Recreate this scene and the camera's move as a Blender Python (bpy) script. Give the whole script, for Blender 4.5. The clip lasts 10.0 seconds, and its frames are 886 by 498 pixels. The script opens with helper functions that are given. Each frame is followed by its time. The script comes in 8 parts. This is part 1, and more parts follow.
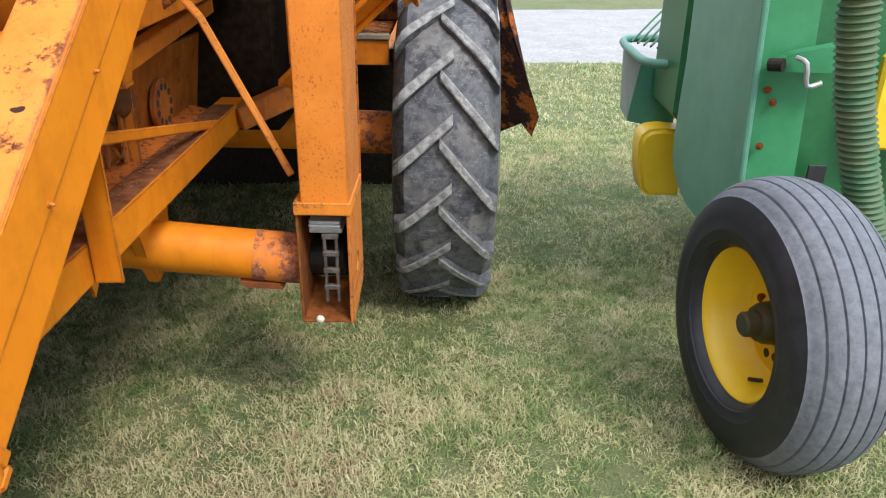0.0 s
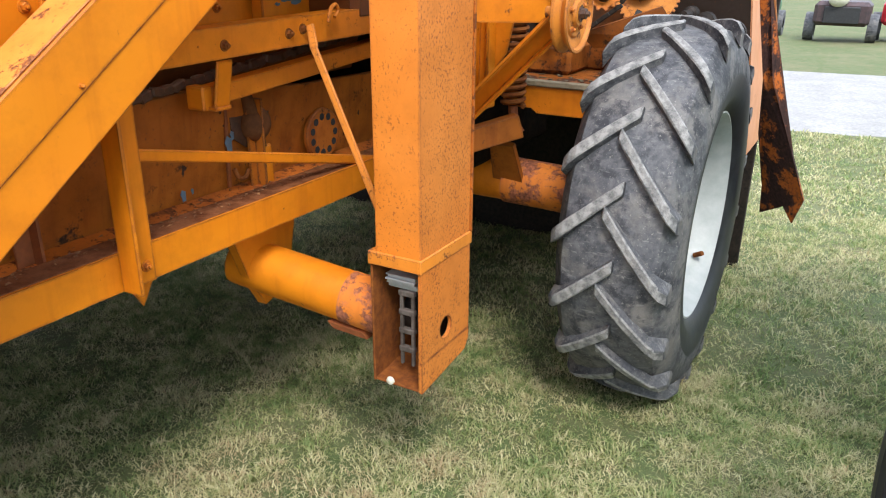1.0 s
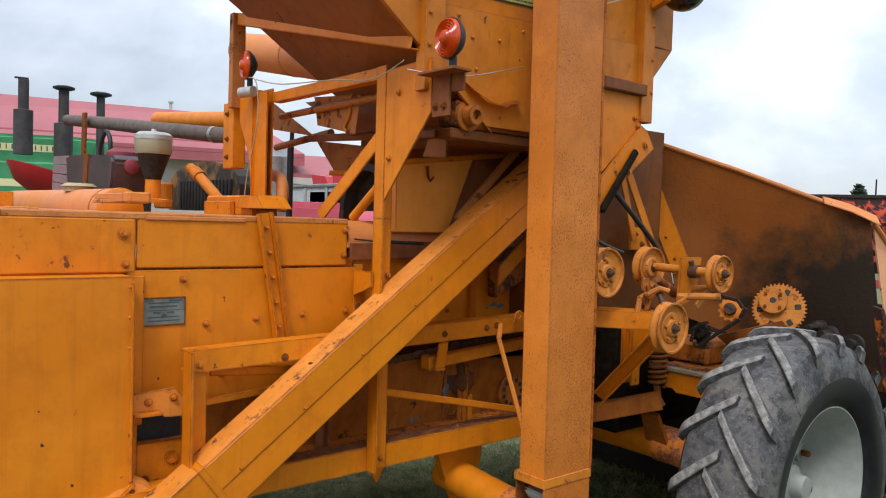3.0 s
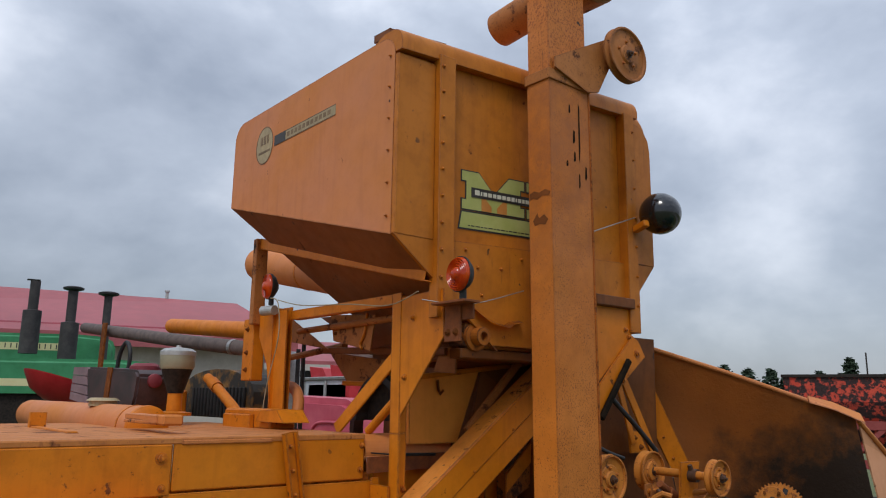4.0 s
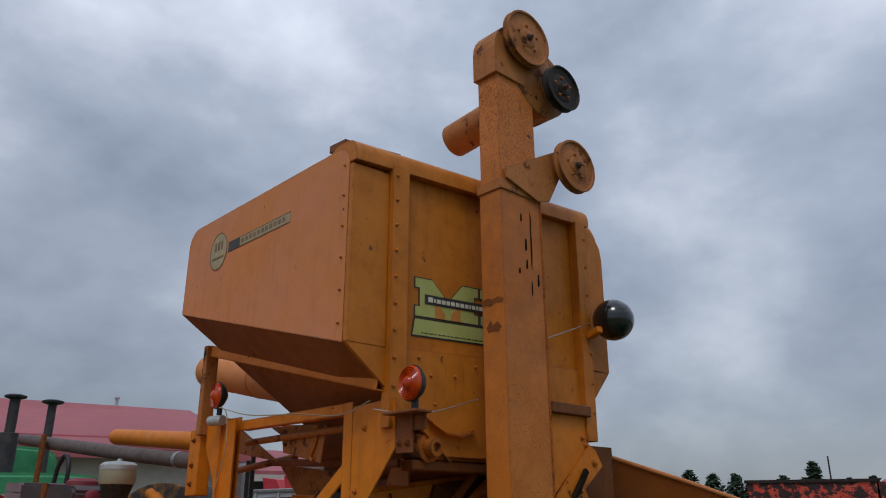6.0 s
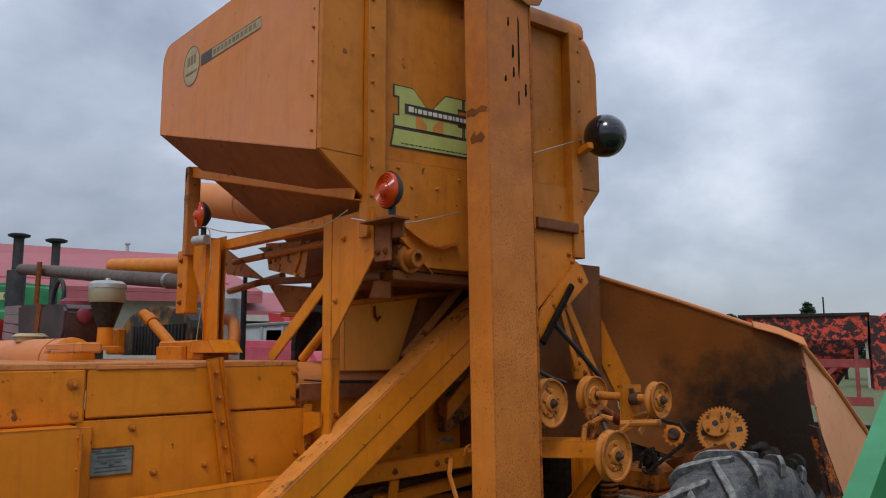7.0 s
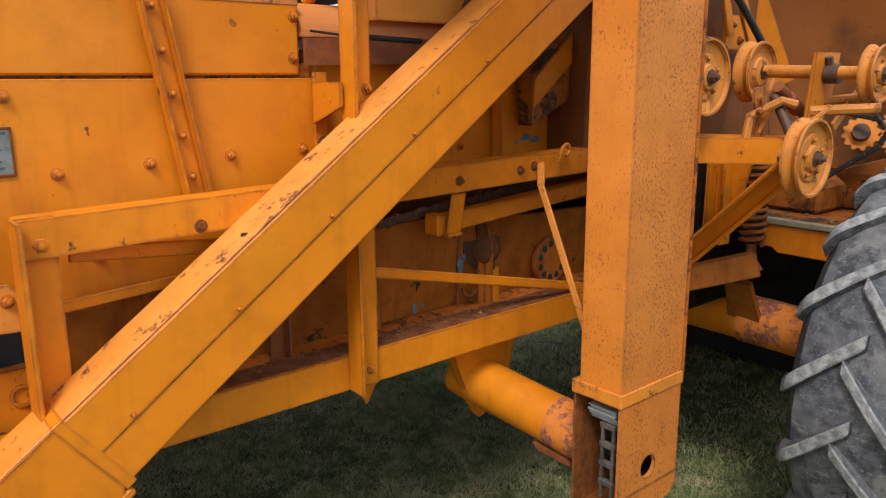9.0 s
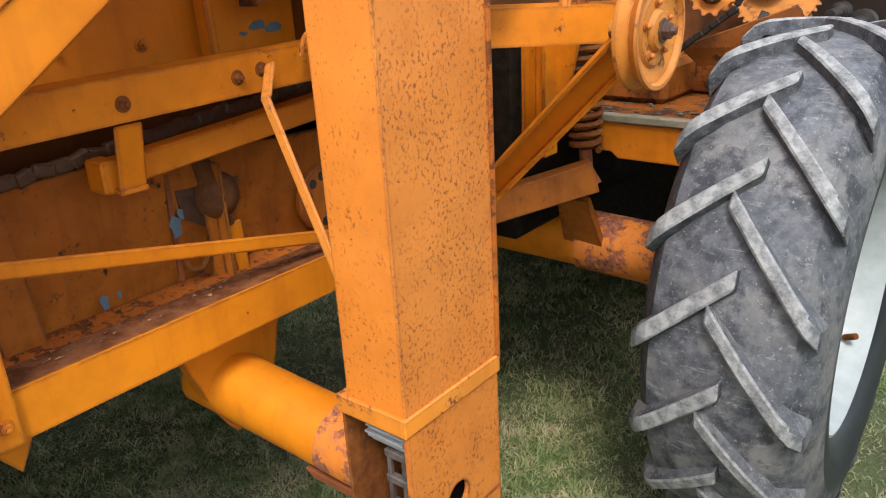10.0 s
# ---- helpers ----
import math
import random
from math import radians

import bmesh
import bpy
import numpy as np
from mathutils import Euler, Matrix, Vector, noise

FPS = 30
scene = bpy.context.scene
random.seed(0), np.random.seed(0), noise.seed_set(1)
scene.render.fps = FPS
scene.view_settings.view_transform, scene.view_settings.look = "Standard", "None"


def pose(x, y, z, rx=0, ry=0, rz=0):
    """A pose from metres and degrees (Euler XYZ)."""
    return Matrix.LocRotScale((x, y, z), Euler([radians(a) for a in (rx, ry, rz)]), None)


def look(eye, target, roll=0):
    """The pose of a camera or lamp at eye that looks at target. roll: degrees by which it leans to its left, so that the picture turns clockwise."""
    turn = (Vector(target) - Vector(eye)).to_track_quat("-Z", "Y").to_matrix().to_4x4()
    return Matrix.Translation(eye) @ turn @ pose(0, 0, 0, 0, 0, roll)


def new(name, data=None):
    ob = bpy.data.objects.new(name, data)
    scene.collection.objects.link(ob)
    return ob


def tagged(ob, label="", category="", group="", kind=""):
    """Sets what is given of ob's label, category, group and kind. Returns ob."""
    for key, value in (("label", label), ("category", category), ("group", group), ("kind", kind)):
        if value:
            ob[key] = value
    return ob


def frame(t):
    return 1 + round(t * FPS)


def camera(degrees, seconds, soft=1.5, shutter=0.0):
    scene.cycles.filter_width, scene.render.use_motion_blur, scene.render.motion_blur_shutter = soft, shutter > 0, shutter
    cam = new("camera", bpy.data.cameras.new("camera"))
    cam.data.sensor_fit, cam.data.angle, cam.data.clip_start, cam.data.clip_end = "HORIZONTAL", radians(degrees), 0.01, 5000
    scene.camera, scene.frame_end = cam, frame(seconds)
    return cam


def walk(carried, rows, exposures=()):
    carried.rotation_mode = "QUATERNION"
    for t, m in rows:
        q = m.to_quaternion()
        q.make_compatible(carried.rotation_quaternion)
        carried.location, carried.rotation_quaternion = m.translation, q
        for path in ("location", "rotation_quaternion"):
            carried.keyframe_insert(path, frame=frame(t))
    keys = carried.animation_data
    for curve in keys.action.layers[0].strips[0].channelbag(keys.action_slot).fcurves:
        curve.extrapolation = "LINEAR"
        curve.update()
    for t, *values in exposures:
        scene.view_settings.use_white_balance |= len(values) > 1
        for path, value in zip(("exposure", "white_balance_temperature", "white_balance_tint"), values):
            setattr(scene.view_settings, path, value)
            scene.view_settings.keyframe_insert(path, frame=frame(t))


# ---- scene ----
cam = camera(60.6, 10.0, 1.1)
PATH = [
    (0, (-0.057, 0.200, 1.414), (-0.067, 2.021, 0.587), 0.8),
    (0.5, (0.159, 0.463, 1.411), (-0.116, 2.285, 0.633), 3.1),
    (1, (0.49, 0.613, 1.37), (-0.42, 2.241, 0.648), 0.7),
    (1.5, (0.768, 0.675, 1.347), (-0.439, 2.037, 0.518), 2.3),
    (2, (0.918, 0.404, 1.377), (-0.457, 1.64, 0.615), 2.7),
    (2.5, (1.157, 0.197, 1.545), (-0.334, 1.467, 1.137), 2.5),
    (3, (1.393, 0.059, 1.604), (-0.149, 1.33, 1.527), 1.9),
    (3.2, (1.482, 0.005, 1.646), (-0.067, 1.27, 1.688), 1.3),
    (4.3, (1.539, -0.174, 1.722), (0.061, 1.091, 2.187), 0.8),
    (4.5, (1.537, -0.169, 1.722), (0.077, 1.105, 2.218), 0.8),
    (5, (1.562, -0.146, 1.734), (0.14, 1.126, 2.333), 0.8),
    (5.2, (1.562, -0.141, 1.739), (0.161, 1.126, 2.395), 0.8),
    (6.3, (1.561, -0.129, 1.731), (0.173, 1.164, 2.368), -0.2),
    (6.5, (1.571, -0.114, 1.716), (0.167, 1.202, 2.262), -0.4),
    (7, (1.526, 0.019, 1.626), (0.06, 1.354, 1.894), -0.2),
    (7.5, (1.386, 0.091, 1.599), (-0.123, 1.4, 1.705), -0.2),
    (8, (1.12, 0.15, 1.547), (-0.362, 1.491, 1.473), -0.7),
    (8.5, (0.86, 0.359, 1.448), (-0.63, 1.671, 1.205), -0.0),
    (9, (0.627, 0.626, 1.432), (-0.86, 1.888, 0.987), -0.1),
    (9.5, (0.439, 0.912, 1.442), (-0.852, 2.31, 0.828), -3.0),
    (10, (0.34, 1.243, 1.365), (-0.838, 2.692, 0.65), -2.8),
]
walk(cam, [(t, look(eye, target, roll)) for t, eye, target, roll in PATH],
     [(0, 1.53, 6500, 10), (0.6, 1.80, 6500, 10), (1.2, 1.66, 6500, 10), (1.6, 1.74, 6500, 10), (2.0, 1.68, 6500, 10), (2.4, 1.42, 6550, 10), (3.0, 0.80, 6800, 10), (4.3, -0.1, 6500, 10),
      (5.2, -0.25, 6450, 10), (6.5, -0.47, 6380, 10), (7.0, 0.0, 6500, 10), (7.5, 0.22, 6700, 10), (8.3, 0.60, 7000, 10), (9.0, 1.17, 6600, 10), (9.5, 1.40, 6500, 10), (10.0, 1.68, 6500, 10)])

# ---- sky and light: a dull overcast day ----
world = bpy.data.worlds.new("sky")
scene.world = world
world.use_nodes = True
wn, wl = world.node_tree.nodes, world.node_tree.links
wn.clear()
w_out = wn.new("ShaderNodeOutputWorld")
w_bg = wn.new("ShaderNodeBackground")
w_sky = wn.new("ShaderNodeTexSky")
w_sky.sky_type, w_sky.sun_disc = "NISHITA", False
w_sky.sun_elevation, w_sky.sun_rotation = radians(53), radians(150)
w_co = wn.new("ShaderNodeTexCoord")
w_map = wn.new("ShaderNodeMapping")
w_map.inputs["Scale"].default_value = (1.0, 1.0, 1.55)
w_map.inputs["Rotation"].default_value = (0.1, 0.0, 0.7)
w_n1 = wn.new("ShaderNodeTexNoise")
w_n1.inputs["Scale"].default_value, w_n1.inputs["Detail"].default_value, w_n1.inputs["Roughness"].default_value = 2.9, 6.0, 0.52
w_n1.inputs["Distortion"].default_value = 0.10
w_r1 = wn.new("ShaderNodeValToRGB")
w_r1.color_ramp.elements[0].position, w_r1.color_ramp.elements[0].color = 0.34, (0.33, 0.375, 0.46, 1)
w_r1.color_ramp.elements[1].position, w_r1.color_ramp.elements[1].color = 0.70, (0.86, 0.91, 1.01, 1)
w_mid = w_r1.color_ramp.elements.new(0.50)
w_mid.color = (0.50, 0.555, 0.655, 1)
w_gain = wn.new("ShaderNodeMix")
w_gain.data_type, w_gain.blend_type = "RGBA", "MIX"
w_gain.inputs[0].default_value = 0.03
wl.new(w_co.outputs["Generated"], w_map.inputs["Vector"])
wl.new(w_map.outputs["Vector"], w_n1.inputs["Vector"])
wl.new(w_n1.outputs["Fac"], w_r1.inputs["Fac"])
wl.new(w_r1.outputs["Color"], w_gain.inputs[6])
wl.new(w_sky.outputs["Color"], w_gain.inputs[7])
w_sep = wn.new("ShaderNodeSeparateXYZ")
w_lift = wn.new("ShaderNodeMapRange")
w_lift.inputs["From Min"].default_value, w_lift.inputs["From Max"].default_value = 0.0, 1.0
w_lift.inputs["To Min"].default_value, w_lift.inputs["To Max"].default_value = 0.66, 1.72
w_over = wn.new("ShaderNodeMix")
w_over.data_type, w_over.blend_type = "RGBA", "MULTIPLY"
w_over.inputs[0].default_value = 1.0
wl.new(w_co.outputs["Generated"], w_sep.inputs[0])
wl.new(w_sep.outputs["Z"], w_lift.inputs["Value"])
wl.new(w_gain.outputs[2], w_over.inputs[6])
wl.new(w_lift.outputs["Result"], w_over.inputs[7])
w_flat, w_bank, w_side = wn.new("ShaderNodeMath"), wn.new("ShaderNodeMapRange"), wn.new("ShaderNodeMix")
w_flat.operation = "ADD"
w_bank.inputs["From Min"].default_value, w_bank.inputs["From Max"].default_value = -1.0, 1.0
w_bank.inputs["To Min"].default_value, w_bank.inputs["To Max"].default_value = 0.91, 0.99
w_side.data_type, w_side.blend_type = "RGBA", "MULTIPLY"
w_side.inputs[0].default_value = 1.0
wl.new(w_sep.outputs["X"], w_flat.inputs[0])
wl.new(w_sep.outputs["Y"], w_flat.inputs[1])
wl.new(w_flat.outputs[0], w_bank.inputs["Value"])
wl.new(w_over.outputs[2], w_side.inputs[6])
wl.new(w_bank.outputs["Result"], w_side.inputs[7])
wl.new(w_side.outputs[2], w_bg.inputs["Color"])
w_bg.inputs["Strength"].default_value = 0.97
wl.new(w_bg.outputs["Background"], w_out.inputs["Surface"])

sun_data = bpy.data.lights.new("sun", "SUN")
sun_data.energy, sun_data.angle, sun_data.color = 1.15, radians(16), (1.0, 0.97, 0.93)
sun = new("sun", sun_data)
sun.matrix_world = look((3.2, -4.0, 6.5), (0, 0, 0))

# ---- materials ----
def shader(name):
    m = bpy.data.materials.new(name)
    m.use_nodes = True
    m.node_tree.nodes.clear()
    return m, m.node_tree.nodes, m.node_tree.links


def finish(m, n, l, color, rough, metal=0.0, height=None, bump=0.2, dist=0.01, coat=0.0):
    out, b = n.new("ShaderNodeOutputMaterial"), n.new("ShaderNodeBsdfPrincipled")
    l.new(b.outputs[0], out.inputs[0])
    for sock, v in (("Base Color", color), ("Roughness", rough), ("Metallic", metal), ("Coat Weight", coat)):
        if hasattr(v, "is_output"):
            l.new(v, b.inputs[sock])
        elif sock == "Base Color":
            b.inputs[sock].default_value = (*v, 1)
        else:
            b.inputs[sock].default_value = v
    if height is not None:
        bp = n.new("ShaderNodeBump")
        bp.inputs["Strength"].default_value, bp.inputs["Distance"].default_value = bump, dist
        l.new(height, bp.inputs["Height"])
        l.new(bp.outputs[0], b.inputs["Normal"])
    return b


def coords(n, l, scale=(1, 1, 1), turn=(0, 0, 0)):
    c, mp = n.new("ShaderNodeTexCoord"), n.new("ShaderNodeMapping")
    mp.inputs["Scale"].default_value, mp.inputs["Rotation"].default_value = scale, turn
    l.new(c.outputs["Object"], mp.inputs[0])
    return mp.outputs[0]


def fuzz(n, l, vec, scale, detail=5.0, rough=0.6):
    t = n.new("ShaderNodeTexNoise")
    t.inputs["Scale"].default_value, t.inputs["Detail"].default_value, t.inputs["Roughness"].default_value = scale, detail, rough
    l.new(vec, t.inputs["Vector"])
    return t.outputs["Fac"]


def ramp(n, l, fac, stops):
    r = n.new("ShaderNodeValToRGB")
    e = r.color_ramp.elements
    while len(e) < len(stops):
        e.new(0.5)
    for k, (p, c) in enumerate(stops):
        e[k].position = p
        e[k].color = (c, c, c, 1) if isinstance(c, (int, float)) else (*c, 1)
    l.new(fac, r.inputs["Fac"])
    return r.outputs["Color"]


def mix(n, l, fac, a, b, blend="MIX"):
    x = n.new("ShaderNodeMix")
    x.data_type, x.blend_type = "RGBA", blend
    for sock, v in ((0, fac), (6, a), (7, b)):
        if hasattr(v, "is_output"):
            l.new(v, x.inputs[sock])
        elif sock == 0:
            x.inputs[0].default_value = v
        else:
            x.inputs[sock].default_value = (*v, 1)
    return x.outputs[2]


def painted(name, base, fade, rust=0.62, speck=0.70, rust_scale=9.0, grime=0.45, rough=0.5, rust_color=(0.13, 0.036, 0.009), streak=0.35, under=None, zone_lo=0.40, fine_scale=85.0, drip=0.0, edge=0.8, grain=0.8, zone_scale=5.0, chips=True, wash=0.0):
    """Old brushed-on enamel on sheet iron: patchy colour, grime, run-down streaks, rust blooms and pin-prick rust."""
    m, n, l = shader(name)
    v = coords(n, l)
    big = fuzz(n, l, v, 2.3, 4, 0.55)
    c = mix(n, l, ramp(n, l, big, [(0.35, 0.0), (0.68, 1.0)]), base, fade)
    mid = fuzz(n, l, v, 14.0, 6, 0.65)
    c = mix(n, l, ramp(n, l, mid, [(0.45, 0.0), (0.75, grime)]), c, tuple(x * 0.62 for x in base))
    sv = coords(n, l, (26, 26, 1.6))
    run = fuzz(n, l, sv, 1.0, 3, 0.6)
    c = mix(n, l, ramp(n, l, run, [(0.52, 0.0), (0.78, streak)]), c, (base[0] * 0.55, base[1] * 0.45, base[2] * 0.5))
    bloom = fuzz(n, l, v, rust_scale, 9, 0.72)
    mask1 = ramp(n, l, bloom, [(rust, 0.0), (rust + 0.045, 1.0)])
    fine = fuzz(n, l, coords(n, l, (1, 1, grain)), fine_scale, 5, 0.64)
    zone = ramp(n, l, fuzz(n, l, v, zone_scale, 5, 0.65), [(zone_lo, 0.0), (zone_lo + 0.2, 1.0)])
    mask2 = mix(n, l, 1.0, ramp(n, l, fine, [(speck, 0.0), (speck + 0.05, 1.0)]), zone, "MULTIPLY")
    rc = mix(n, l, ramp(n, l, fine, [(0.35, 0.0), (0.65, 1.0)]), tuple(x * 0.45 for x in rust_color), tuple(min(1, x * 1.6) for x in rust_color))
    if under:
        blue = ramp(n, l, fuzz(n, l, v, 6.0, 6, 0.7), [(0.73, 0.0), (0.745, 1.0)])
        c = mix(n, l, blue, c, under)
    c = mix(n, l, mask1, c, rc)
    c = mix(n, l, mix(n, l, 1.0, mask2, (0.8, 0.8, 0.8), "MULTIPLY"), c, rc)
    chip = mix(n, l, 1.0, ramp(n, l, fuzz(n, l, v, 24.0, 2, 0.4), [(0.735, 0.0), (0.75, 1.0)]), ramp(n, l, fuzz(n, l, v, 2.2, 2, 0.5), [(0.46, 0.0), (0.54, 1.0)]), "MULTIPLY")
    if wash:
        # rust wash that thickens towards the weathered head
        o, sp = n.new("ShaderNodeTexCoord"), n.new("ShaderNodeSeparateXYZ")
        l.new(o.outputs["Object"], sp.inputs[0])
        up = n.new("ShaderNodeMapRange")
        up.inputs["From Min"].default_value, up.inputs["From Max"].default_value = 1.65, 2.45
        l.new(sp.outputs["Z"], up.inputs["Value"])
        film = mix(n, l, 1.0, up.outputs["Result"], ramp(n, l, fuzz(n, l, v, 8.0, 9, 0.75), [(0.34, 0.25 * wash), (0.62, wash)]), "MULTIPLY")
        c = mix(n, l, film, c, mix(n, l, fine, (0.20, 0.055, 0.018), (0.46, 0.165, 0.060)))
    if chips:
        c = mix(n, l, chip, c, (0.030, 0.016, 0.010))
    if drip:
        dv = coords(n, l, (55, 55, 5))
        scar = mix(n, l, 1.0, ramp(n, l, fuzz(n, l, dv, 1.0, 3, 0.5), [(0.655, 0.0), (0.69, drip)]), ramp(n, l, fuzz(n, l, v, 3.0, 2, 0.5), [(0.50, 0.0), (0.60, 1.0)]), "MULTIPLY")
        c = mix(n, l, scar, c, (0.035, 0.018, 0.012))
    if edge:
        bev, geo, dot = n.new("ShaderNodeBevel"), n.new("ShaderNodeNewGeometry"), n.new("ShaderNodeVectorMath")
        bev.samples, dot.operation = 4, "DOT_PRODUCT"
        bev.inputs["Radius"].default_value = 0.010
        l.new(bev.outputs[0], dot.inputs[0])
        l.new(geo.outputs["Normal"], dot.inputs[1])
        rim = ramp(n, l, dot.outputs["Value"], [(0.80, 1.0), (0.992, 0.0)])
        worn = mix(n, l, 1.0, rim, ramp(n, l, fuzz(n, l, v, 21.0, 7, 0.72), [(0.48 - 0.16 * edge, 0.12), (0.54, 1.0)]), "MULTIPLY")
        c = mix(n, l, worn, c, mix(n, l, fine, tuple(x * 0.8 for x in rust_color), tuple(min(1, x * 2.0) for x in rust_color)))
    r = mix(n, l, mask1, mix(n, l, mid, (rough - 0.08,) * 3, (rough + 0.16,) * 3), (0.88,) * 3)
    h = mix(n, l, 0.5, mid, bloom)
    b = finish(m, n, l, c, r, 0.0, h, 0.22, 0.004)
    # sheet iron is never flat: slow dents under the fine relief
    dent = n.new("ShaderNodeBump")
    dent.inputs["Strength"].default_value, dent.inputs["Distance"].default_value = 0.55, 0.03
    l.new(fuzz(n, l, v, 4.2, 1.5, 0.45), dent.inputs["Height"])
    l.new(dent.outputs[0], b.inputs["Normal"].links[0].from_node.inputs["Normal"])
    b.inputs["Specular IOR Level"].default_value = 0.32
    return m


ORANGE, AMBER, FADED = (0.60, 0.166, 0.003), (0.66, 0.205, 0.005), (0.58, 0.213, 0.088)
paint = painted("orange enamel", ORANGE, AMBER, 0.672, 0.70, 13.0, under=(0.10, 0.16, 0.20))
paint_worn = painted("worn orange enamel", ORANGE, AMBER, 0.615, 0.64, 19.0, 0.6, rust_color=(0.14, 0.040, 0.010), chips=False)
paint_speck_shade = painted("rust-specked orange enamel with side shade", (0.54, 0.158, 0.019), (0.60, 0.198, 0.033), 0.640, 0.540, 48.0, 0.45, 0.66, (0.105, 0.026, 0.007), 0.08, zone_lo=0.34, fine_scale=165.0, grain=0.85, zone_scale=11.0, chips=False, wash=0.75)
paint_faded = painted("sun-faded orange enamel", FADED, (0.59, 0.20, 0.04), 0.655, 0.70, 11.0, 0.22, 0.55, streak=0.18)
paint_grimy = painted("grimy orange enamel", (0.33, 0.086, 0.006), (0.43, 0.13, 0.010), 0.60, 0.60, 6.0, 0.85, 0.62, (0.05, 0.02, 0.010), 0.7, under=(0.08, 0.12, 0.15))
# orange enamel darkened to stand in for shade between parts
paint_dark = painted("orange enamel darkened for shade", (0.13, 0.039, 0.007), (0.22, 0.062, 0.007), 0.68, 0.68, 5.0, 0.7, 0.55, (0.04, 0.018, 0.010), 0.5)
paint_brown = painted("rust-browned enamel", (0.36, 0.125, 0.025), (0.44, 0.16, 0.04), 0.56, 0.56, 12.0, 0.5, 0.6, (0.12, 0.042, 0.016), fine_scale=120.0)
paint_under = painted("dark brown enamel", (0.25, 0.075, 0.017), (0.18, 0.055, 0.014), 0.62, 0.64, 5.0, 0.5, 0.6, (0.04, 0.016, 0.008), 0.3)
paint_scraped = painted("scraped orange enamel", (0.66, 0.21, 0.020), (0.71, 0.265, 0.05), 0.575, 0.60, 15.0, 0.35, 0.5, (0.16, 0.05, 0.018))
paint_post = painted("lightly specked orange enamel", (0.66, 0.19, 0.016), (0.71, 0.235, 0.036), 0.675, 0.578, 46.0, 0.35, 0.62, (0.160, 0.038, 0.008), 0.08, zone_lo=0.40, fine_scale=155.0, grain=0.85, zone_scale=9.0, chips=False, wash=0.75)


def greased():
    """Sheet browned by weather, with a wide stain of grease and light fall-off creeping over it."""
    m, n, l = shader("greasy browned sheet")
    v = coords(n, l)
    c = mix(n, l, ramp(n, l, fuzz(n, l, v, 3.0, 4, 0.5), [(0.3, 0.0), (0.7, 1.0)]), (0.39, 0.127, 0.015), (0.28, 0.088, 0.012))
    # grease flung from the chain drive, deepened by light fall-off, with a ragged rim
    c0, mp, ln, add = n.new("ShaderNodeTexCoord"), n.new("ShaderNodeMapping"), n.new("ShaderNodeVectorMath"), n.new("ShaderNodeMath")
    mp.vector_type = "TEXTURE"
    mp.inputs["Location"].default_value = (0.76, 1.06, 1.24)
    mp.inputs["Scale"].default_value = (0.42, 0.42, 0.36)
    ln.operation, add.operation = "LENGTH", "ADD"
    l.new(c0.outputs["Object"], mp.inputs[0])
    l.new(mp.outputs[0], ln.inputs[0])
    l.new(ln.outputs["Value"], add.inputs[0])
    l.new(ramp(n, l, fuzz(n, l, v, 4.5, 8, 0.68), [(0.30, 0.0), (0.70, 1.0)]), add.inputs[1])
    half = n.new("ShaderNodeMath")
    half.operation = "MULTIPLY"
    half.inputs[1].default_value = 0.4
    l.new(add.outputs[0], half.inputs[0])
    grime_shade = ramp(n, l, half.outputs[0], [(0.50, 0.97), (0.80, 0.0)])
    c = mix(n, l, grime_shade, c, (0.032, 0.020, 0.014))
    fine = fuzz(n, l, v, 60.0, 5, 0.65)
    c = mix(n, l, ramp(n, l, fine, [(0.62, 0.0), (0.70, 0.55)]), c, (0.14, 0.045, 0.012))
    r = mix(n, l, grime_shade, (0.62, 0.62, 0.62), (0.42, 0.42, 0.42))
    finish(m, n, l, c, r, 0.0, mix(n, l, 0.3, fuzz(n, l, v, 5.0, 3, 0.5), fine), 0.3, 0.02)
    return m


# grain-box enamel, lightened to make up for light lost in its recess
paint_lit = painted("amber enamel with light painted in", (0.78, 0.285, 0.040), (0.82, 0.32, 0.055), 0.67, 0.70, 13.0, 0.30, streak=0.2)
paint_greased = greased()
paint_deck = painted("rust-washed deck enamel", (0.50, 0.17, 0.035), (0.56, 0.215, 0.06), 0.575, 0.565, 6.0, 0.8, 0.6, (0.20, 0.066, 0.022), 0.2, fine_scale=70.0)
seam_rust = painted("rust-eaten seam", (0.50, 0.13, 0.008), (0.34, 0.085, 0.008), 0.52, 0.56, 30.0, 0.5, 0.7, (0.13, 0.034, 0.006))

def plain(name, a, b, scale=30.0, rough=0.6, metal=0.0, bump=0.2, dist=0.003, lo=0.35, hi=0.65, coat=0.0, sheen=0.5):
    m, n, l = shader(name)
    v = coords(n, l)
    f = fuzz(n, l, v, scale, 6, 0.65)
    g = fuzz(n, l, v, scale * 0.12, 4, 0.55)
    c = mix(n, l, ramp(n, l, f, [(lo, 0.0), (hi, 1.0)]), a, b)
    c = mix(n, l, ramp(n, l, g, [(0.35, 0.0), (0.75, 0.45)]), c, tuple(x * 0.6 for x in a))
    r = mix(n, l, f, (max(0.03, rough - 0.1),) * 3, (min(1, rough + 0.12),) * 3)
    finish(m, n, l, c, r, metal, f, bump, dist, coat).inputs["Specular IOR Level"].default_value = sheen
    return m


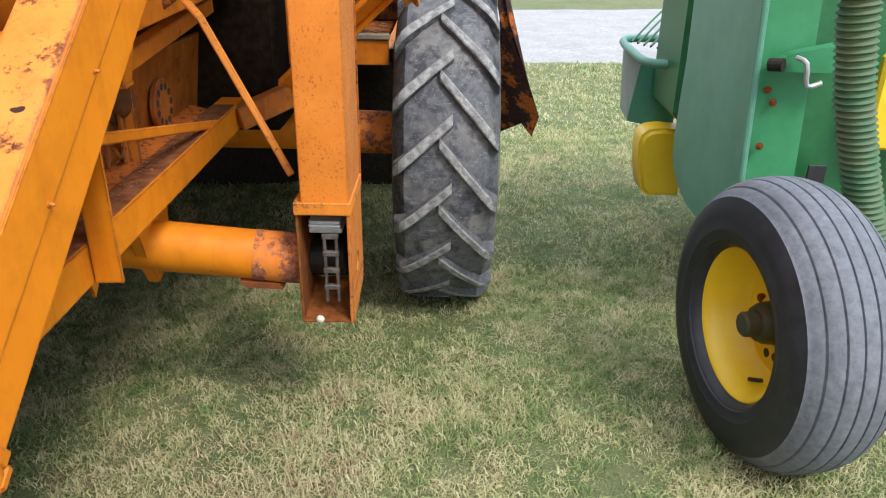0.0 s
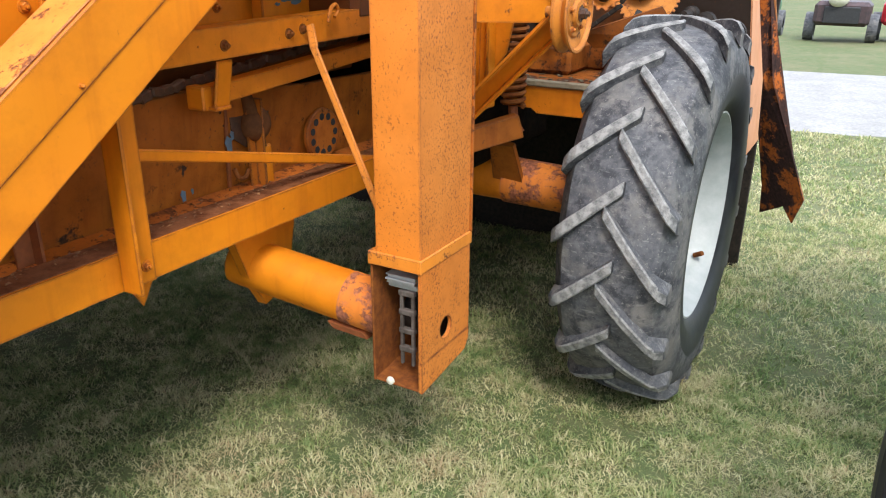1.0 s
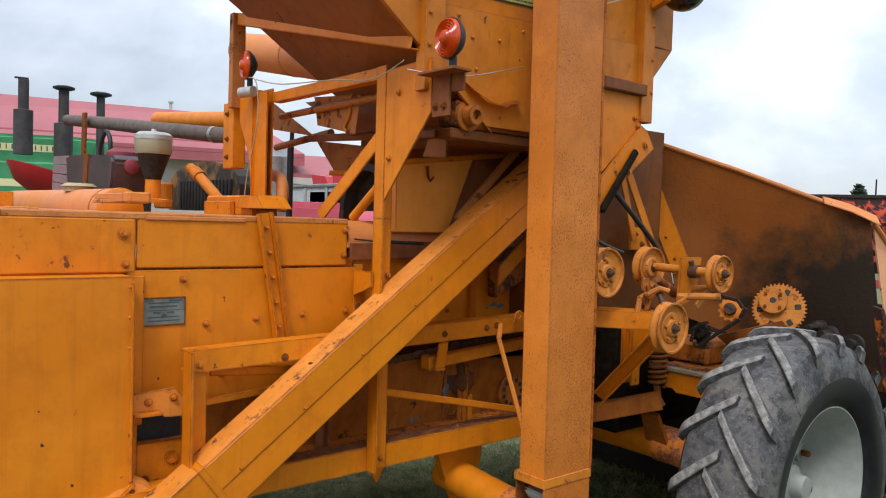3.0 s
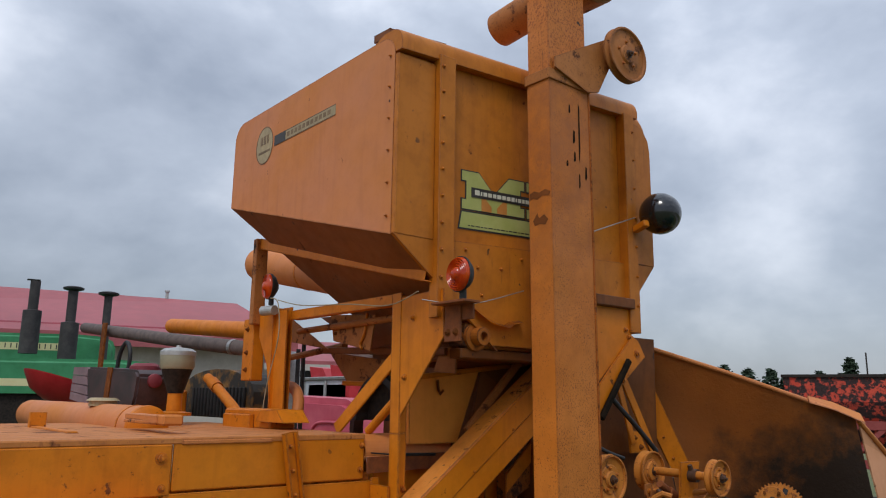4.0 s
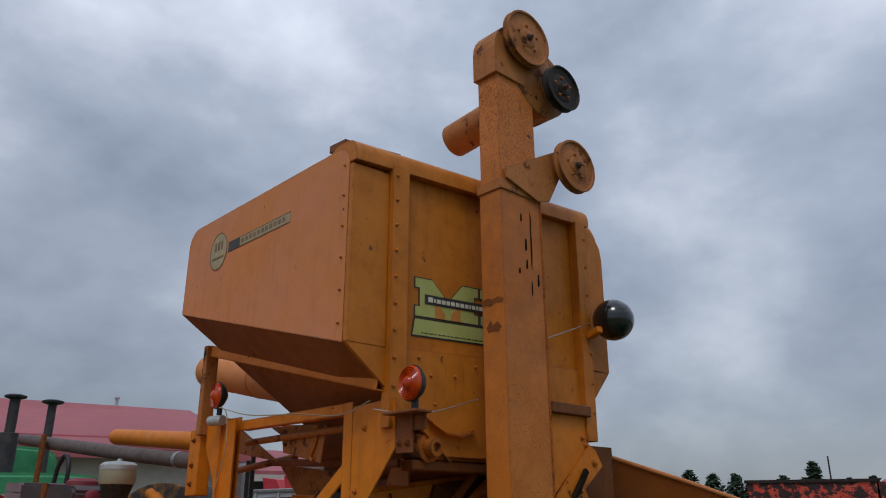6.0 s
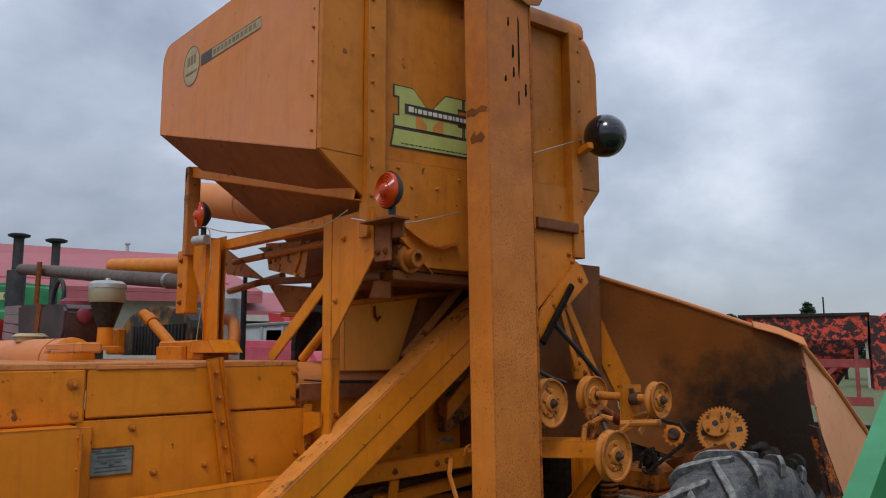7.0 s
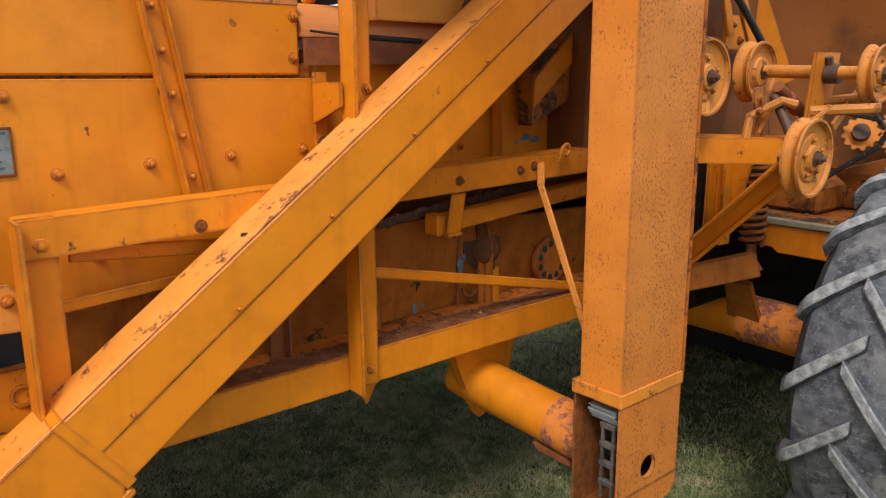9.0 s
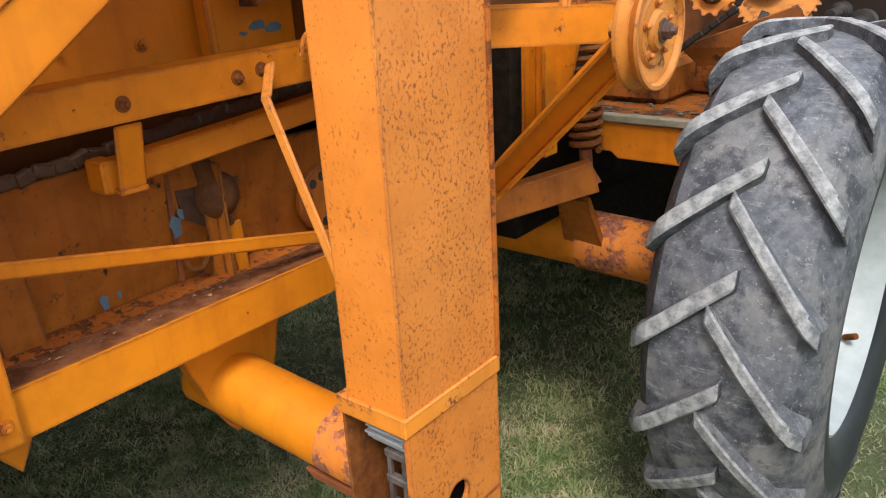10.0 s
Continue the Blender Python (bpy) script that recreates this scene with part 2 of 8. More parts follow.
rust = plain("rusted iron", (0.12, 0.034, 0.008), (0.26, 0.082, 0.015), 40, 0.88, 0.0, 0.5, sheen=0.2)
dark_rust = plain("greasy dark rust", (0.045, 0.020, 0.010), (0.12, 0.05, 0.022), 50, 0.6)
rust_red = plain("red-brown rust", (0.16, 0.042, 0.010), (0.30, 0.085, 0.018), 26, 0.8, 0.0, 0.4)
dark_iron = plain("oily dark iron", (0.013, 0.011, 0.010), (0.045, 0.033, 0.025), 45, 0.6, 0.2, 0.4, sheen=0.25)
bare_steel = plain("dull bare steel", (0.30, 0.29, 0.28), (0.44, 0.42, 0.40), 60, 0.42, 0.8, 0.2)
galvanised = plain("weathered galvanised sheet", (0.38, 0.39, 0.38), (0.52, 0.53, 0.52), 40, 0.5, 0.5, 0.2)


def tyre_rubber():
    m, n, l = shader("dusty weathered tyre rubber")
    v = coords(n, l)
    a, b, f = fuzz(n, l, v, 5.0, 6, 0.7), fuzz(n, l, v, 38.0, 5, 0.65), fuzz(n, l, v, 13.0, 7, 0.7)
    c = mix(n, l, ramp(n, l, b, [(0.35, 0.0), (0.68, 1.0)]), (0.050, 0.052, 0.058), (0.125, 0.125, 0.13))
    c = mix(n, l, ramp(n, l, a, [(0.49, 0.0), (0.66, 0.70)]), c, (0.22, 0.20, 0.175))
    c = mix(n, l, ramp(n, l, f, [(0.50, 0.0), (0.60, 0.9)]), c, (0.030, 0.031, 0.037))
    g = fuzz(n, l, v, 120.0, 5, 0.7)
    c = mix(n, l, ramp(n, l, g, [(0.60, 0.0), (0.68, 0.7)]), c, (0.30, 0.285, 0.25))
    s = fuzz(n, l, coords(n, l, (9, 70, 70), (0.5, 0, 0)), 1.0, 5, 0.65)
    c = mix(n, l, ramp(n, l, s, [(0.60, 0.0), (0.68, 0.6)]), c, (0.24, 0.235, 0.22))
    finish(m, n, l, c, 0.75, 0.0, mix(n, l, 0.5, b, f), 0.5, 0.005)
    return m


# near-black for real grime, and for shade painted into recesses
grime_shade = plain("black of grime and shade", (0.009, 0.007, 0.005), (0.026, 0.017, 0.010), 35, 0.9, 0.0, 0.5, sheen=0.06)
paint_oily = painted("oil-soaked orange enamel", (0.24, 0.066, 0.007), (0.40, 0.118, 0.010), 0.515, 0.56, 9.0, 0.9, 0.5, (0.065, 0.026, 0.012), 0.6)
rubber = tyre_rubber()
rubber_worn = plain("scuffed tread rubber", (0.115, 0.115, 0.112), (0.33, 0.32, 0.30), 38, 0.9, 0.0, 0.9, 0.006, 0.38, 0.60)
rubber_black = plain("clean black sidewall", (0.012, 0.014, 0.018), (0.028, 0.032, 0.038), 25, 0.5, 0.0, 0.2)
rubber_grey = plain("weathered ribbed rubber", (0.088, 0.095, 0.108), (0.165, 0.172, 0.186), 55, 0.75, 0.0, 0.5, 0.004, 0.30, 0.66)
white_rim = plain("chalky white rim paint", (0.40, 0.43, 0.42), (0.50, 0.52, 0.51), 18, 0.5, 0.0, 0.15)
yellow = plain("yellow enamel", (0.78, 0.50, 0.012), (0.84, 0.58, 0.03), 9, 0.38, 0.0, 0.1)
green = plain("faded green enamel", (0.030, 0.20, 0.075), (0.05, 0.28, 0.12), 6, 0.42, 0.0, 0.12)
green_pale = plain("chalky faded green enamel", (0.090, 0.265, 0.175), (0.14, 0.34, 0.24), 5, 0.5, 0.0, 0.1)
green_dark = plain("dark green enamel", (0.012, 0.10, 0.03), (0.02, 0.15, 0.05), 8, 0.4)
red_paint = plain("red enamel", (0.40, 0.012, 0.02), (0.52, 0.03, 0.04), 8, 0.4)
red_dull = plain("dull dark red enamel", (0.17, 0.015, 0.025), (0.24, 0.03, 0.04), 14, 0.6)
red_faded = plain("faded pink-red enamel", (0.48, 0.06, 0.10), (0.60, 0.12, 0.16), 4, 0.5)
grey_tin = plain("scuffed grey tin", (0.038, 0.028, 0.029), (0.095, 0.055, 0.056), 12, 0.5, 0.2)
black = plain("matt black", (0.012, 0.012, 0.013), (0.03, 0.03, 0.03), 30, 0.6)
black_gloss = plain("glossy black plastic", (0.006, 0.007, 0.009), (0.010, 0.011, 0.013), 20, 0.16, 0.0, 0.02, coat=0.5)
canvas = plain("pale cement wall", (0.42, 0.38, 0.33), (0.5, 0.46, 0.41), 3, 0.8)
roof_red = plain("red sheet roof", (0.31, 0.072, 0.082), (0.38, 0.10, 0.11), 2, 0.6)
hose_rust = plain("rusty green hose", (0.032, 0.12, 0.050), (0.10, 0.12, 0.055), 9, 0.6)
amber_lens = plain("orange-red lamp lens", (0.44, 0.030, 0.002), (0.58, 0.070, 0.003), 20, 0.18, 0.0, 0.1)
wire_white = plain("dirty cable sheath", (0.28, 0.24, 0.15), (0.42, 0.36, 0.24), 40, 0.6)
decal_green = plain("pale green decal", (0.38, 0.40, 0.10), (0.46, 0.47, 0.15), 10, 0.55)
decal_orange = plain("worn decal letter", (0.52, 0.19, 0.03), (0.60, 0.25, 0.05), 10, 0.55)
decal_tan = plain("weathered tan decal", (0.46, 0.36, 0.20), (0.32, 0.25, 0.14), 25, 0.6)
decal_black = plain("black decal", (0.02, 0.018, 0.015), (0.04, 0.035, 0.03), 20, 0.5)
paint_pulley = painted("dusty worn pulley paint", (0.52, 0.172, 0.016), (0.58, 0.215, 0.035), 0.565, 0.575, 24.0, 0.7, 0.6, (0.18, 0.060, 0.018), edge=1.2)
# tank-side enamel, its base darkened to carry the side's shade
paint_shaded = painted("orange enamel in side shade", (0.455, 0.135, 0.006), (0.51, 0.163, 0.010), 0.640, 0.66, 15.0, 0.60, drip=0.3)
paint_upper = painted("drip-scarred browned enamel", (0.52, 0.155, 0.022), (0.57, 0.185, 0.034), 0.60, 0.525, 46.0, 0.5, 0.55, (0.17, 0.042, 0.010), 0.15, zone_lo=0.34, fine_scale=110.0, drip=0.8)
decal_brown = plain("faded brown decal", (0.15, 0.09, 0.04), (0.26, 0.17, 0.09), 40, 0.6)
decal_pale = plain("cream lettering", (0.6, 0.58, 0.46), (0.7, 0.68, 0.55), 20, 0.5)
plate_grey = plain("tarnished data plate", (0.13, 0.155, 0.145), (0.27, 0.295, 0.275), 30, 0.45, 0.3)
plate_dark = plain("etched plate lettering", (0.05, 0.06, 0.07), (0.09, 0.10, 0.11), 30, 0.5)
gravel_mat = plain("pale limestone gravel", (0.24, 0.23, 0.215), (0.36, 0.35, 0.33), 24, 0.95, 0.0, 0.6, 0.02)
soil = plain("chaffy soil", (0.10, 0.075, 0.045), (0.2, 0.16, 0.1), 18, 0.95)


def grass_sheet():
    m, n, l = shader("worn lawn")
    v = coords(n, l)
    a = fuzz(n, l, v, 1.1, 5, 0.6)
    b = fuzz(n, l, v, 7.0, 6, 0.7)
    f = fuzz(n, l, v, 90.0, 4, 0.7)
    c = mix(n, l, ramp(n, l, b, [(0.40, 0.0), (0.60, 1.0)]), (0.080, 0.115, 0.034), (0.13, 0.135, 0.055))
    c = mix(n, l, ramp(n, l, a, [(0.48, 0.0), (0.66, 0.5)]), c, (0.19, 0.165, 0.085))
    c = mix(n, l, ramp(n, l, f, [(0.45, 0.0), (0.75, 0.5)]), c, (0.06, 0.065, 0.022))
    finish(m, n, l, c, 0.95, 0.0, mix(n, l, 0.5, b, f), 0.7, 0.02)
    return m


def bleached(n, l):
    """A trodden, straw-bleached spot of lawn behind the elevator, with a ragged rim."""
    c, mp = n.new("ShaderNodeTexCoord"), n.new("ShaderNodeMapping")
    mp.vector_type = "TEXTURE"
    mp.inputs["Location"].default_value = (-0.55, 1.55, 0.0)
    mp.inputs["Scale"].default_value = (0.70, 0.80, 1.0)
    l.new(c.outputs["Object"], mp.inputs[0])
    ln = n.new("ShaderNodeVectorMath")
    ln.operation = "LENGTH"
    l.new(mp.outputs[0], ln.inputs[0])
    add = n.new("ShaderNodeMath")
    add.operation = "ADD"
    l.new(ln.outputs["Value"], add.inputs[0])
    l.new(fuzz(n, l, coords(n, l), 4.0, 5, 0.7), add.inputs[1])
    half = n.new("ShaderNodeMath")
    half.operation = "MULTIPLY"
    half.inputs[1].default_value = 0.5
    l.new(add.outputs[0], half.inputs[0])
    return ramp(n, l, half.outputs[0], [(0.42, 0.30), (0.78, 0.0)])


def blades_mat():
    m, n, l = shader("grass blades")
    g = n.new("ShaderNodeNewGeometry")
    v = coords(n, l)
    p = ramp(n, l, mix(n, l, 0.42, fuzz(n, l, v, 4.5, 6, 0.74), fuzz(n, l, v, 19.0, 4, 0.6)), [(0.38, 0.0), (0.60, 0.68)])
    q = n.new("ShaderNodeMath")
    q.operation = "MULTIPLY_ADD"
    l.new(g.outputs["Random Per Island"], q.inputs[0])
    q.inputs[1].default_value = 0.36
    l.new(mix(n, l, 1.0, p, bleached(n, l), "ADD"), q.inputs[2])
    c = ramp(n, l, q.outputs[0], [(0.04, (0.100, 0.180, 0.050)), (0.38, (0.255, 0.325, 0.115)), (0.60, (0.44, 0.42, 0.20)), (0.82, (0.64, 0.59, 0.34)), (0.97, (0.46, 0.36, 0.20))])
    b = finish(m, n, l, c, 0.7)
    tr, mx = n.new("ShaderNodeBsdfTranslucent"), n.new("ShaderNodeMixShader")
    mx.inputs[0].default_value = 0.35
    l.new(c, tr.inputs["Color"])
    l.new(b.outputs[0], mx.inputs[1])
    l.new(tr.outputs[0], mx.inputs[2])
    out = [x for x in n if x.type == "OUTPUT_MATERIAL"][0]
    l.new(mx.outputs[0], out.inputs[0])
    return m


lawn = grass_sheet()
blade_mat = blades_mat()

# ---- shaping tools ----
def blank():
    return bmesh.new()


def part(name, bm, material, parent=None, label="", smooth=False):
    """Links a bmesh, shaped in world places, as one mesh object under a thing or part."""
    if parent is not None:
        root = Vector(parent.get("root", (0, 0, 0)))
        bmesh.ops.translate(bm, verts=bm.verts[:], vec=-root)
    bmesh.ops.recalc_face_normals(bm, faces=bm.faces[:])
    me = bpy.data.meshes.new(name)
    bm.to_mesh(me)
    bm.free()
    for m in material if isinstance(material, (list, tuple)) else [material]:
        me.materials.append(m)
    if smooth:
        for p in me.polygons:
            p.use_smooth = True
        me.set_sharp_from_angle(angle=radians(38))
    ob = new(name, me)
    if parent is not None:
        ob.parent = parent
        ob["root"] = parent.get("root", (0, 0, 0))
    if label:
        ob["label"] = label
    return ob


def thing(name, at, label, category, group="", kind=""):
    ob = new(name)
    ob.location = at
    ob["root"] = at
    ob.empty_display_size = 0.1
    return tagged(ob, label, category, group, kind)


def box(bm, x0, x1, y0, y1, z0, z1, bevel=0.003, m=None):
    r = bmesh.ops.create_cube(bm, size=1.0)
    vs = r["verts"]
    bmesh.ops.scale(bm, vec=(abs(x1 - x0), abs(y1 - y0), abs(z1 - z0)), verts=vs)
    bmesh.ops.translate(bm, vec=((x0 + x1) / 2, (y0 + y1) / 2, (z0 + z1) / 2), verts=vs)
    if m is not None:
        bmesh.ops.transform(bm, matrix=m, verts=vs)
    if bevel:
        es = list({e for v in vs for e in v.link_edges})
        bmesh.ops.bevel(bm, geom=es, offset=bevel, segments=1, affect="EDGES", profile=0.5)
    return bm


def axes(p0, p1, up=(0, 0, 1)):
    p0, p1 = Vector(p0), Vector(p1)
    d = (p1 - p0).normalized()
    u = Vector(up)
    s = d.cross(u)
    if s.length < 1e-4:
        s = d.cross(Vector((1, 0, 0)))
    s.normalize()
    u = s.cross(d)
    return Matrix(((s.x, d.x, u.x, p0.x), (s.y, d.y, u.y, p0.y), (s.z, d.z, u.z, p0.z), (0, 0, 0, 1))), (p1 - p0).length


def bar(bm, p0, p1, w, h, up=(0, 0, 1), bevel=0.003):
    """A straight bar of section w (across) by h (along up)."""
    m, n = axes(p0, p1, up)
    return box(bm, -w / 2, w / 2, 0, n, -h / 2, h / 2, bevel, m)


def extruded(bm, sec, n, m):
    """A rolled section (x, z) drawn out n along local y."""
    ends = [[bm.verts.new(m @ Vector((x, y, z))) for x, z in sec] for y in (0, n)]
    k = len(sec)
    for j in range(k):
        bm.faces.new((ends[0][j], ends[0][(j + 1) % k], ends[1][(j + 1) % k], ends[1][j]))
    bm.faces.new(ends[0])
    bm.faces.new(list(reversed(ends[1])))
    return bm


def angle_iron(bm, p0, p1, w, h, t=0.006, up=(0, 0, 1), flip=1):
    """An L section: one flange across, one along up."""
    m, n = axes(p0, p1, up)
    sec = [(-w / 2, -t / 2), (w / 2, -t / 2), (w / 2, h), (w / 2 - t, h), (w / 2 - t, t / 2), (-w / 2, t / 2)]
    return extruded(bm, [(x * flip, z) for x, z in sec], n, m)


def channel(bm, p0, p1, w, h, t=0.006, up=(0, 0, 1), flip=1):
    """A U section, back of width w, two flanges h long along up."""
    m, n = axes(p0, p1, up)
    a = w / 2
    return extruded(bm, [(-a, -t / 2), (a, -t / 2), (a, h), (a - t, h), (a - t, t / 2), (-a + t, t / 2), (-a + t, h), (-a, h)], n, m)


def tube(bm, p0, p1, r, r1=None, seg=24, caps=True):
    m, n = axes(p0, p1)
    turn = m @ Matrix.Translation((0, n / 2, 0)) @ Matrix.Rotation(radians(-90), 4, "X")
    bmesh.ops.create_cone(bm, cap_ends=caps, segments=seg, radius1=r, radius2=r if r1 is None else r1, depth=n, matrix=turn)
    return bm


def turned(bm, profile, m, seg=48):
    """A lathe about local x: profile of (x, radius), closed by the axis where radius is 0."""
    rings = []
    for x, r in profile:
        if r < 1e-5:
            rings.append([bm.verts.new(m @ Vector((x, 0, 0)))])
        else:
            rings.append([bm.verts.new(m @ Vector((x, r * math.cos(a), r * math.sin(a)))) for a in (2 * math.pi * k / seg for k in range(seg))])
    for a, b in zip(rings, rings[1:]):
        for k in range(seg):
            q = (k + 1) % seg
            if len(a) == 1 and len(b) == 1:
                continue
            if len(a) == 1:
                bm.faces.new((a[0], b[k], b[q]))
            elif len(b) == 1:
                bm.faces.new((a[k], b[0], a[q]))
            else:
                bm.faces.new((a[k], b[k], b[q], a[q]))
    return bm


def slab(bm, pts, thick, along=None):
    """A flat plate: outline pts in space, thickened to the back of its winding, or along a given way."""
    vs = [bm.verts.new(p) for p in pts]
    f = bm.faces.new(vs)
    f.normal_update()
    nrm = f.normal.copy()
    r = bmesh.ops.extrude_face_region(bm, geom=[f])
    bmesh.ops.translate(bm, vec=-nrm * thick if along is None else Vector(along) * thick, verts=[v for v in r["geom"] if isinstance(v, bmesh.types.BMVert)])
    return bm


def pipe(bm, pts, r, seg=12, smooth_steps=0):
    """A round pipe along a line of points."""
    ps = [Vector(p) for p in pts]
    if smooth_steps:
        out = []
        for k in range(len(ps) - 1):
            a, b, c, d = ps[max(0, k - 1)], ps[k], ps[k + 1], ps[min(len(ps) - 1, k + 2)]
            for s in range(smooth_steps):
                u = s / smooth_steps
                out.append(0.5 * (2 * b + (c - a) * u + (2 * a - 5 * b + 4 * c - d) * u * u + (3 * b - a - 3 * c + d) * u ** 3))
        ps = out + [ps[-1]]
    side = None
    rings = []
    for k, p in enumerate(ps):
        d = (ps[min(k + 1, len(ps) - 1)] - ps[max(k - 1, 0)]).normalized()
        if side is None:
            side = d.orthogonal().normalized()
        side = (side - d * side.dot(d)).normalized()
        up = d.cross(side)
        rings.append([bm.verts.new(p + r * (math.cos(a) * side + math.sin(a) * up)) for a in (2 * math.pi * j / seg for j in range(seg))])
    for a, b in zip(rings, rings[1:]):
        for j in range(seg):
            bm.faces.new((a[j], b[j], b[(j + 1) % seg], a[(j + 1) % seg]))
    bm.faces.new(list(reversed(rings[0])))
    bm.faces.new(rings[-1])
    return bm


FACING = {"x": Matrix.Rotation(0, 4, "X"), "-x": Matrix.Rotation(math.pi, 4, "Z"), "y": Matrix.Rotation(radians(90), 4, "Z"), "-y": Matrix.Rotation(radians(-90), 4, "Z"), "z": Matrix.Rotation(radians(-90), 4, "Y"), "-z": Matrix.Rotation(radians(90), 4, "Y")}


def bolt_mesh(name, r, material, round_head=False):
    bm = blank()
    eye = Matrix.Identity(4)
    turned(bm, [(0, r * 1.5), (0.0018, r * 1.45), (0.002, 0)], eye, 14)
    if round_head:
        turned(bm, [(0.002, r), (0.006, r * 0.92), (0.009, r * 0.5), (0.010, 0)], eye, 12)
    else:
        turned(bm, [(0.002, r), (0.009, r), (0.010, r * 0.85), (0.010, 0)], eye, 6)
        turned(bm, [(0.010, r * 0.5), (0.015, r * 0.5), (0.016, 0)], eye, 8)
    me = bpy.data.meshes.new(name)
    bm.to_mesh(me)
    bm.free()
    me.materials.append(material)
    return me


hex_bolt, big_bolt, rivet_head = bolt_mesh("bolt", 0.0085, paint_worn), bolt_mesh("bolt", 0.013, paint_worn), bolt_mesh("rivet", 0.0055, paint_worn, True)
small_rivet = bolt_mesh("rivet", 0.0036, paint_worn, True)
rusty_bolt = bolt_mesh("bolt", 0.0085, rust)


def bolts(parent, mesh, facing, places, name="bolt"):
    root = Vector(parent.get("root", (0, 0, 0)))
    for k, p in enumerate(places):
        ob = new(name, mesh)
        ob.parent = parent
        ob.matrix_basis = Matrix.Translation(Vector(p) - root) @ FACING[facing] @ Matrix.Rotation(0.7 * k, 4, "X")


def row(p0, p1, count):
    p0, p1 = Vector(p0), Vector(p1)
    return [p0.lerp(p1, k / max(1, count - 1)) for k in range(count)]


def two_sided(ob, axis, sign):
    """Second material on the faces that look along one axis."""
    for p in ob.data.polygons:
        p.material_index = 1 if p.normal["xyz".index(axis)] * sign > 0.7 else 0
    return ob

# ---- ground, gravel road ----
def ground_z(x, y):
    """The verge falls gently towards the road and runs level beyond."""
    near = 0.02 * (max(-6.0, min(6.0, x)) + 0.26) - 0.005
    t = max(-2.0, min(7.5, y))
    return near - 0.056 * (t - 2.31) + 0.006 * math.sin(1.7 * x + 0.6 * y) * math.sin(1.1 * y)


def graded(lo, hi, near_lo, near_hi, fine, growth=1.22):
    xs = [near_lo + k * fine for k in range(int((near_hi - near_lo) / fine) + 1)]
    step, v = fine, xs[-1]
    while v < hi:
        step *= growth
        v += step
        xs.append(v)
    step, v = fine, xs[0]
    while v > lo:
        step *= growth
        v -= step
        xs.insert(0, v)
    return xs


def build_ground():
    xs, ys = graded(-900, 900, -4, 4, 0.16), graded(-900, 900, -1.5, 8, 0.16)
    bm = blank()
    grid = [[bm.verts.new((x, y, ground_z(x, y) + 0.012 * noise.noise((x * 2.1, y * 2.1, 0)))) for x in xs] for y in ys]
    for a, b in zip(grid, grid[1:]):
        for k in range(len(xs) - 1):
            bm.faces.new((a[k], a[k + 1], b[k + 1], b[k]))
    g = part("ground", bm, lawn, smooth=True)
    tagged(g, "short patchy lawn with green and straw-coloured grass", "ground", kind="structure")


build_ground()

ROAD_Y0, ROAD_Y1 = 9.05, 14.4


def build_road():
    bm = blank()
    xs = [-60 + 1.0 * k for k in range(121)]
    ys = [ROAD_Y0 + (ROAD_Y1 - ROAD_Y0) * k / 10 for k in range(11)]
    grid = []
    for j, y in enumerate(ys):
        rowv = []
        for x in xs:
            edge = 0.25 * noise.noise((x * 0.5, j, 3)) if j in (0, 10) else 0
            crown = 0.02 + 0.03 * math.sin(math.pi * j / 10) - (0.035 if j in (0, 10) else 0)
            rowv.append(bm.verts.new((x, y + edge, ground_z(x, y) + crown)))
        grid.append(rowv)
    for a, b in zip(grid, grid[1:]):
        for k in range(len(xs) - 1):
            bm.faces.new((a[k], a[k + 1], b[k + 1], b[k]))
    r = part("road", bm, gravel_mat, smooth=True)
    tagged(r, "pale crushed limestone farm road beyond the grass", "road", kind="structure")


build_road()

# ---- the combine ----
combine = thing("combine_harvester", (-0.8, 2.6, 0.0), "old orange combine harvester with worn paint and rust, parked on grass", "combine")
C = combine


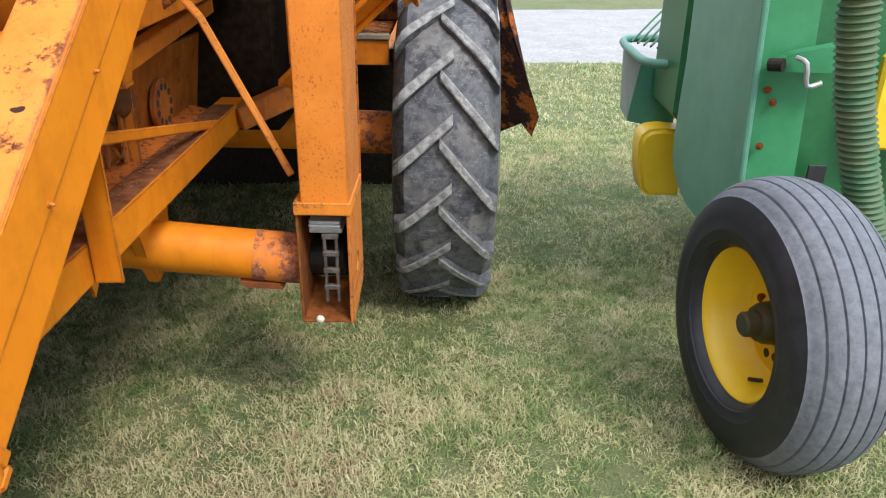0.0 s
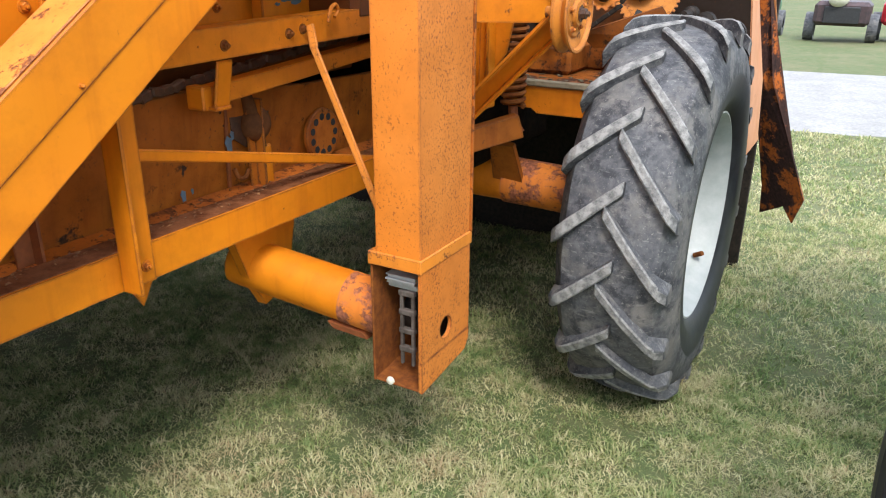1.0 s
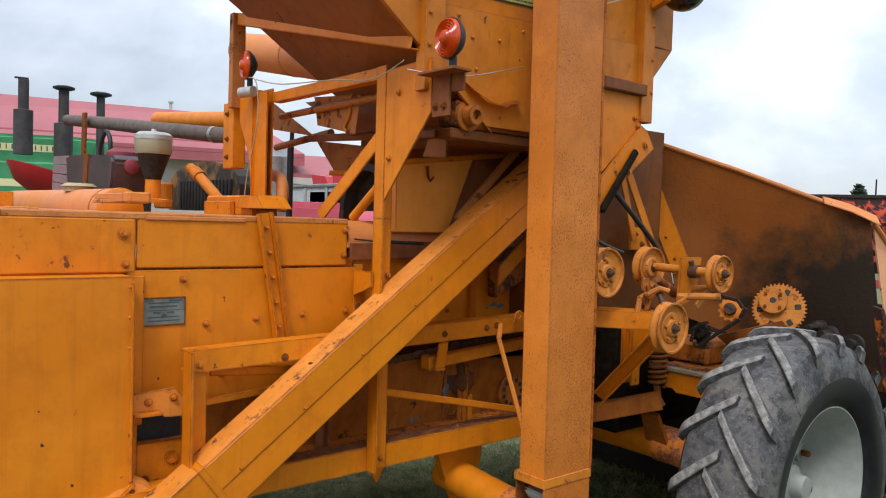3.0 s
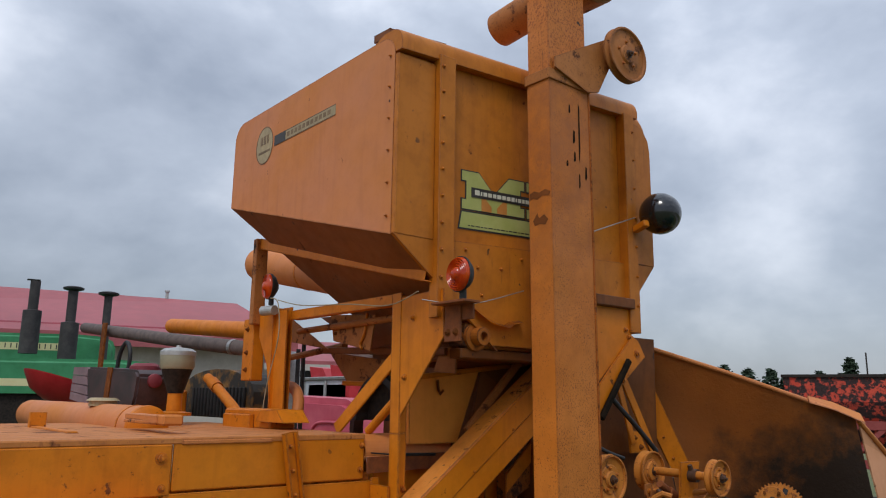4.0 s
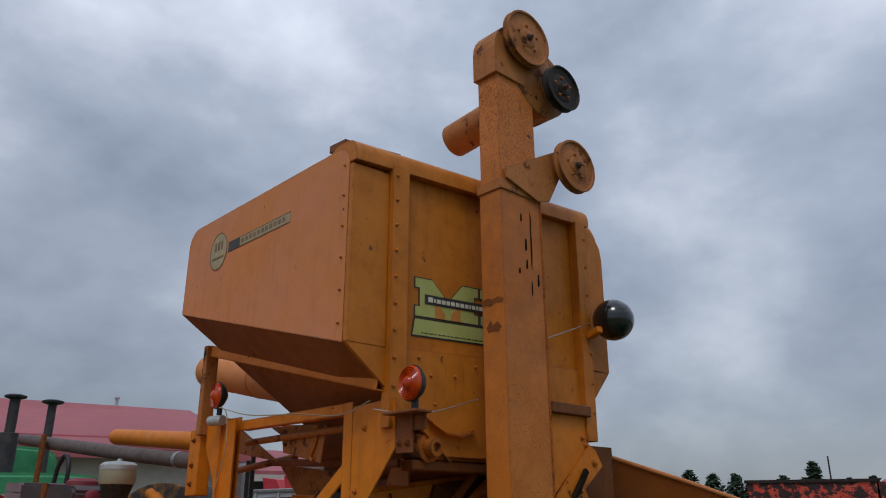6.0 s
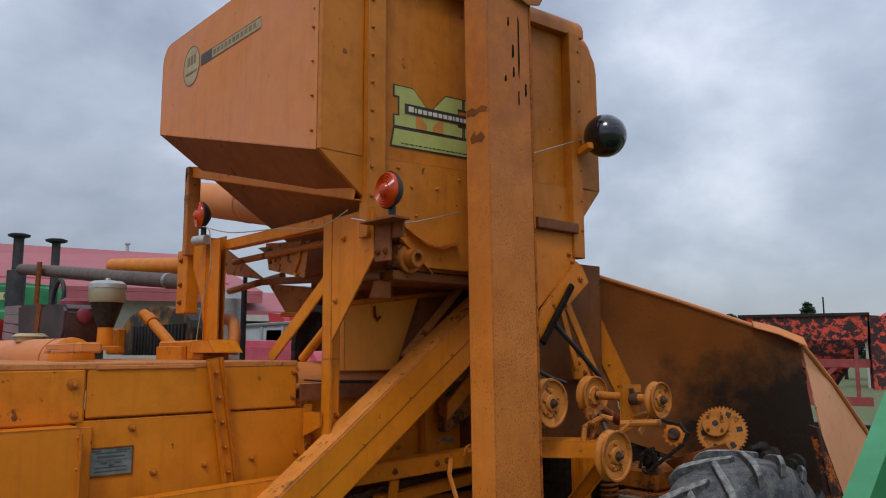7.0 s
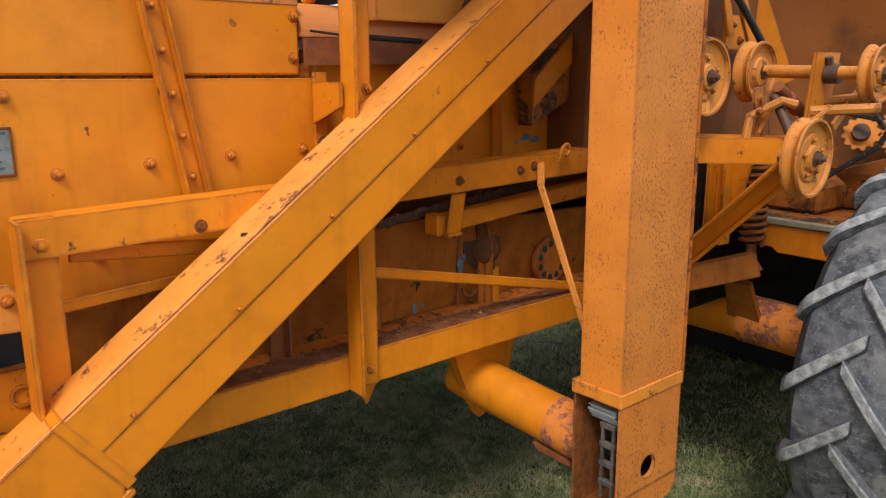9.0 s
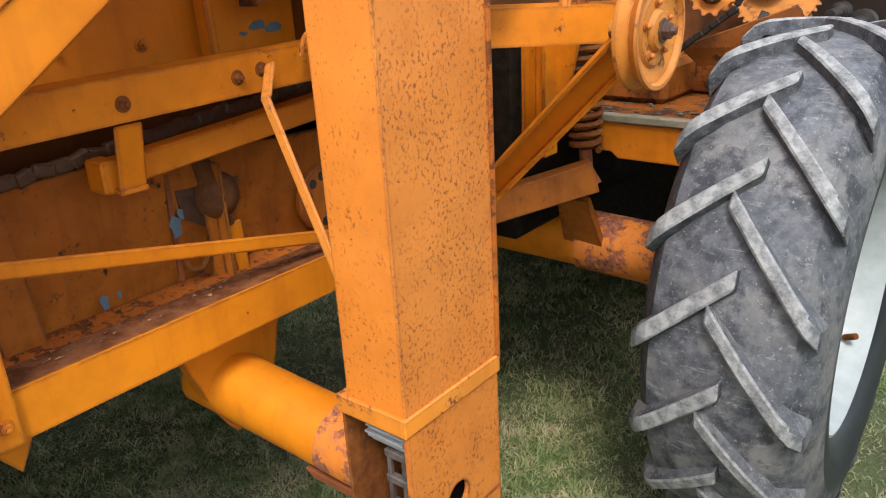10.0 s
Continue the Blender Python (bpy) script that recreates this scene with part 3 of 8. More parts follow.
def body_panels():
    # lower side sheet and upper hood sheet, one plane behind the rails
    b = box(blank(), -0.862, -0.850, 0.742, 1.520, 1.02, 1.428, 0.002)
    p = part("side_panel", b, paint, C)
    bolts(p, hex_bolt, "x", [(-0.850, 0.903, 1.400), (-0.850, 0.975, 1.262), (-0.850, 1.140, 1.269), (-0.850, 1.306, 1.274), (-0.850, 1.475, 1.277), (-0.850, 1.03, 1.10)])
    plate = part("data_plate", box(blank(), -0.850, -0.8465, 0.785, 0.907, 1.268, 1.345, 0.001), plate_grey, p, "tarnished metal data plate with worn lettering")
    b = blank()
    for z0, y0, y1, h in ((1.330, 0.80, 0.89, 0.004), (1.318, 0.805, 0.885, 0.006), (1.300, 0.815, 0.835, 0.006), (1.300, 0.855, 0.875, 0.006), (1.288, 0.80, 0.89, 0.004), (1.277, 0.80, 0.893, 0.004)):
        box(b, -0.8465, -0.8457, y0, y1, z0, z0 + h, 0)
    for z0, y0, y1, h in ((1.336, 0.79, 0.815, 0.005), (1.336, 0.86, 0.90, 0.005), (1.309, 0.80, 0.892, 0.0022), (1.292, 0.84, 0.852, 0.006)):
        box(b, -0.8465, -0.8455, y0, y1, z0, z0 + h, 0)
    part("lettering", b, plate_dark, p)
    for q, (y0, y1, z0, z1) in enumerate(((0.782, 0.910, 1.344, 1.349), (0.782, 0.910, 1.264, 1.269), (0.782, 0.786, 1.269, 1.344), (0.906, 0.910, 1.269, 1.344))):
        part("plate_rim", box(blank(), -0.850, -0.845, y0, y1, z0, z1, 0.001), rust, plate)
    part("rim", box(blank(), -0.850, -0.842, 1.505, 1.522, 1.20, 1.428, 0.002), paint, p)
    part("seam_backing", box(blank(), -0.880, -0.868, 0.745, 1.515, 1.40, 1.46, 0.001), seam_rust, p)
    u = part("hood_panel", box(blank(), -0.866, -0.852, 0.768, 1.478, 1.434, 1.585, 0.004), paint, C)
    bolts(u, hex_bolt, "x", [(-0.852, 1.462, 1.47), (-0.852, 1.466, 1.555)])
    e = part("hood_end", box(blank(), -0.868, -0.848, -0.9, 0.764, 1.420, 1.578, 0.006), paint_worn, C)
    part("hood_backing", box(blank(), -0.95, -0.875, -0.9, 0.76, 1.38, 1.45, 0.002), dark_iron, C)
    bolts(e, big_bolt, "x", [(-0.848, 0.728, 1.535)])
    bolts(e, hex_bolt, "x", [(-0.848, 0.735, 1.447)])
    lip = blank()
    box(lip, -0.872, -0.846, 0.79, 1.10, 1.574, 1.588, 0.003)
    part("lip", lip, paint_faded, u)
    # the tall rear sheet that stands proud
    pts = [(-0.770, -0.9, 1.417), (-0.770, 0.728, 1.417), (-0.770, 0.738, 0.840), (-0.770, 0.625, 0.752), (-0.770, 0.40, 0.835), (-0.770, -0.9, 0.92)]
    b = slab(blank(), pts, 0.010, (1, 0, 0))
    r = part("rear_panel", b, paint, C)
    part("fold", slab(blank(), [(-0.770, 0.730, 1.408), (-0.770, 0.742, 0.84), (-0.856, 0.746, 0.84), (-0.856, 0.744, 1.408)], 0.004), paint_worn, r)
    bolts(r, rivet_head, "x", row((-0.766, 0.722, 1.39), (-0.766, 0.730, 0.88), 7), "rivet")
    part("top_flange", box(blank(), -0.866, -0.761, -0.9, 0.727, 1.4175, 1.4195, 0.0), paint, r)
    b = box(blank(), -0.772, -0.748, 0.724, 0.732, 0.845, 1.405, 0.002)
    part("edge_flange", b, paint_worn, r)
    b = slab(blank(), [(-0.760, 0.736, 0.845), (-0.760, 0.64, 0.762), (-0.760, 0.40, 0.842), (-0.760, 0.40, 0.826), (-0.760, 0.625, 0.742), (-0.760, 0.742, 0.835)], 0.012, (1, 0, 0))
    part("bottom_flange", b, paint_worn, r)
    # angle strip in the corner behind it
    part("corner_strip", box(blank(), -0.850, -0.836, 0.750, 0.785, 0.98, 1.412, 0.002), paint, C)
    # deck on top
    d = blank()
    box(d, -2.30, -0.850, 0.10, 1.480, 1.575, 1.596, 0.004)
    part("deck", d, paint_deck, C)
    d = blank()
    box(d, -2.30, -0.90, -0.9, 0.10, 1.565, 1.588, 0.004)
    part("deck_end", d, paint_deck, C)


def batten():
    b = blank()
    channel(b, (-0.838, 1.152, 1.606), (-0.838, 1.222, 1.196), 0.048, 0.026, 0.005, (1, 0, 0))
    p = part("batten", b, paint, C)
    bolts(p, rivet_head, "x", row((-0.829, 1.160, 1.56), (-0.829, 1.214, 1.24), 5), "rivet")


def frame_rails():
    b = blank()
    channel(b, (-0.727, 0.875, 1.1720), (-0.727, 3.10, 1.221), 0.066, 0.06, 0.008, (-1, 0, 0))
    p = part("upper_rail", b, paint_worn, C)
    bolts(p, rusty_bolt, "x", [(-0.723, 2.032, 1.196), (-0.723, 2.083, 1.203), (-0.723, 1.824, 1.187), (-0.723, 1.18, 1.160)])
    b = blank()
    angle_iron(b, (-0.735, 0.900, 0.80), (-0.735, 0.900, 1.208), 0.068, 0.06, 0.008, (1, 0, 0), -1)
    p = part("rear_upright", b, paint, C)
    bolts(p, big_bolt, "x", [(-0.731, 0.908, 1.162)])
    b = blank()
    channel(b, (-0.746, 0.35, 0.7730), (-0.746, 3.2, 0.777), 0.080, 0.075, 0.008, (-1, 0, 0))
    k = part("lower_beam", b, paint, C)
    part("dirt_strip", box(blank(), -0.822, -0.750, 0.92, 2.62, 0.8135, 0.8165, 0.001), plain("caked brown dust", (0.11, 0.036, 0.013), (0.25, 0.095, 0.038), 34, 0.95, 0.0, 0.7, 0.006, sheen=0.1), k, "brown dust caked on the beam's flange")
    b = blank()
    angle_iron(b, (-0.733, 1.543, 0.738), (-0.733, 1.541, 1.18), 0.076, 0.05, 0.007, (1, 0, 0), -1)
    p = part("middle_upright", b, paint, C)
    bolts(p, hex_bolt, "x", [(-0.729, 1.56, 0.775), (-0.729, 1.53, 0.995)])
    b = slab(blank(), [(-0.775, 1.535, 0.736), (-0.775, 1.610, 0.736), (-0.790, 1.582, 0.664)], 0.008)
    part("foot_gusset", b, paint_worn, p)
    b = blank()
    bar(b, (-0.80, 0.94, 1.030), (-0.80, 1.46, 1.062), 0.008, 0.024, (0, 0, 1))
    part("second_rail", b, paint_worn, C)
    b = blank()
    bar(b, (-0.775, 0.96, 1.130), (-0.80, 1.42, 1.085), 0.008, 0.03)
    part("tie_bar", b, paint_worn, C)
    b = blank()
    bar(b, (-0.750, 1.57, 1.000), (-0.755, 2.52, 0.783), 0.010, 0.026)
    part("middle_bar", b, paint, C)
    b = blank()
    bar(b, (-0.80, 1.802, 1.070), (-0.80, 2.60, 1.128), 0.04, 0.045)
    p = part("slide_rail", b, paint_worn, C)
    part("end_block", box(blank(), -0.825, -0.772, 1.796, 1.828, 1.045, 1.098, 0.004), paint, p)
    b = blank()
    bar(b, (-0.735, 1.832, 1.155), (-0.755, 1.832, 1.052), 0.046, 0.008, (1, 0, 0))
    box(b, -0.79, -0.748, 1.809, 1.855, 1.046, 1.054, 0.001)
    part("hanger", b, paint, C)
    b = blank()
    bar(b, (-0.640, 2.018, 1.172), (-0.450, 2.007, 0.790), 0.019, 0.008, (0.2, -1, 0))
    bar(b, (-0.638, 2.018, 1.168), (-0.704, 2.088, 1.212), 0.020, 0.008, (0.5, -0.8, 0))
    part("strap", b, paint_scraped, C)


blue_chip = plain("old blue-grey undercoat", (0.09, 0.14, 0.17), (0.14, 0.20, 0.24), 40, 0.6)


def inner_body():
    # threshing body seen through the frame
    b = blank()
    box(b, -2.05, -0.872, 1.53, 2.30, 1.172, 1.49, 0.004)
    ib = part("inner_body", b, paint, C)
    bolts(ib, hex_bolt, "x", [(-0.872, 1.807, 1.262), (-0.872, 1.958, 1.252), (-0.872, 1.807, 1.40), (-0.872, 1.958, 1.40)])
    for q, (y, z, r) in enumerate(((2.205, 1.262, 0.022), (2.245, 1.255, 0.020), (2.17, 1.25, 0.009))):
        part("paint_chip", slab(blank(), [(-0.8715, y + 1.3 * r * math.cos(a) * (0.6 + 0.4 * ((k * 5 + q) % 4) / 3), z + 0.6 * r * math.sin(a) * (0.5 + 0.5 * ((k * 3 + q) % 4) / 3)) for k, a in enumerate(2 * math.pi * k / 10 for k in range(10))], 0.0008, (-1, 0, 0)), blue_chip, ib)
    # deep black box paints the shade of the void behind the frame
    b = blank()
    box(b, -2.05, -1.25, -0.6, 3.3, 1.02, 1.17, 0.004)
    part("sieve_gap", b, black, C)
    b = slab(blank(), [(-0.885, 0.80, 1.045), (-0.885, 1.85, 1.075), (-0.885, 2.25, 1.04), (-0.885, 3.1, 1.02), (-0.93, 3.1, 0.70), (-0.93, 1.2, 0.70), (-0.93, 0.80, 0.76)], 0.012)
    g = part("grain_pan_side", b, paint_grimy, C)
    # belly sheet added to block light and keep the ground below dark
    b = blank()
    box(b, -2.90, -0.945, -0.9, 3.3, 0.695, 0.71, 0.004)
    part("belly_sheet", b, grime_shade, C)
    # unseen far wall, added to shut light out; inner face near-black
    b = blank()
    box(b, -2.92, -2.90, -0.9, 4.5, 0.52, 1.2, 0.004)
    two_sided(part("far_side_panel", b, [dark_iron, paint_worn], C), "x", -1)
    # unseen deck sheet added to close the top, underside near-black
    b = blank()
    box(b, -2.92, -2.06, -0.9, 3.3, 1.204, 1.216, 0.003)
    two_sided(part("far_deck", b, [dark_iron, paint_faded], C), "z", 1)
    # unseen sheet added at the tail to block light from the rear
    b = blank()
    box(b, -2.90, -0.80, -0.92, -0.90, 0.10, 1.57, 0.004)
    part("tail_sheet", b, dark_iron, C)
    # ledge strewn with chaff
    b = slab(blank(), [(-0.900, 1.05, 0.800), (-0.900, 2.62, 0.806), (-0.826, 2.62, 0.790), (-0.826, 1.05, 0.784)], 0.008)
    led = part("ledge", b, seam_rust, g, "rusty ledge strewn with old chaff")
    rnd = random.Random(5)
    b = blank()
    for k in range(420):
        u = rnd.random() ** 0.8
        y = rnd.uniform(1.24, 2.55)
        p = Vector((-0.884 + 0.055 * u, y, 0.799 - 0.012 * u + 0.004 * (y - 1.05) + 0.002))
        r = rnd.uniform(0.002, 0.0065) * (1.2 - u * 0.6)
        vs = [b.verts.new(p + r * Vector((rnd.uniform(-1, 1), rnd.uniform(-1.6, 1.6), rnd.uniform(-0.2, 1)))) for _ in range(4)]
        for t in ((0, 1, 2), (0, 1, 3), (1, 2, 3), (0, 2, 3)):
            b.faces.new([vs[q] for q in t])
    for k in range(300):
        y = rnd.uniform(1.0, 2.58)
        p = Vector((rnd.uniform(-0.825, -0.775), y, 0.8175))
        r = rnd.uniform(0.002, 0.006)
        vs = [b.verts.new(p + r * Vector((rnd.uniform(-1, 1), rnd.uniform(-1.6, 1.6), rnd.uniform(0, 1)))) for _ in range(4)]
        for t in ((0, 1, 2), (0, 1, 3), (1, 2, 3), (0, 2, 3)):
            b.faces.new([vs[q] for q in t])
    ch = part("chaff", b, plain("dry brown chaff", (0.10, 0.04, 0.015), (0.34, 0.16, 0.06), 60, 0.95), led)
    ch["kind"] = "stuff"
    # dark drag chain behind the slide rail
    link = blank()
    box(link, -0.010, 0.010, -0.017, 0.017, -0.011, 0.011, 0.004)
    link_mesh = bpy.data.meshes.new("drag_link")
    link.to_mesh(link_mesh)
    link.free()
    link_mesh.materials.append(dark_rust)
    for k in range(46):
        ob = new("drag_link", link_mesh)
        ob.parent = g
        y = 1.30 + 0.030 * k
        ob.matrix_basis = Matrix.Translation(Vector((-0.865 + 0.004 * (k % 2), y, 1.078 + 0.095 * (y - 1.69) + 0.003 * (k % 2))) - Vector(C["root"])) @ Matrix.Rotation(0.095 + 0.25 * (k % 3 - 1), 4, "X")
    # chips of old blue paint
    for y, z, r in ((1.967, 0.924, 0.018), (1.807, 0.833, 0.012), (1.835, 0.838, 0.006), (1.98, 0.945, 0.010)):
        b = blank()
        slab(b, [(-0.8795 - 0.0 * q, y + r * math.cos(a) * (0.5 + 0.5 * ((q * 7) % 5) / 4), z + 1.6 * r * math.sin(a) * (0.5 + 0.5 * ((q * 3) % 5) / 4)) for q, a in enumerate(2 * math.pi * q / 9 for q in range(9))], 0.0008, (-1, 0, 0))
        part("paint_chip", b, blue_chip, g)
    b = slab(blank(), [(-0.878, 1.63, 0.80), (-0.878, 1.70, 0.80), (-0.878, 1.68, 1.06), (-0.878, 1.62, 1.06)], 0.01)
    part("gusset", b, paint_grimy, g)
    b = blank()
    angle_iron(b, (-0.872, 2.04, 0.80), (-0.872, 2.04, 1.03), 0.03, 0.03, 0.006, (1, 0, 0))
    part("rib", b, paint_grimy, g)
    b = blank()
    angle_iron(b, (-0.868, 1.40, 0.80), (-0.868, 1.40, 1.05), 0.04, 0.03, 0.006, (1, 0, 0))
    part("rib", b, rust_red, g)
    # greasy crank dome, dark plate for its recess's shade, joint plate and hanger strap
    b = slab(blank(), [(-0.881, 1.965, 1.06), (-0.881, 2.125, 1.05), (-0.881, 2.12, 0.985), (-0.881, 2.085, 0.925), (-0.881, 2.03, 0.905), (-0.881, 1.985, 0.935)], 0.004, (-1, 0, 0))
    part("recess", b, dark_rust, g, "dark plate standing in for a shaded recess")
    b = slab(blank(), [(-0.876, 1.958, 1.065), (-0.876, 1.968, 1.065), (-0.884, 1.968, 0.815), (-0.884, 1.958, 0.815)], 0.006, (-1, 0, 0))
    part("joint_edge", b, rust_red, g)
    dome = Vector((-0.885, 2.060, 0.962))
    b = blank()
    turned(b, [(0, 0.046), (0.014, 0.046), (0.026, 0.041), (0.036, 0.031), (0.042, 0.018), (0.044, 0)], Matrix.Translation(dome), 22)
    tube(b, dome + Vector((0.012, 0.004, -0.03)), dome + Vector((0.020, 0.012, -0.062)), 0.016, 0.010, seg=12)
    tube(b, dome + Vector((0.010, -0.012, 0.03)), dome + Vector((0.004, -0.030, 0.085)), 0.022, 0.017, seg=12)
    part("pivot", b, plain("greasy brown casting", (0.085, 0.033, 0.012), (0.17, 0.065, 0.022), 24, 0.85, 0.0, 0.5, sheen=0.15), g, "greasy brown crank pivot", True)
    b = blank()
    bar(b, (-0.862, 2.078, 0.905), (-0.866, 2.088, 0.770), 0.010, 0.034, (0, 1, 0))
    part("hanger_strap", b, paint, g)
    b = blank()
    pipe(b, [(-0.868, 1.965, 0.865), (-0.862, 1.972, 0.842), (-0.862, 1.995, 0.838), (-0.862, 2.01, 0.855)], 0.006, 8, 3)
    part("clip", b, rust, g)
    # perforated bearing cover
    m = Matrix.Translation((-0.882, 2.33, 0.885))
    b = blank()
    turned(b, [(0, 0.075), (0.010, 0.075), (0.014, 0.070), (0.014, 0)], m, 28)
    pc = part("fan_cover", b, paint_grimy, g)
    b = blank()
    for k in range(11):
        a = 2 * math.pi * k / 11
        turned(b, [(0.0145, 0.011), (0.0150, 0.0105), (0.0150, 0)], m @ Matrix.Translation((0, 0.052 * math.cos(a), 0.052 * math.sin(a))), 8)
    part("vent_holes", b, black, pc)
    # dark sheet added for the shade in the gap behind the rail
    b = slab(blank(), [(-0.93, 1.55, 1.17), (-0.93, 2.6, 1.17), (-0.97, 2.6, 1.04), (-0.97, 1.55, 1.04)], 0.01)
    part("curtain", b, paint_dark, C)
    # leaning plate and uprights above the rail
    # dark oily paint on the plate also carries its underside's shade
    b = slab(blank(), [(-0.80, 2.149, 1.426), (-0.80, 2.376, 1.616), (-0.80, 2.39, 1.407), (-0.80, 2.153, 1.300)], 0.05, (-1, 0, 0))
    k = part("leaning_plate", b, paint_oily, C)
    # lighter strip painted as the plate's lit edge
    b = slab(blank(), [(-0.792, 2.151, 1.422), (-0.792, 2.378, 1.612), (-0.792, 2.380, 1.530), (-0.792, 2.150, 1.345)], 0.008, (-1, 0, 0))
    part("plate_flange", b, paint_worn, k)
    b = blank()
    angle_iron(b, (-0.86, 2.085, 1.18), (-0.86, 2.075, 1.52), 0.036, 0.03, 0.006, (1, 0, 0), -1)
    part("back_upright", b, paint, C)
    b = blank()
    pipe(b, [(-0.70, 2.155, 1.215), (-0.70, 2.165, 1.245), (-0.70, 2.185, 1.255), (-0.70, 2.195, 1.24), (-0.70, 2.18, 1.225)], 0.005, 8, 3)
    part("hook", b, paint_worn, C)
    # bracket, dark slot and casting in the corner by the rear sheet
    b = slab(blank(), [(-0.800, y, z) for y, z in ((0.742, 1.026), (0.742, 1.074), (0.788, 1.082), (0.866, 1.086), (0.898, 1.050), (0.890, 1.000), (0.838, 1.003), (0.817, 1.024))], 0.010, (-1, 0, 0))
    k = part("corner_bracket", b, paint_scraped, C, "bent bracket with paint flaked to rust")
    bolts(k, hex_bolt, "x", [(-0.800, 0.79, 1.052), (-0.800, 0.862, 1.058)])
    part("bracket_flange", slab(blank(), [(-0.850, 0.742, 1.020), (-0.850, 0.82, 1.018), (-0.765, 0.82, 1.018), (-0.765, 0.742, 1.020)], 0.006, (0, 0, 1)), paint_worn, k)
    b = slab(blank(), [(-0.838, 0.772, 0.930), (-0.838, 0.905, 0.926), (-0.838, 0.905, 0.78), (-0.838, 0.772, 0.78)], 0.01, (-1, 0, 0))
    k = part("corner_plate", b, paint_worn, C)
    part("plate_rim", box(blank(), -0.840, -0.832, 0.772, 0.905, 0.922, 0.931, 0.001), rust, k)
    ring = blank()
    turned(ring, [(0.0, 0.016), (0.006, 0.016), (0.006, 0.021), (0.0, 0.021), (0.0, 0.016)], Matrix.Translation((-0.837, 0.872, 0.872)), 18)
    part("washer", ring, paint_worn, k)
    bolts(k, rusty_bolt, "x", [(-0.837, 0.795, 0.815), (-0.837, 0.83, 0.800)])
    b = blank()
    turned(b, [(0, 0.104), (0.022, 0.103), (0.036, 0.094), (0.042, 0.070), (0.044, 0.045), (0.055, 0.04), (0.056, 0)], Matrix.Translation((-0.80, 0.715, 0.752)), 28)
    k = part("shaft_casting", b, paint_scraped, C, "rusty rounded shaft casting with flaking paint", True)
    bolts(k, rusty_bolt, "x", [(-0.762, 0.655, 0.78), (-0.764, 0.735, 0.815), (-0.764, 0.70, 0.68), (-0.762, 0.64, 0.74)])
    # black box behind the plates stands in for the slot's shade
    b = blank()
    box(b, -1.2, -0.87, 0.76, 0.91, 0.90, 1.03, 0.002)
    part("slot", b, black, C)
    part("slot_strip", box(blank(), -0.848, -0.838, 0.745, 0.772, 0.79, 1.02, 0.002), paint_worn, C)


def chute():
    # straight box trunk running up to the tank behind the elevator
    d = Vector((0, 1.171, 0.850)).normalized()
    top = Vector((0, -d.z, d.y))
    start, end = Vector((-0.6825, 0.876, 0.886)) - top * 0.0035, Vector((-0.6495, 2.38, 1.98)) + top * 0.009
    h, w = 0.172, 0.103
    m, n = axes(start - top * h / 2, end - top * h / 2, top)
    b = blank()
    box(b, -w / 2, w / 2, 0, n, -h / 2, h / 2 - 0.002, 0.004, m)
    c = part("return_trunk", b, paint, C)
    b = box(blank(), -w / 2 + 0.001, w / 2 - 0.001, 0.004, n, h / 2 - 0.001, h / 2 + 0.002, 0.0015, m)
    part("top_cover", b, paint_scraped, c, "top face with paint scraped to bare rust")
    b = box(blank(), w / 2, w / 2 + 0.003, 0.0, n, -0.004, h / 2 - 0.004, 0.001, m)
    part("lap_sheet", b, paint, c)
    q = Matrix(m)
    b = box(blank(), w / 2, w / 2 + 0.0016, 0.0, n, -0.0060, -0.0042, 0, m)
    part("seam", b, seam_rust, c)
    bolts(c, small_rivet, "x", [q @ Vector((w / 2 + 0.003, 0.09 + 0.25 * k, 0.006)) for k in range(7)], "rivet")
    b = blank()
    box(b, -w / 2 - 0.005, w / 2 + 0.005, -0.006, 0.016, -h / 2 - 0.004, h / 2 + 0.005, 0.002, m)
    part("band", b, paint_worn, c)
    low = -h / 2 - 0.014
    for x0, x1 in ((w / 2 - 0.008, w / 2 + 0.002), (-w / 2 - 0.002, -w / 2 + 0.008)):
        pts = [m @ Vector((x1, y, z)) for y, z in ((-0.262, h / 2 - 0.004), (-0.006, h / 2 - 0.004), (-0.006, -h / 2 + 0.004), (-0.018, low), (-0.262, low + 0.004))]
        part("boot_cheek", slab(blank(), pts, x1 - x0, (-1, 0, 0)), paint, c)
    b = blank()
    box(b, -w / 2 - 0.001, w / 2 + 0.001, -0.268, -0.004, h / 2 - 0.004, h / 2 + 0.004, 0.002, m)
    part("boot_lid", b, paint_scraped, c, "boot lid scraped to rusty edges")
    # near-black filler inside the boot
    b = blank()
    box(b, -w / 2 + 0.009, w / 2 - 0.009, -0.24, -0.006, low + 0.02, h / 2 - 0.006, 0.002, m)
    part("boot_core", b, grime_shade, c)
    b = blank()
    box(b, -0.02, w / 2 + 0.004, -0.034, 0.000, -h / 2 - 0.024, -h / 2 - 0.006, 0.004, m)
    part("drain_lug", b, paint_worn, c)
    pin = q @ Vector((w / 2, -0.214, -0.016))
    b = blank()
    tube(b, pin + Vector((-0.02, 0, 0)), pin + Vector((0.042, 0, 0)), 0.017, seg=8)
    tube(b, pin + Vector((0.001, 0, 0)), pin + Vector((0.007, 0, 0)), 0.024, seg=20)
    part("pin", b, rust, c)
    b = blank()
    tube(b, pin + Vector((-0.002, 0, 0)), pin + Vector((0.004, 0, 0)), 0.031, seg=22)
    part("washer", b, bare_steel, c, "dull steel washer behind the pin")


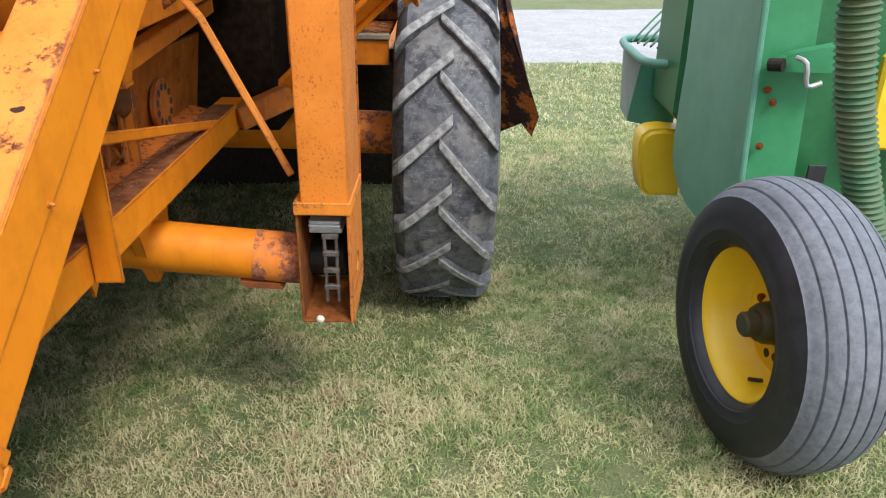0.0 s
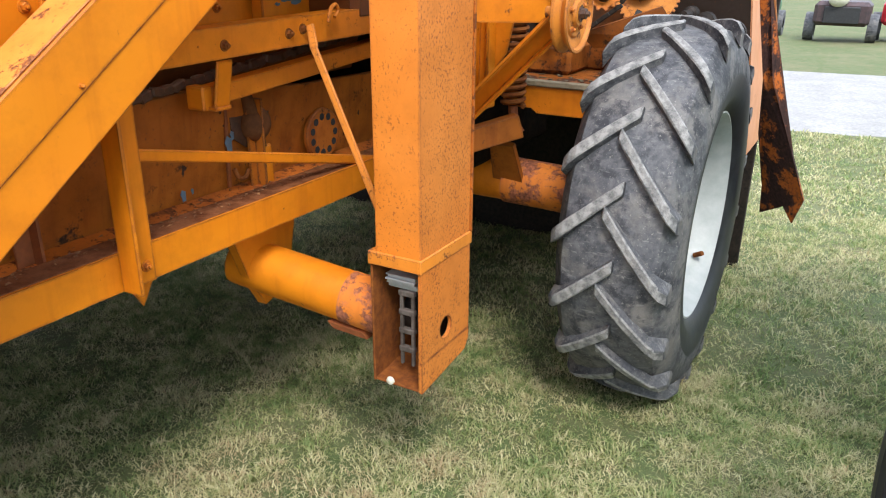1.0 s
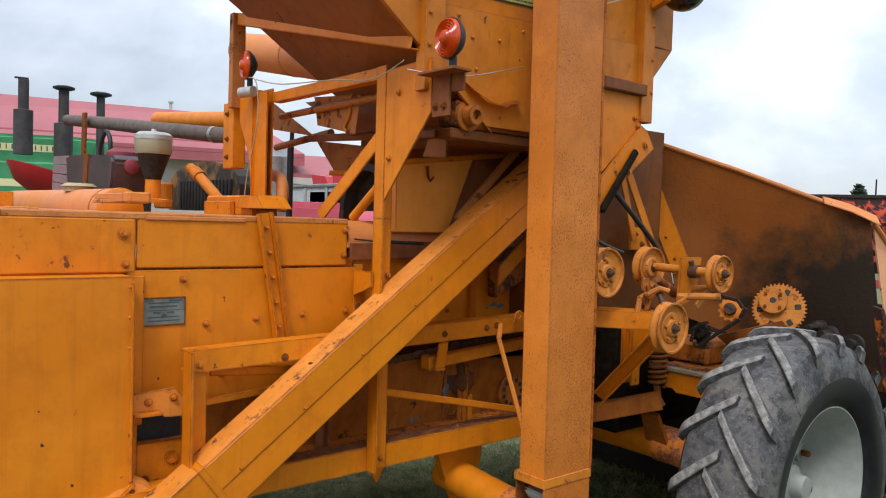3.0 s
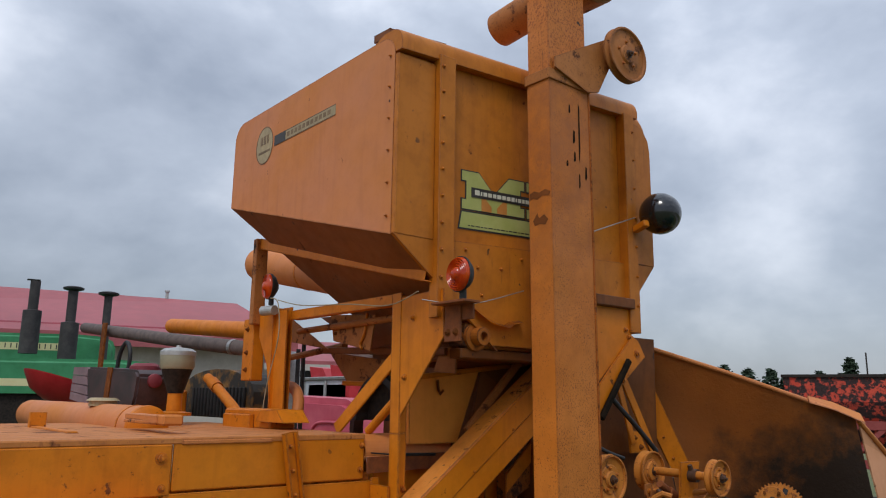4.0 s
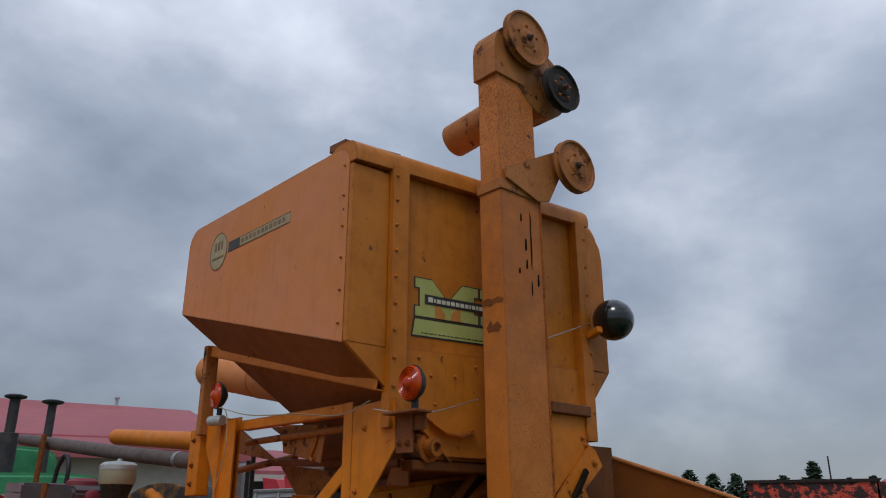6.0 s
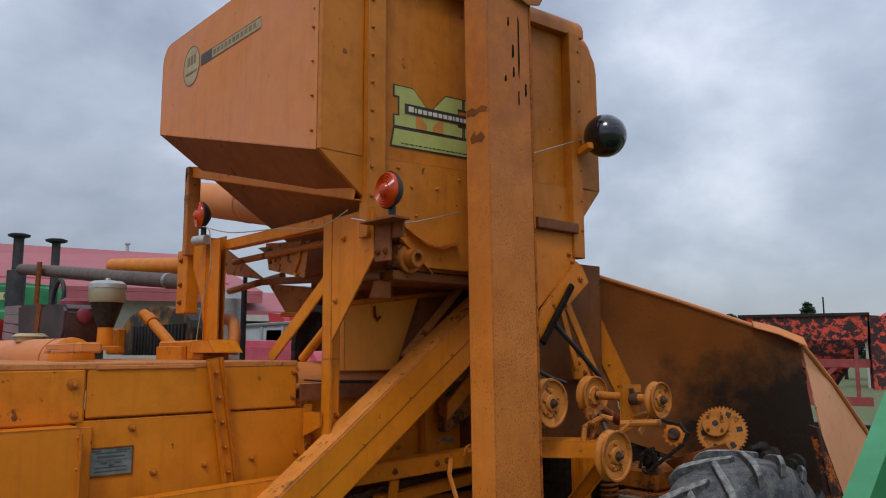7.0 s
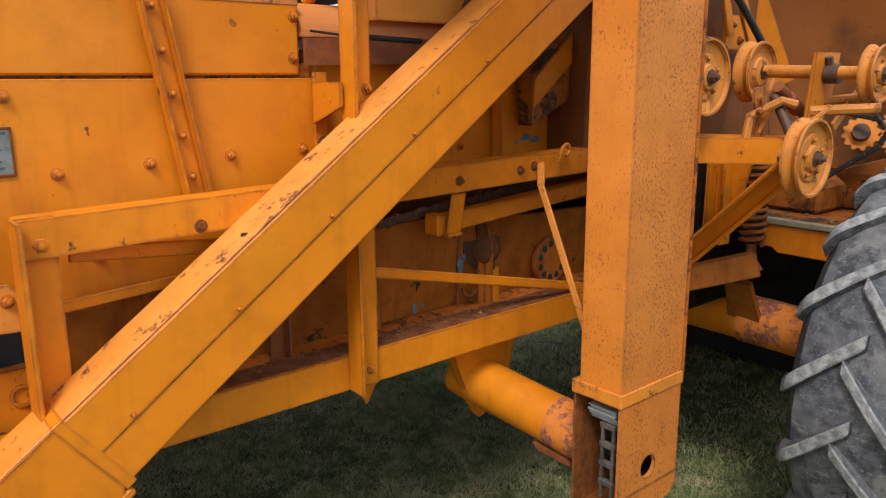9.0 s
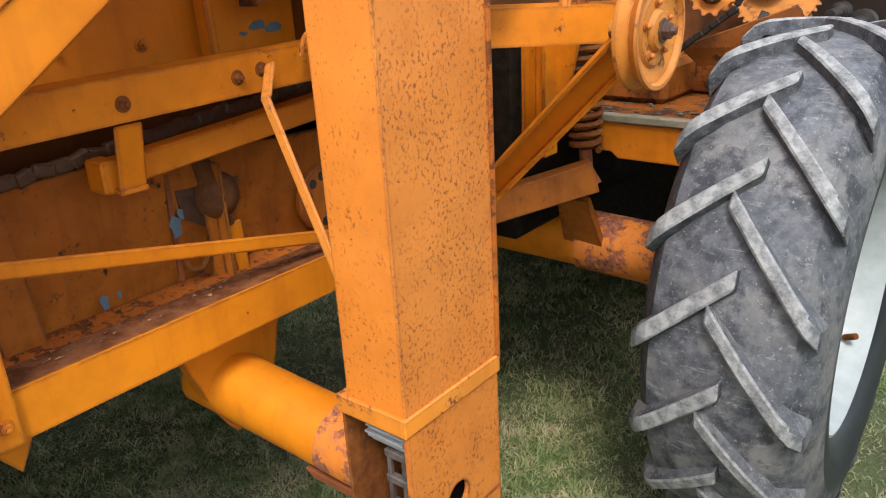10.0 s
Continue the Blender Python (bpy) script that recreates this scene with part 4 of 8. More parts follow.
SCARS = ((2.090, 2.760, 0.20, 0.010), (2.058, 2.735, 0.045, 0.014), (2.060, 2.655, 0.035, 0.012), (2.125, 2.600, 0.045, 0.012), (2.085, 2.560, 0.05, 0.008), (2.015, 2.62, 0.02, 0.012), (2.035, 2.845, 0.03, 0.010))


def elevator():
    x0, x1, y0, y1 = -0.415, -0.297, 1.922, 2.152
    b = blank()
    box(b, x0, x1, y0, y1, 0.745, 2.965, 0.002)
    e = part("grain_elevator", b, [paint_post, paint_speck_shade], C)
    # x face: denser rust specks, and a darker base painted as its shade
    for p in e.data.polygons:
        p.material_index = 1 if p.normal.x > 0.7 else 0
    b = blank()
    box(b, x0 + 0.004, x1 - 0.004, y0 + 0.004, y1 - 0.004, 2.965, 3.50, 0.002)
    top = part("upper_trunk", b, paint_upper, e)
    # rounded head
    b = blank()
    pts = []
    cy, cz, r = (y0 + y1) / 2, 3.62, (y1 - y0) / 2 + 0.012
    for k in range(13):
        a = math.pi * k / 12
        pts.append((x1 + 0.006, cy - r * math.cos(a), cz + r * math.sin(a) * 1.15))
    pts += [(x1 + 0.006, y1 + 0.012, 3.49), (x1 + 0.006, y0 - 0.012, 3.49)]
    slab(b, list(reversed(pts)), x1 - x0 + 0.012, (-1, 0, 0))
    part("head", b, paint_brown, e)
    # flange seam, rear edge lip, lower sleeve with an open mouth
    b = blank()
    box(b, x1 - 0.002, x1 + 0.004, y1 - 0.002, y1 + 0.007, 0.745, 2.965, 0.001)
    part("rear_lip", b, seam_rust, e)
    b = blank()
    box(b, x0 - 0.019, x1 + 0.004, y0 - 0.006, y1 + 0.006, 0.718, 0.750, 0.002)
    part("band", b, paint_scraped, e)
    t = 0.006
    x0, x1 = -0.431, -0.299
    b = blank()
    box(b, x1 - t, x1 + 0.004, y0, y1, 0.49, 0.718, 0.001)
    pts = [(x1 + 0.004, y0, 0.491), (x1 + 0.004, y0 + 0.001, 0.412), (x1 + 0.004, y1 - 0.02, 0.436), (x1 + 0.004, y1, 0.462), (x1 + 0.004, y1, 0.491)]
    slab(b, pts, t + 0.004)
    side = part("boot_side", b, paint_speck_shade, e)
    hole = blank()
    tube(hole, (x1 - 0.03, 2.033, 0.542), (x1 + 0.03, 2.033, 0.542), 0.028, seg=24)
    me = bpy.data.meshes.new("hole")
    hole.to_mesh(me)
    hole.free()
    cut = bpy.data.objects.new("hole", me)
    mod = side.modifiers.new("hole", "BOOLEAN")
    mod.operation, mod.object, mod.solver = "DIFFERENCE", cut, "EXACT"
    cut.location = -Vector(C["root"])
    scene.collection.objects.link(cut)
    cut.parent = C
    cut.location = (-C["root"][0], -C["root"][1], -C["root"][2])
    bpy.context.view_layer.update()
    side.data = bpy.data.meshes.new_from_object(side.evaluated_get(bpy.context.evaluated_depsgraph_get()))
    side.modifiers.clear()
    bpy.data.objects.remove(cut)
    b = blank()
    box(b, x0, x0 + t, y0, y1, 0.412, 0.718, 0.001)
    part("boot_far_side", b, rust, e)
    b = blank()
    box(b, x0 + t, x1 - t, y1 - t, y1, 0.44, 0.718, 0.001)
    part("boot_back", b, dark_iron, e)
    b = blank()
    bar(b, (-0.3665, y0 + 0.002, 0.415), (-0.3665, y1 - 0.01, 0.437), x1 - x0 - 0.006, 0.008)
    part("boot_floor", b, rust, e)
    # boot shaft and chain seen in the mouth
    b = blank()
    box(b, -0.405, -0.322, 1.955, 2.05, 0.655, 0.668, 0.002)
    pad = part("paddle", b, galvanised, e, "frayed grey conveyor paddle")
    for k in range(5):
        part("paddle_ply", box(blank(), -0.403 + 0.004 * (k % 2), -0.324 - 0.003 * (k % 2), 1.945 - 0.003 * (k % 3), 2.045, 0.6685 + 0.005 * k, 0.6725 + 0.005 * k, 0.0008), galvanised, pad)
    b = blank()
    for k in range(4):
        z = 0.46 + 0.048 * k
        box(b, -0.372, -0.364, 1.950, 1.960, z, z + 0.04, 0.002)
        box(b, -0.342, -0.334, 1.950, 1.960, z, z + 0.04, 0.002)
        box(b, -0.374, -0.332, 1.948, 1.962, z + 0.036, z + 0.050, 0.002)
    part("chain", b, plain("grimy steel links", (0.07, 0.055, 0.045), (0.17, 0.14, 0.12), 50, 0.6, 0.3), e, "grimy steel conveyor chain links")
    b = blank()
    tube(b, (x0 + t, 2.085, 0.53), (x1 - t - 0.03, 2.085, 0.53), 0.05, seg=20)
    part("sprocket", b, dark_iron, e)
    b = blank()
    turned(b, [(0, 0.011), (0.005, 0.010), (0.008, 0.005), (0.009, 0)], Matrix.Translation((-0.385, 1.927, 0.421)) @ FACING["-y"], 10)
    part("pebble", b, decal_pale, e)
    # old weld scars on the trunk
    x0, x1 = -0.415, -0.297
    for pts in (((0.008, 2.476), (0.006, 2.50), (0.03, 2.508), (0.055, 2.498), (0.085, 2.506), (0.112, 2.494), (0.104, 2.478), (0.07, 2.484), (0.045, 2.472), (0.024, 2.480)), ((0.030, 2.372), (0.022, 2.392), (0.044, 2.420), (0.052, 2.398), (0.078, 2.410), (0.098, 2.388), (0.082, 2.370), (0.055, 2.376))):
        b = slab(blank(), [(x0 + u, y0 - 0.0010, z) for u, z in pts], 0.0009, (0, 1, 0))
        part("weld_scar", b, paint_under, e, "dark burnt weld scar")
    for y, z, hh, ww in SCARS:
        pts = [(x1 + 0.0012, y - ww * 0.5, z - hh * 0.5), (x1 + 0.0012, y - ww * 0.1, z - hh * 0.62), (x1 + 0.0012, y + ww * 0.5, z - hh * 0.3), (x1 + 0.0012, y + ww * 0.35, z + hh * 0.2), (x1 + 0.0012, y + ww * 0.45, z + hh * 0.5), (x1 + 0.0012, y - ww * 0.2, z + hh * 0.6), (x1 + 0.0012, y - ww * 0.4, z + hh * 0.1)]
        part("paint_scar", slab(blank(), pts, 0.0010, (-1, 0, 0)), grime_shade, e, "black streak where paint has burnt off")
    # pulley bracket band near the head
    b = blank()
    box(b, x0 - 0.007, x1 + 0.007, y0 - 0.007, y1 + 0.007, 2.940, 2.985, 0.002)
    part("head_band", b, paint_brown, e)
    b = slab(blank(), [(x1 + 0.010, 1.94, 2.99), (x1 + 0.010, 1.94, 3.035), (x1 + 0.010, 2.30, 3.24), (x1 + 0.010, 2.34, 3.20), (x1 + 0.010, 2.20, 2.955), (x1 + 0.010, 2.13, 2.935)], 0.008)
    part("bracket", b, paint_brown, e)
    return e


def wheel_disc(name, centre, r, width, material, parent, label="", axis="x", hub=0.3, groove=0.14, holes=0):
    """A turned belt pulley with a grooved rim, dished web and hub."""
    m = Matrix.Translation(centre) @ FACING[axis]
    w = width / 2
    b = blank()
    turned(b, [(-w, 0), (-w, r * hub), (-w * 0.35, r * hub), (-w * 0.35, r * 0.76), (-w, r * 0.80), (-w, r), (-w * 0.7, r), (-0.001, r * (1 - groove)), (0.001, r * (1 - groove)), (w * 0.75, r), (w, r * 0.985), (w, r * 0.92), (w * 0.50, r * 0.88), (w * 0.30, r * 0.62), (w * 0.52, r * 0.57), (w * 0.52, r * (hub + 0.06)), (w * 0.95, r * hub), (w * 1.05, r * 0.14), (w * 1.05, 0)], m, 40)
    p = part(name, b, material, parent, label, True)
    b = blank()
    turned(b, [(w * 1.04, 0.019), (w * 1.04 + 0.003, 0.019), (w * 1.04 + 0.003, 0.013), (w * 1.04 + 0.014, 0.0125), (w * 1.04 + 0.015, 0.007), (w * 1.04 + 0.022, 0.006), (w * 1.04 + 0.023, 0)], m, 8)
    part("axle_nut", b, dark_rust, parent)
    root = Vector(p.get("root", (0, 0, 0)))
    for k in range(5):
        a = 2 * math.pi * k / 5 + 0.4
        ob = new("hub_bolt", small_rivet if r < 0.09 else rivet_head)
        ob.parent = p
        ob.matrix_basis = Matrix.Translation(-root) @ m @ Matrix.Translation((w * 0.52, r * 0.46 * math.cos(a), r * 0.46 * math.sin(a)))
    return p


body_panels()
batten()
frame_rails()
inner_body()
chute()
trunk = elevator()


def grain_tank():
    ya, yb = 1.318, 2.805
    xr, xl, zt = -0.505, -1.805, 3.010
    sec = [(xr, 2.272), (xr, zt - 0.075)]
    for k in range(1, 7):
        a = math.pi / 2 * k / 6
        sec.append((xr - 0.075 * (1 - math.cos(a)), zt - 0.075 + 0.075 * math.sin(a)))
    for k in range(0, 7):
        a = math.pi / 2 * k / 6
        sec.append((xl + 0.085 - 0.085 * math.sin(a), zt - 0.085 + 0.085 * math.cos(a)))
    sec.append((xl, 2.604))
    b = blank()
    rings = []
    for j in range(9):
        a = math.pi / 2 * max(0, j - 1) / 7
        y = ya if j == 0 else yb - 0.085 + 0.085 * math.sin(a)
        drop = 0.0 if j == 0 else 0.085 * (1 - math.cos(a))
        rings.append([b.verts.new((x, y, z - drop * max(0.0, (z - 2.75) / (zt - 2.75)) + 0.042 * (y - ya))) for x, z in sec])
    for p, q in zip(rings, rings[1:]):
        for k in range(len(sec)):
            b.faces.new((p[k], p[(k + 1) % len(sec)], q[(k + 1) % len(sec)], q[k]))
    b.faces.new(rings[0])
    b.faces.new(list(reversed(rings[-1])))
    t = part("grain_tank", b, [paint_faded, paint_shaded], C, smooth=False)
    # end and top keep the lit tone, other faces get shade as darker paint
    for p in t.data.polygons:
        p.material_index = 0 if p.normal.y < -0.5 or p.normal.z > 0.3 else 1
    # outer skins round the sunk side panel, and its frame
    part("side_skin", box(blank(), -0.505, -0.482, ya, 1.488, 2.272, 2.93, 0.003), paint_shaded, t)
    part("side_skin", slab(blank(), [(-0.482, y, z) for y, z in ((2.650, 2.335), (yb, 2.335), (yb, 2.86), (yb - 0.012, 2.915), (yb - 0.045, 2.955), (yb - 0.09, 2.972), (2.650, 2.978))], 0.023, (-1, 0, 0)), paint_shaded, t)
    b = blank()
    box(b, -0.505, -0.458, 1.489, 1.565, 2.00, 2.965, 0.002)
    s = part("side_strip", b, paint_shaded, t)
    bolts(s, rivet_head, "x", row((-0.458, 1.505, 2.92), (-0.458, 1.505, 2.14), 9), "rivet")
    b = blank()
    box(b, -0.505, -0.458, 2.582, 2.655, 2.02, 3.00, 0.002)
    s = part("side_strip", b, paint_shaded, t)
    bolts(s, rivet_head, "x", row((-0.458, 2.64, 2.92), (-0.458, 2.64, 2.14), 7), "rivet")
    b = blank()
    sec = [(-0.504, 2.945), (-0.466, 2.945), (-0.466, 2.978), (-0.474, 3.006), (-0.492, 3.026), (-0.52, 3.036), (-0.58, 3.038), (-0.64, 3.013)]
    slab(b, [(x, ya + 0.001, z - 0.006) for x, z in sec], yb - ya - 0.11, (0, 1, 0.042))
    part("top_strip", b, paint_shaded, t, "", True)
    # filler hatch on top
    b = blank()
    slab(b, [(-0.66, 1.33, 3.03), (-0.56, 1.33, 3.025), (-0.56, 1.60, 3.045), (-0.66, 1.60, 3.05)], 0.03, (0, 0, 1))
    part("hatch_rim", b, paint_under, t)
    # hopper below: side sheet and sloping ends
    b = slab(blank(), [(-0.484, 1.312, 2.2735), (-0.484, 2.803, 2.335), (-0.484, 2.64, 2.16), (-0.484, 2.36, 1.92), (-0.484, 1.775, 1.92)], 0.016, (-1, 0, 0))
    h = part("hopper_side", b, paint_shaded, t)
    bolts(h, rivet_head, "x", [(-0.484, 1.64, 2.26), (-0.484, 1.70, 2.20), (-0.484, 1.82, 2.21), (-0.484, 1.93, 2.26), (-0.484, 1.72, 2.10)])
    # sloping hopper sheets in a darker brown than the tank walls
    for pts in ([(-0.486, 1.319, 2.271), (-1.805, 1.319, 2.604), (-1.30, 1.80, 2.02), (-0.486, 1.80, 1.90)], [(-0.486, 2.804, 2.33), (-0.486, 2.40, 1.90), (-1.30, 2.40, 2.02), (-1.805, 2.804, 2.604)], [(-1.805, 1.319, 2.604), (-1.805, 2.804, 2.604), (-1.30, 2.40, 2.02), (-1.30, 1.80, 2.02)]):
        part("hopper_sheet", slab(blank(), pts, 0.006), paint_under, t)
    # decal on the side: a pale block emblem with two notched uprights, dark outline and band
    dx = -0.504

    def flat(name, outlines, lift, material, label=""):
        bm = blank()
        for o in outlines:
            slab(bm, [(dx + lift, 1.637 + u, 2.345 + 0.80 * v + 0.042 * u) for u, v in o], 0.0008, (-1, 0, 0))
        return part(name, bm, material, t, label)

    def emblem(u0, grow=0.0):
        """Outline of one notched block letter form, its left foot at u0."""
        g = grow
        return [(u0 - g, 0.09 - g), (u0 - g, 0.135 + g), (u0 + 0.022 - g, 0.135 + g), (u0 + 0.022 - g, 0.225 - g), (u0 - g, 0.225 - g), (u0 - g, 0.27 + g), (u0 + 0.085, 0.27 + g), (u0 + 0.165, 0.175 + g), (u0 + 0.245, 0.27 + g), (u0 + 0.33 + g, 0.27 + g), (u0 + 0.33 + g, 0.225 - g), (u0 + 0.308 + g, 0.225 - g), (u0 + 0.308 + g, 0.135 + g), (u0 + 0.33 + g, 0.135 + g), (u0 + 0.33 + g, 0.09 - g)]

    base = [(-0.012, 0.0), (0.70, 0.0), (0.70, 0.075), (0.0, 0.075)]
    flat("decal_shadow", [emblem(0.0, 0.006), emblem(0.345, 0.006), [(-0.020, -0.008), (0.705, -0.008), (0.705, 0.082), (-0.006, 0.082)]], 0.0012, decal_black)
    flat("decal", [emblem(0.0), emblem(0.345), base], 0.0024, decal_green, "large pale green block emblem, partly hidden behind the elevator")
    gap = []
    for u0 in (0.0, 0.345):
        gap.append([(u0 + 0.098, 0.09), (u0 + 0.098, 0.175), (u0 + 0.150, 0.115), (u0 + 0.150, 0.09)])
        gap.append([(u0 + 0.232, 0.09), (u0 + 0.180, 0.09), (u0 + 0.180, 0.115), (u0 + 0.232, 0.175)])
    for g in gap:
        flat("decal_gap", [g], 0.0034, decal_orange)
    flat("decal_band", [[(0.045, 0.150), (0.69, 0.150), (0.69, 0.196), (0.045, 0.196)]], 0.0046, decal_black)
    u, bars = 0.062, []
    for k, w in enumerate((0.024, 0.008, 0.019, 0.019, 0.017, 0.021, 0.018, 0.020, 0.017, 0.008, 0.018, 0.012, 0.024, 0.018, 0.016)):
        bars.append([(u, 0.162), (u + w, 0.162), (u + w, 0.186 if k == 0 else 0.181), (u, 0.186 if k == 0 else 0.181)])
        u += w + 0.006
    flat("decal_bars", bars, 0.0056, decal_pale)
    u, bars = 0.03, []
    for k in range(26):
        w = 0.010 + 0.006 * ((k * 7) % 3)
        bars.append([(u, 0.010), (u + w, 0.010), (u + w, 0.015), (u, 0.015)])
        u += w + 0.006
    flat("decal_small_bars", bars, 0.0034, decal_black)
    # badge and ribbon on the end
    ey = ya - 0.0002
    b = blank()
    turned(b, [(0, 0.075), (0.0015, 0.075), (0.0016, 0)], Matrix.Translation((-1.490, ey, 2.838)) @ FACING["-y"] @ Matrix.Diagonal((1, 1, 1.1, 1)), 32)
    part("badge", b, decal_tan, t, "weathered round badge decal")
    b = blank()
    turned(b, [(0.0012, 0.080), (0.0024, 0.080), (0.0024, 0.0765), (0.0012, 0.0765), (0.0012, 0.080)], Matrix.Translation((-1.490, ey, 2.838)) @ FACING["-y"] @ Matrix.Diagonal((1, 1, 1.1, 1)), 32)
    for x0, x1, z0, z1 in ((-1.528, -1.508, 2.842, 2.882), (-1.498, -1.478, 2.842, 2.882), (-1.468, -1.453, 2.842, 2.882), (-1.543, -1.438, 2.802, 2.812)):
        box(b, x0, x1, ey - 0.0026, ey - 0.0014, z0, z1, 0)
    part("badge_ring", b, decal_brown, t)
    b = box(blank(), -1.395, -0.893, ey - 0.0015, ey, 2.812, 2.858, 0)
    part("ribbon", b, decal_tan, t, "weathered strip decal")
    b = blank()
    box(b, -1.395, -1.295, ey - 0.0024, ey - 0.0014, 2.812, 2.858, 0)
    part("ribbon_end", b, decal_black, t)
    b = blank()
    for z0, z1 in ((2.812, 2.816), (2.854, 2.858)):
        box(b, -1.294, -0.893, ey - 0.0022, ey - 0.0014, z0, z1, 0)
    x = -1.282
    for k in range(11):
        box(b, x, x + 0.022, ey - 0.0022, ey - 0.0014, 2.826, 2.846, 0)
        x += 0.033
    part("ribbon_bars", b, decal_brown, t)
    bolts(t, small_rivet, "-y", row((-0.53, 1.316, 2.93), (-0.53, 1.316, 2.34), 6), "rivet")
    # the tank's rim climbs a little more than its floor
    for ob in [t] + t.children_recursive:
        if ob.name.startswith(("rivet", "bolt")):
            w = ob.matrix_basis.translation
            ob.matrix_basis = Matrix.Translation((0, 0, 0.022 * (w.y + 2.6 - ya) * max(0.0, min(1.0, (w.z - 2.27) / 0.74)))) @ ob.matrix_basis
            continue
        for v in ob.data.vertices:
            v.co.z += 0.022 * (v.co.y + 2.6 - ya) * max(0.0, min(1.0, (v.co.z - 2.27) / 0.74))
    return t


def tank_stand():
    st = part("stand", angle_iron(blank(), (-0.733, 1.540, 1.602), (-0.733, 1.538, 2.108), 0.070, 0.05, 0.007, (1, 0, 0), -1), paint, C)
    bolts(st, hex_bolt, "x", [(-0.729, 1.558, 1.92), (-0.729, 1.556, 2.085), (-0.729, 1.558, 1.74)])
    b = slab(blank(), [(-0.69, 1.512, 2.090), (-0.445, 1.512, 2.100), (-0.442, 1.512, 1.935), (-0.68, 1.512, 1.662)], 0.006)
    g = part("gusset_plate", b, paint, st)
    bolts(g, hex_bolt, "-y", [(-0.610, 1.506, 2.01), (-0.655, 1.506, 1.80)])
    b = blank()
    channel(b, (-1.52, 1.515, 2.088), (-0.75, 1.515, 2.088), 0.040, 0.04, 0.006, (0, 1, 0))
    part("cross_bar", b, paint_worn, st)
    b = blank()
    angle_iron(b, (-1.56, 1.515, 1.600), (-1.56, 1.515, 2.125), 0.09, 0.05, 0.007, (0, -1, 0), -1)
    lp = part("stand_post", b, paint, st)
    b = slab(blank(), [(-1.76, 1.484, 2.130), (-1.495, 1.484, 2.110), (-1.492, 1.484, 1.62), (-1.600, 1.484, 1.62), (-1.665, 1.484, 1.87), (-1.755, 1.484, 2.00)], 0.006)
    part("gusset_plate", b, paint, lp)
    b = box(blank(), -1.885, -1.780, 1.46, 1.52, 1.80, 2.09, 0.003)
    k = part("box_bracket", b, paint_worn, st)
    bolts(k, rusty_bolt, "-y", [(-1.835, 1.46, 2.04), (-1.835, 1.46, 1.93), (-1.835, 1.46, 1.85)])
    b = blank()
    bar(b, (-1.12, 1.52, 1.600), (-0.72, 1.52, 1.885), 0.008, 0.055)
    part("brace", b, paint, st)
    b = blank()
    pipe(b, [(-0.95, 1.56, 1.60), (-0.72, 1.56, 1.760)], 0.017)
    part("brace_pipe", b, paint, st)
    # rails under the tank, rod, feed hopper
    b = blank()
    bar(b, (-1.77, 1.462, 2.448), (-0.49, 1.462, 2.148), 0.006, 0.052)
    bar(b, (-1.77, 1.485, 2.425), (-0.49, 1.485, 2.125), 0.045, 0.006)
    part("tank_bearer", b, paint, C)
    b = box(blank(), -1.795, -1.757, 1.44, 1.50, 2.06, 2.47, 0.003)
    part("tank_leg", b, paint_brown, C)
    b = blank()
    pipe(b, [(-1.60, 1.60, 2.025), (-0.78, 1.60, 2.035)], 0.014)
    part("control_rod", b, paint_brown, C)
    b = blank()
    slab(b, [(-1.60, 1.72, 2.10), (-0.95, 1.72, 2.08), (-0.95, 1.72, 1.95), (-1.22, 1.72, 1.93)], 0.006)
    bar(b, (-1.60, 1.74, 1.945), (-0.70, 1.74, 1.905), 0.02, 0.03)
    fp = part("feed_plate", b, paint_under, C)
    b = slab(blank(), [(-1.349, 1.62, 2.085), (-1.003, 1.62, 2.059), (-1.038, 1.62, 1.915), (-1.319, 1.62, 1.969)], 0.005)
    k = part("hanging_plate", b, paint_brown, fp)
    bolts(k, rusty_bolt, "-y", [(-1.30, 1.618, 2.0)])
    b = blank()
    pipe(b, [(-1.06, 1.612, 2.07), (-1.07, 1.608, 1.99), (-1.10, 1.608, 1.945), (-1.085, 1.608, 1.925)], 0.006, 8, 4)
    part("plate_hook", b, paint_worn, k)
    b = slab(blank(), [(-1.68, 1.82, 1.946), (-1.15, 1.82, 1.885), (-1.385, 1.82, 1.795), (-1.515, 1.82, 1.80)], 0.22, (0, 1, 0))
    k = part("funnel", b, paint_brown, C)
    b = blank()
    bar(b, (-1.53, 1.815, 1.795), (-1.34, 1.815, 1.788), 0.03, 0.022)
    part("funnel_lip", b, paint_worn, k)
    b = slab(blank(), [(-1.90, 1.70, 2.134), (-1.49, 1.70, 1.944), (-1.86, 1.70, 1.997)], 0.006)
    part("tie_sheet", b, paint_brown, C)
    b = blank()
    pipe(b, [(-1.957, 1.76, 1.925), (-1.45, 1.76, 1.963)], 0.016, 10)
    part("tie_pipe", b, paint_brown, C)
    b = blank()
    pipe(b, [(-2.16, 1.95, 1.50), (-2.16, 1.95, 2.03)], 0.012, 10)
    part("vent_rod", b, black, C)
    b = blank()
    turned(b, [(0, 0.205), (0, 0.24), (0.055, 0.24), (0.055, 0.205), (0, 0.205)], Matrix.Translation((-1.40, 1.98, 1.585)) @ FACING["-y"], 48)
    part("variator_ring", b, grey_tin, C, "scuffed grey drive ring under the tank", True)
    b = blank()
    tube(b, (-2.75, 1.950, 2.535), (-1.55, 1.897, 2.298), 0.100, seg=32)
    a = part("unloading_auger", b, paint_faded, C, "", True)
    b = blank()
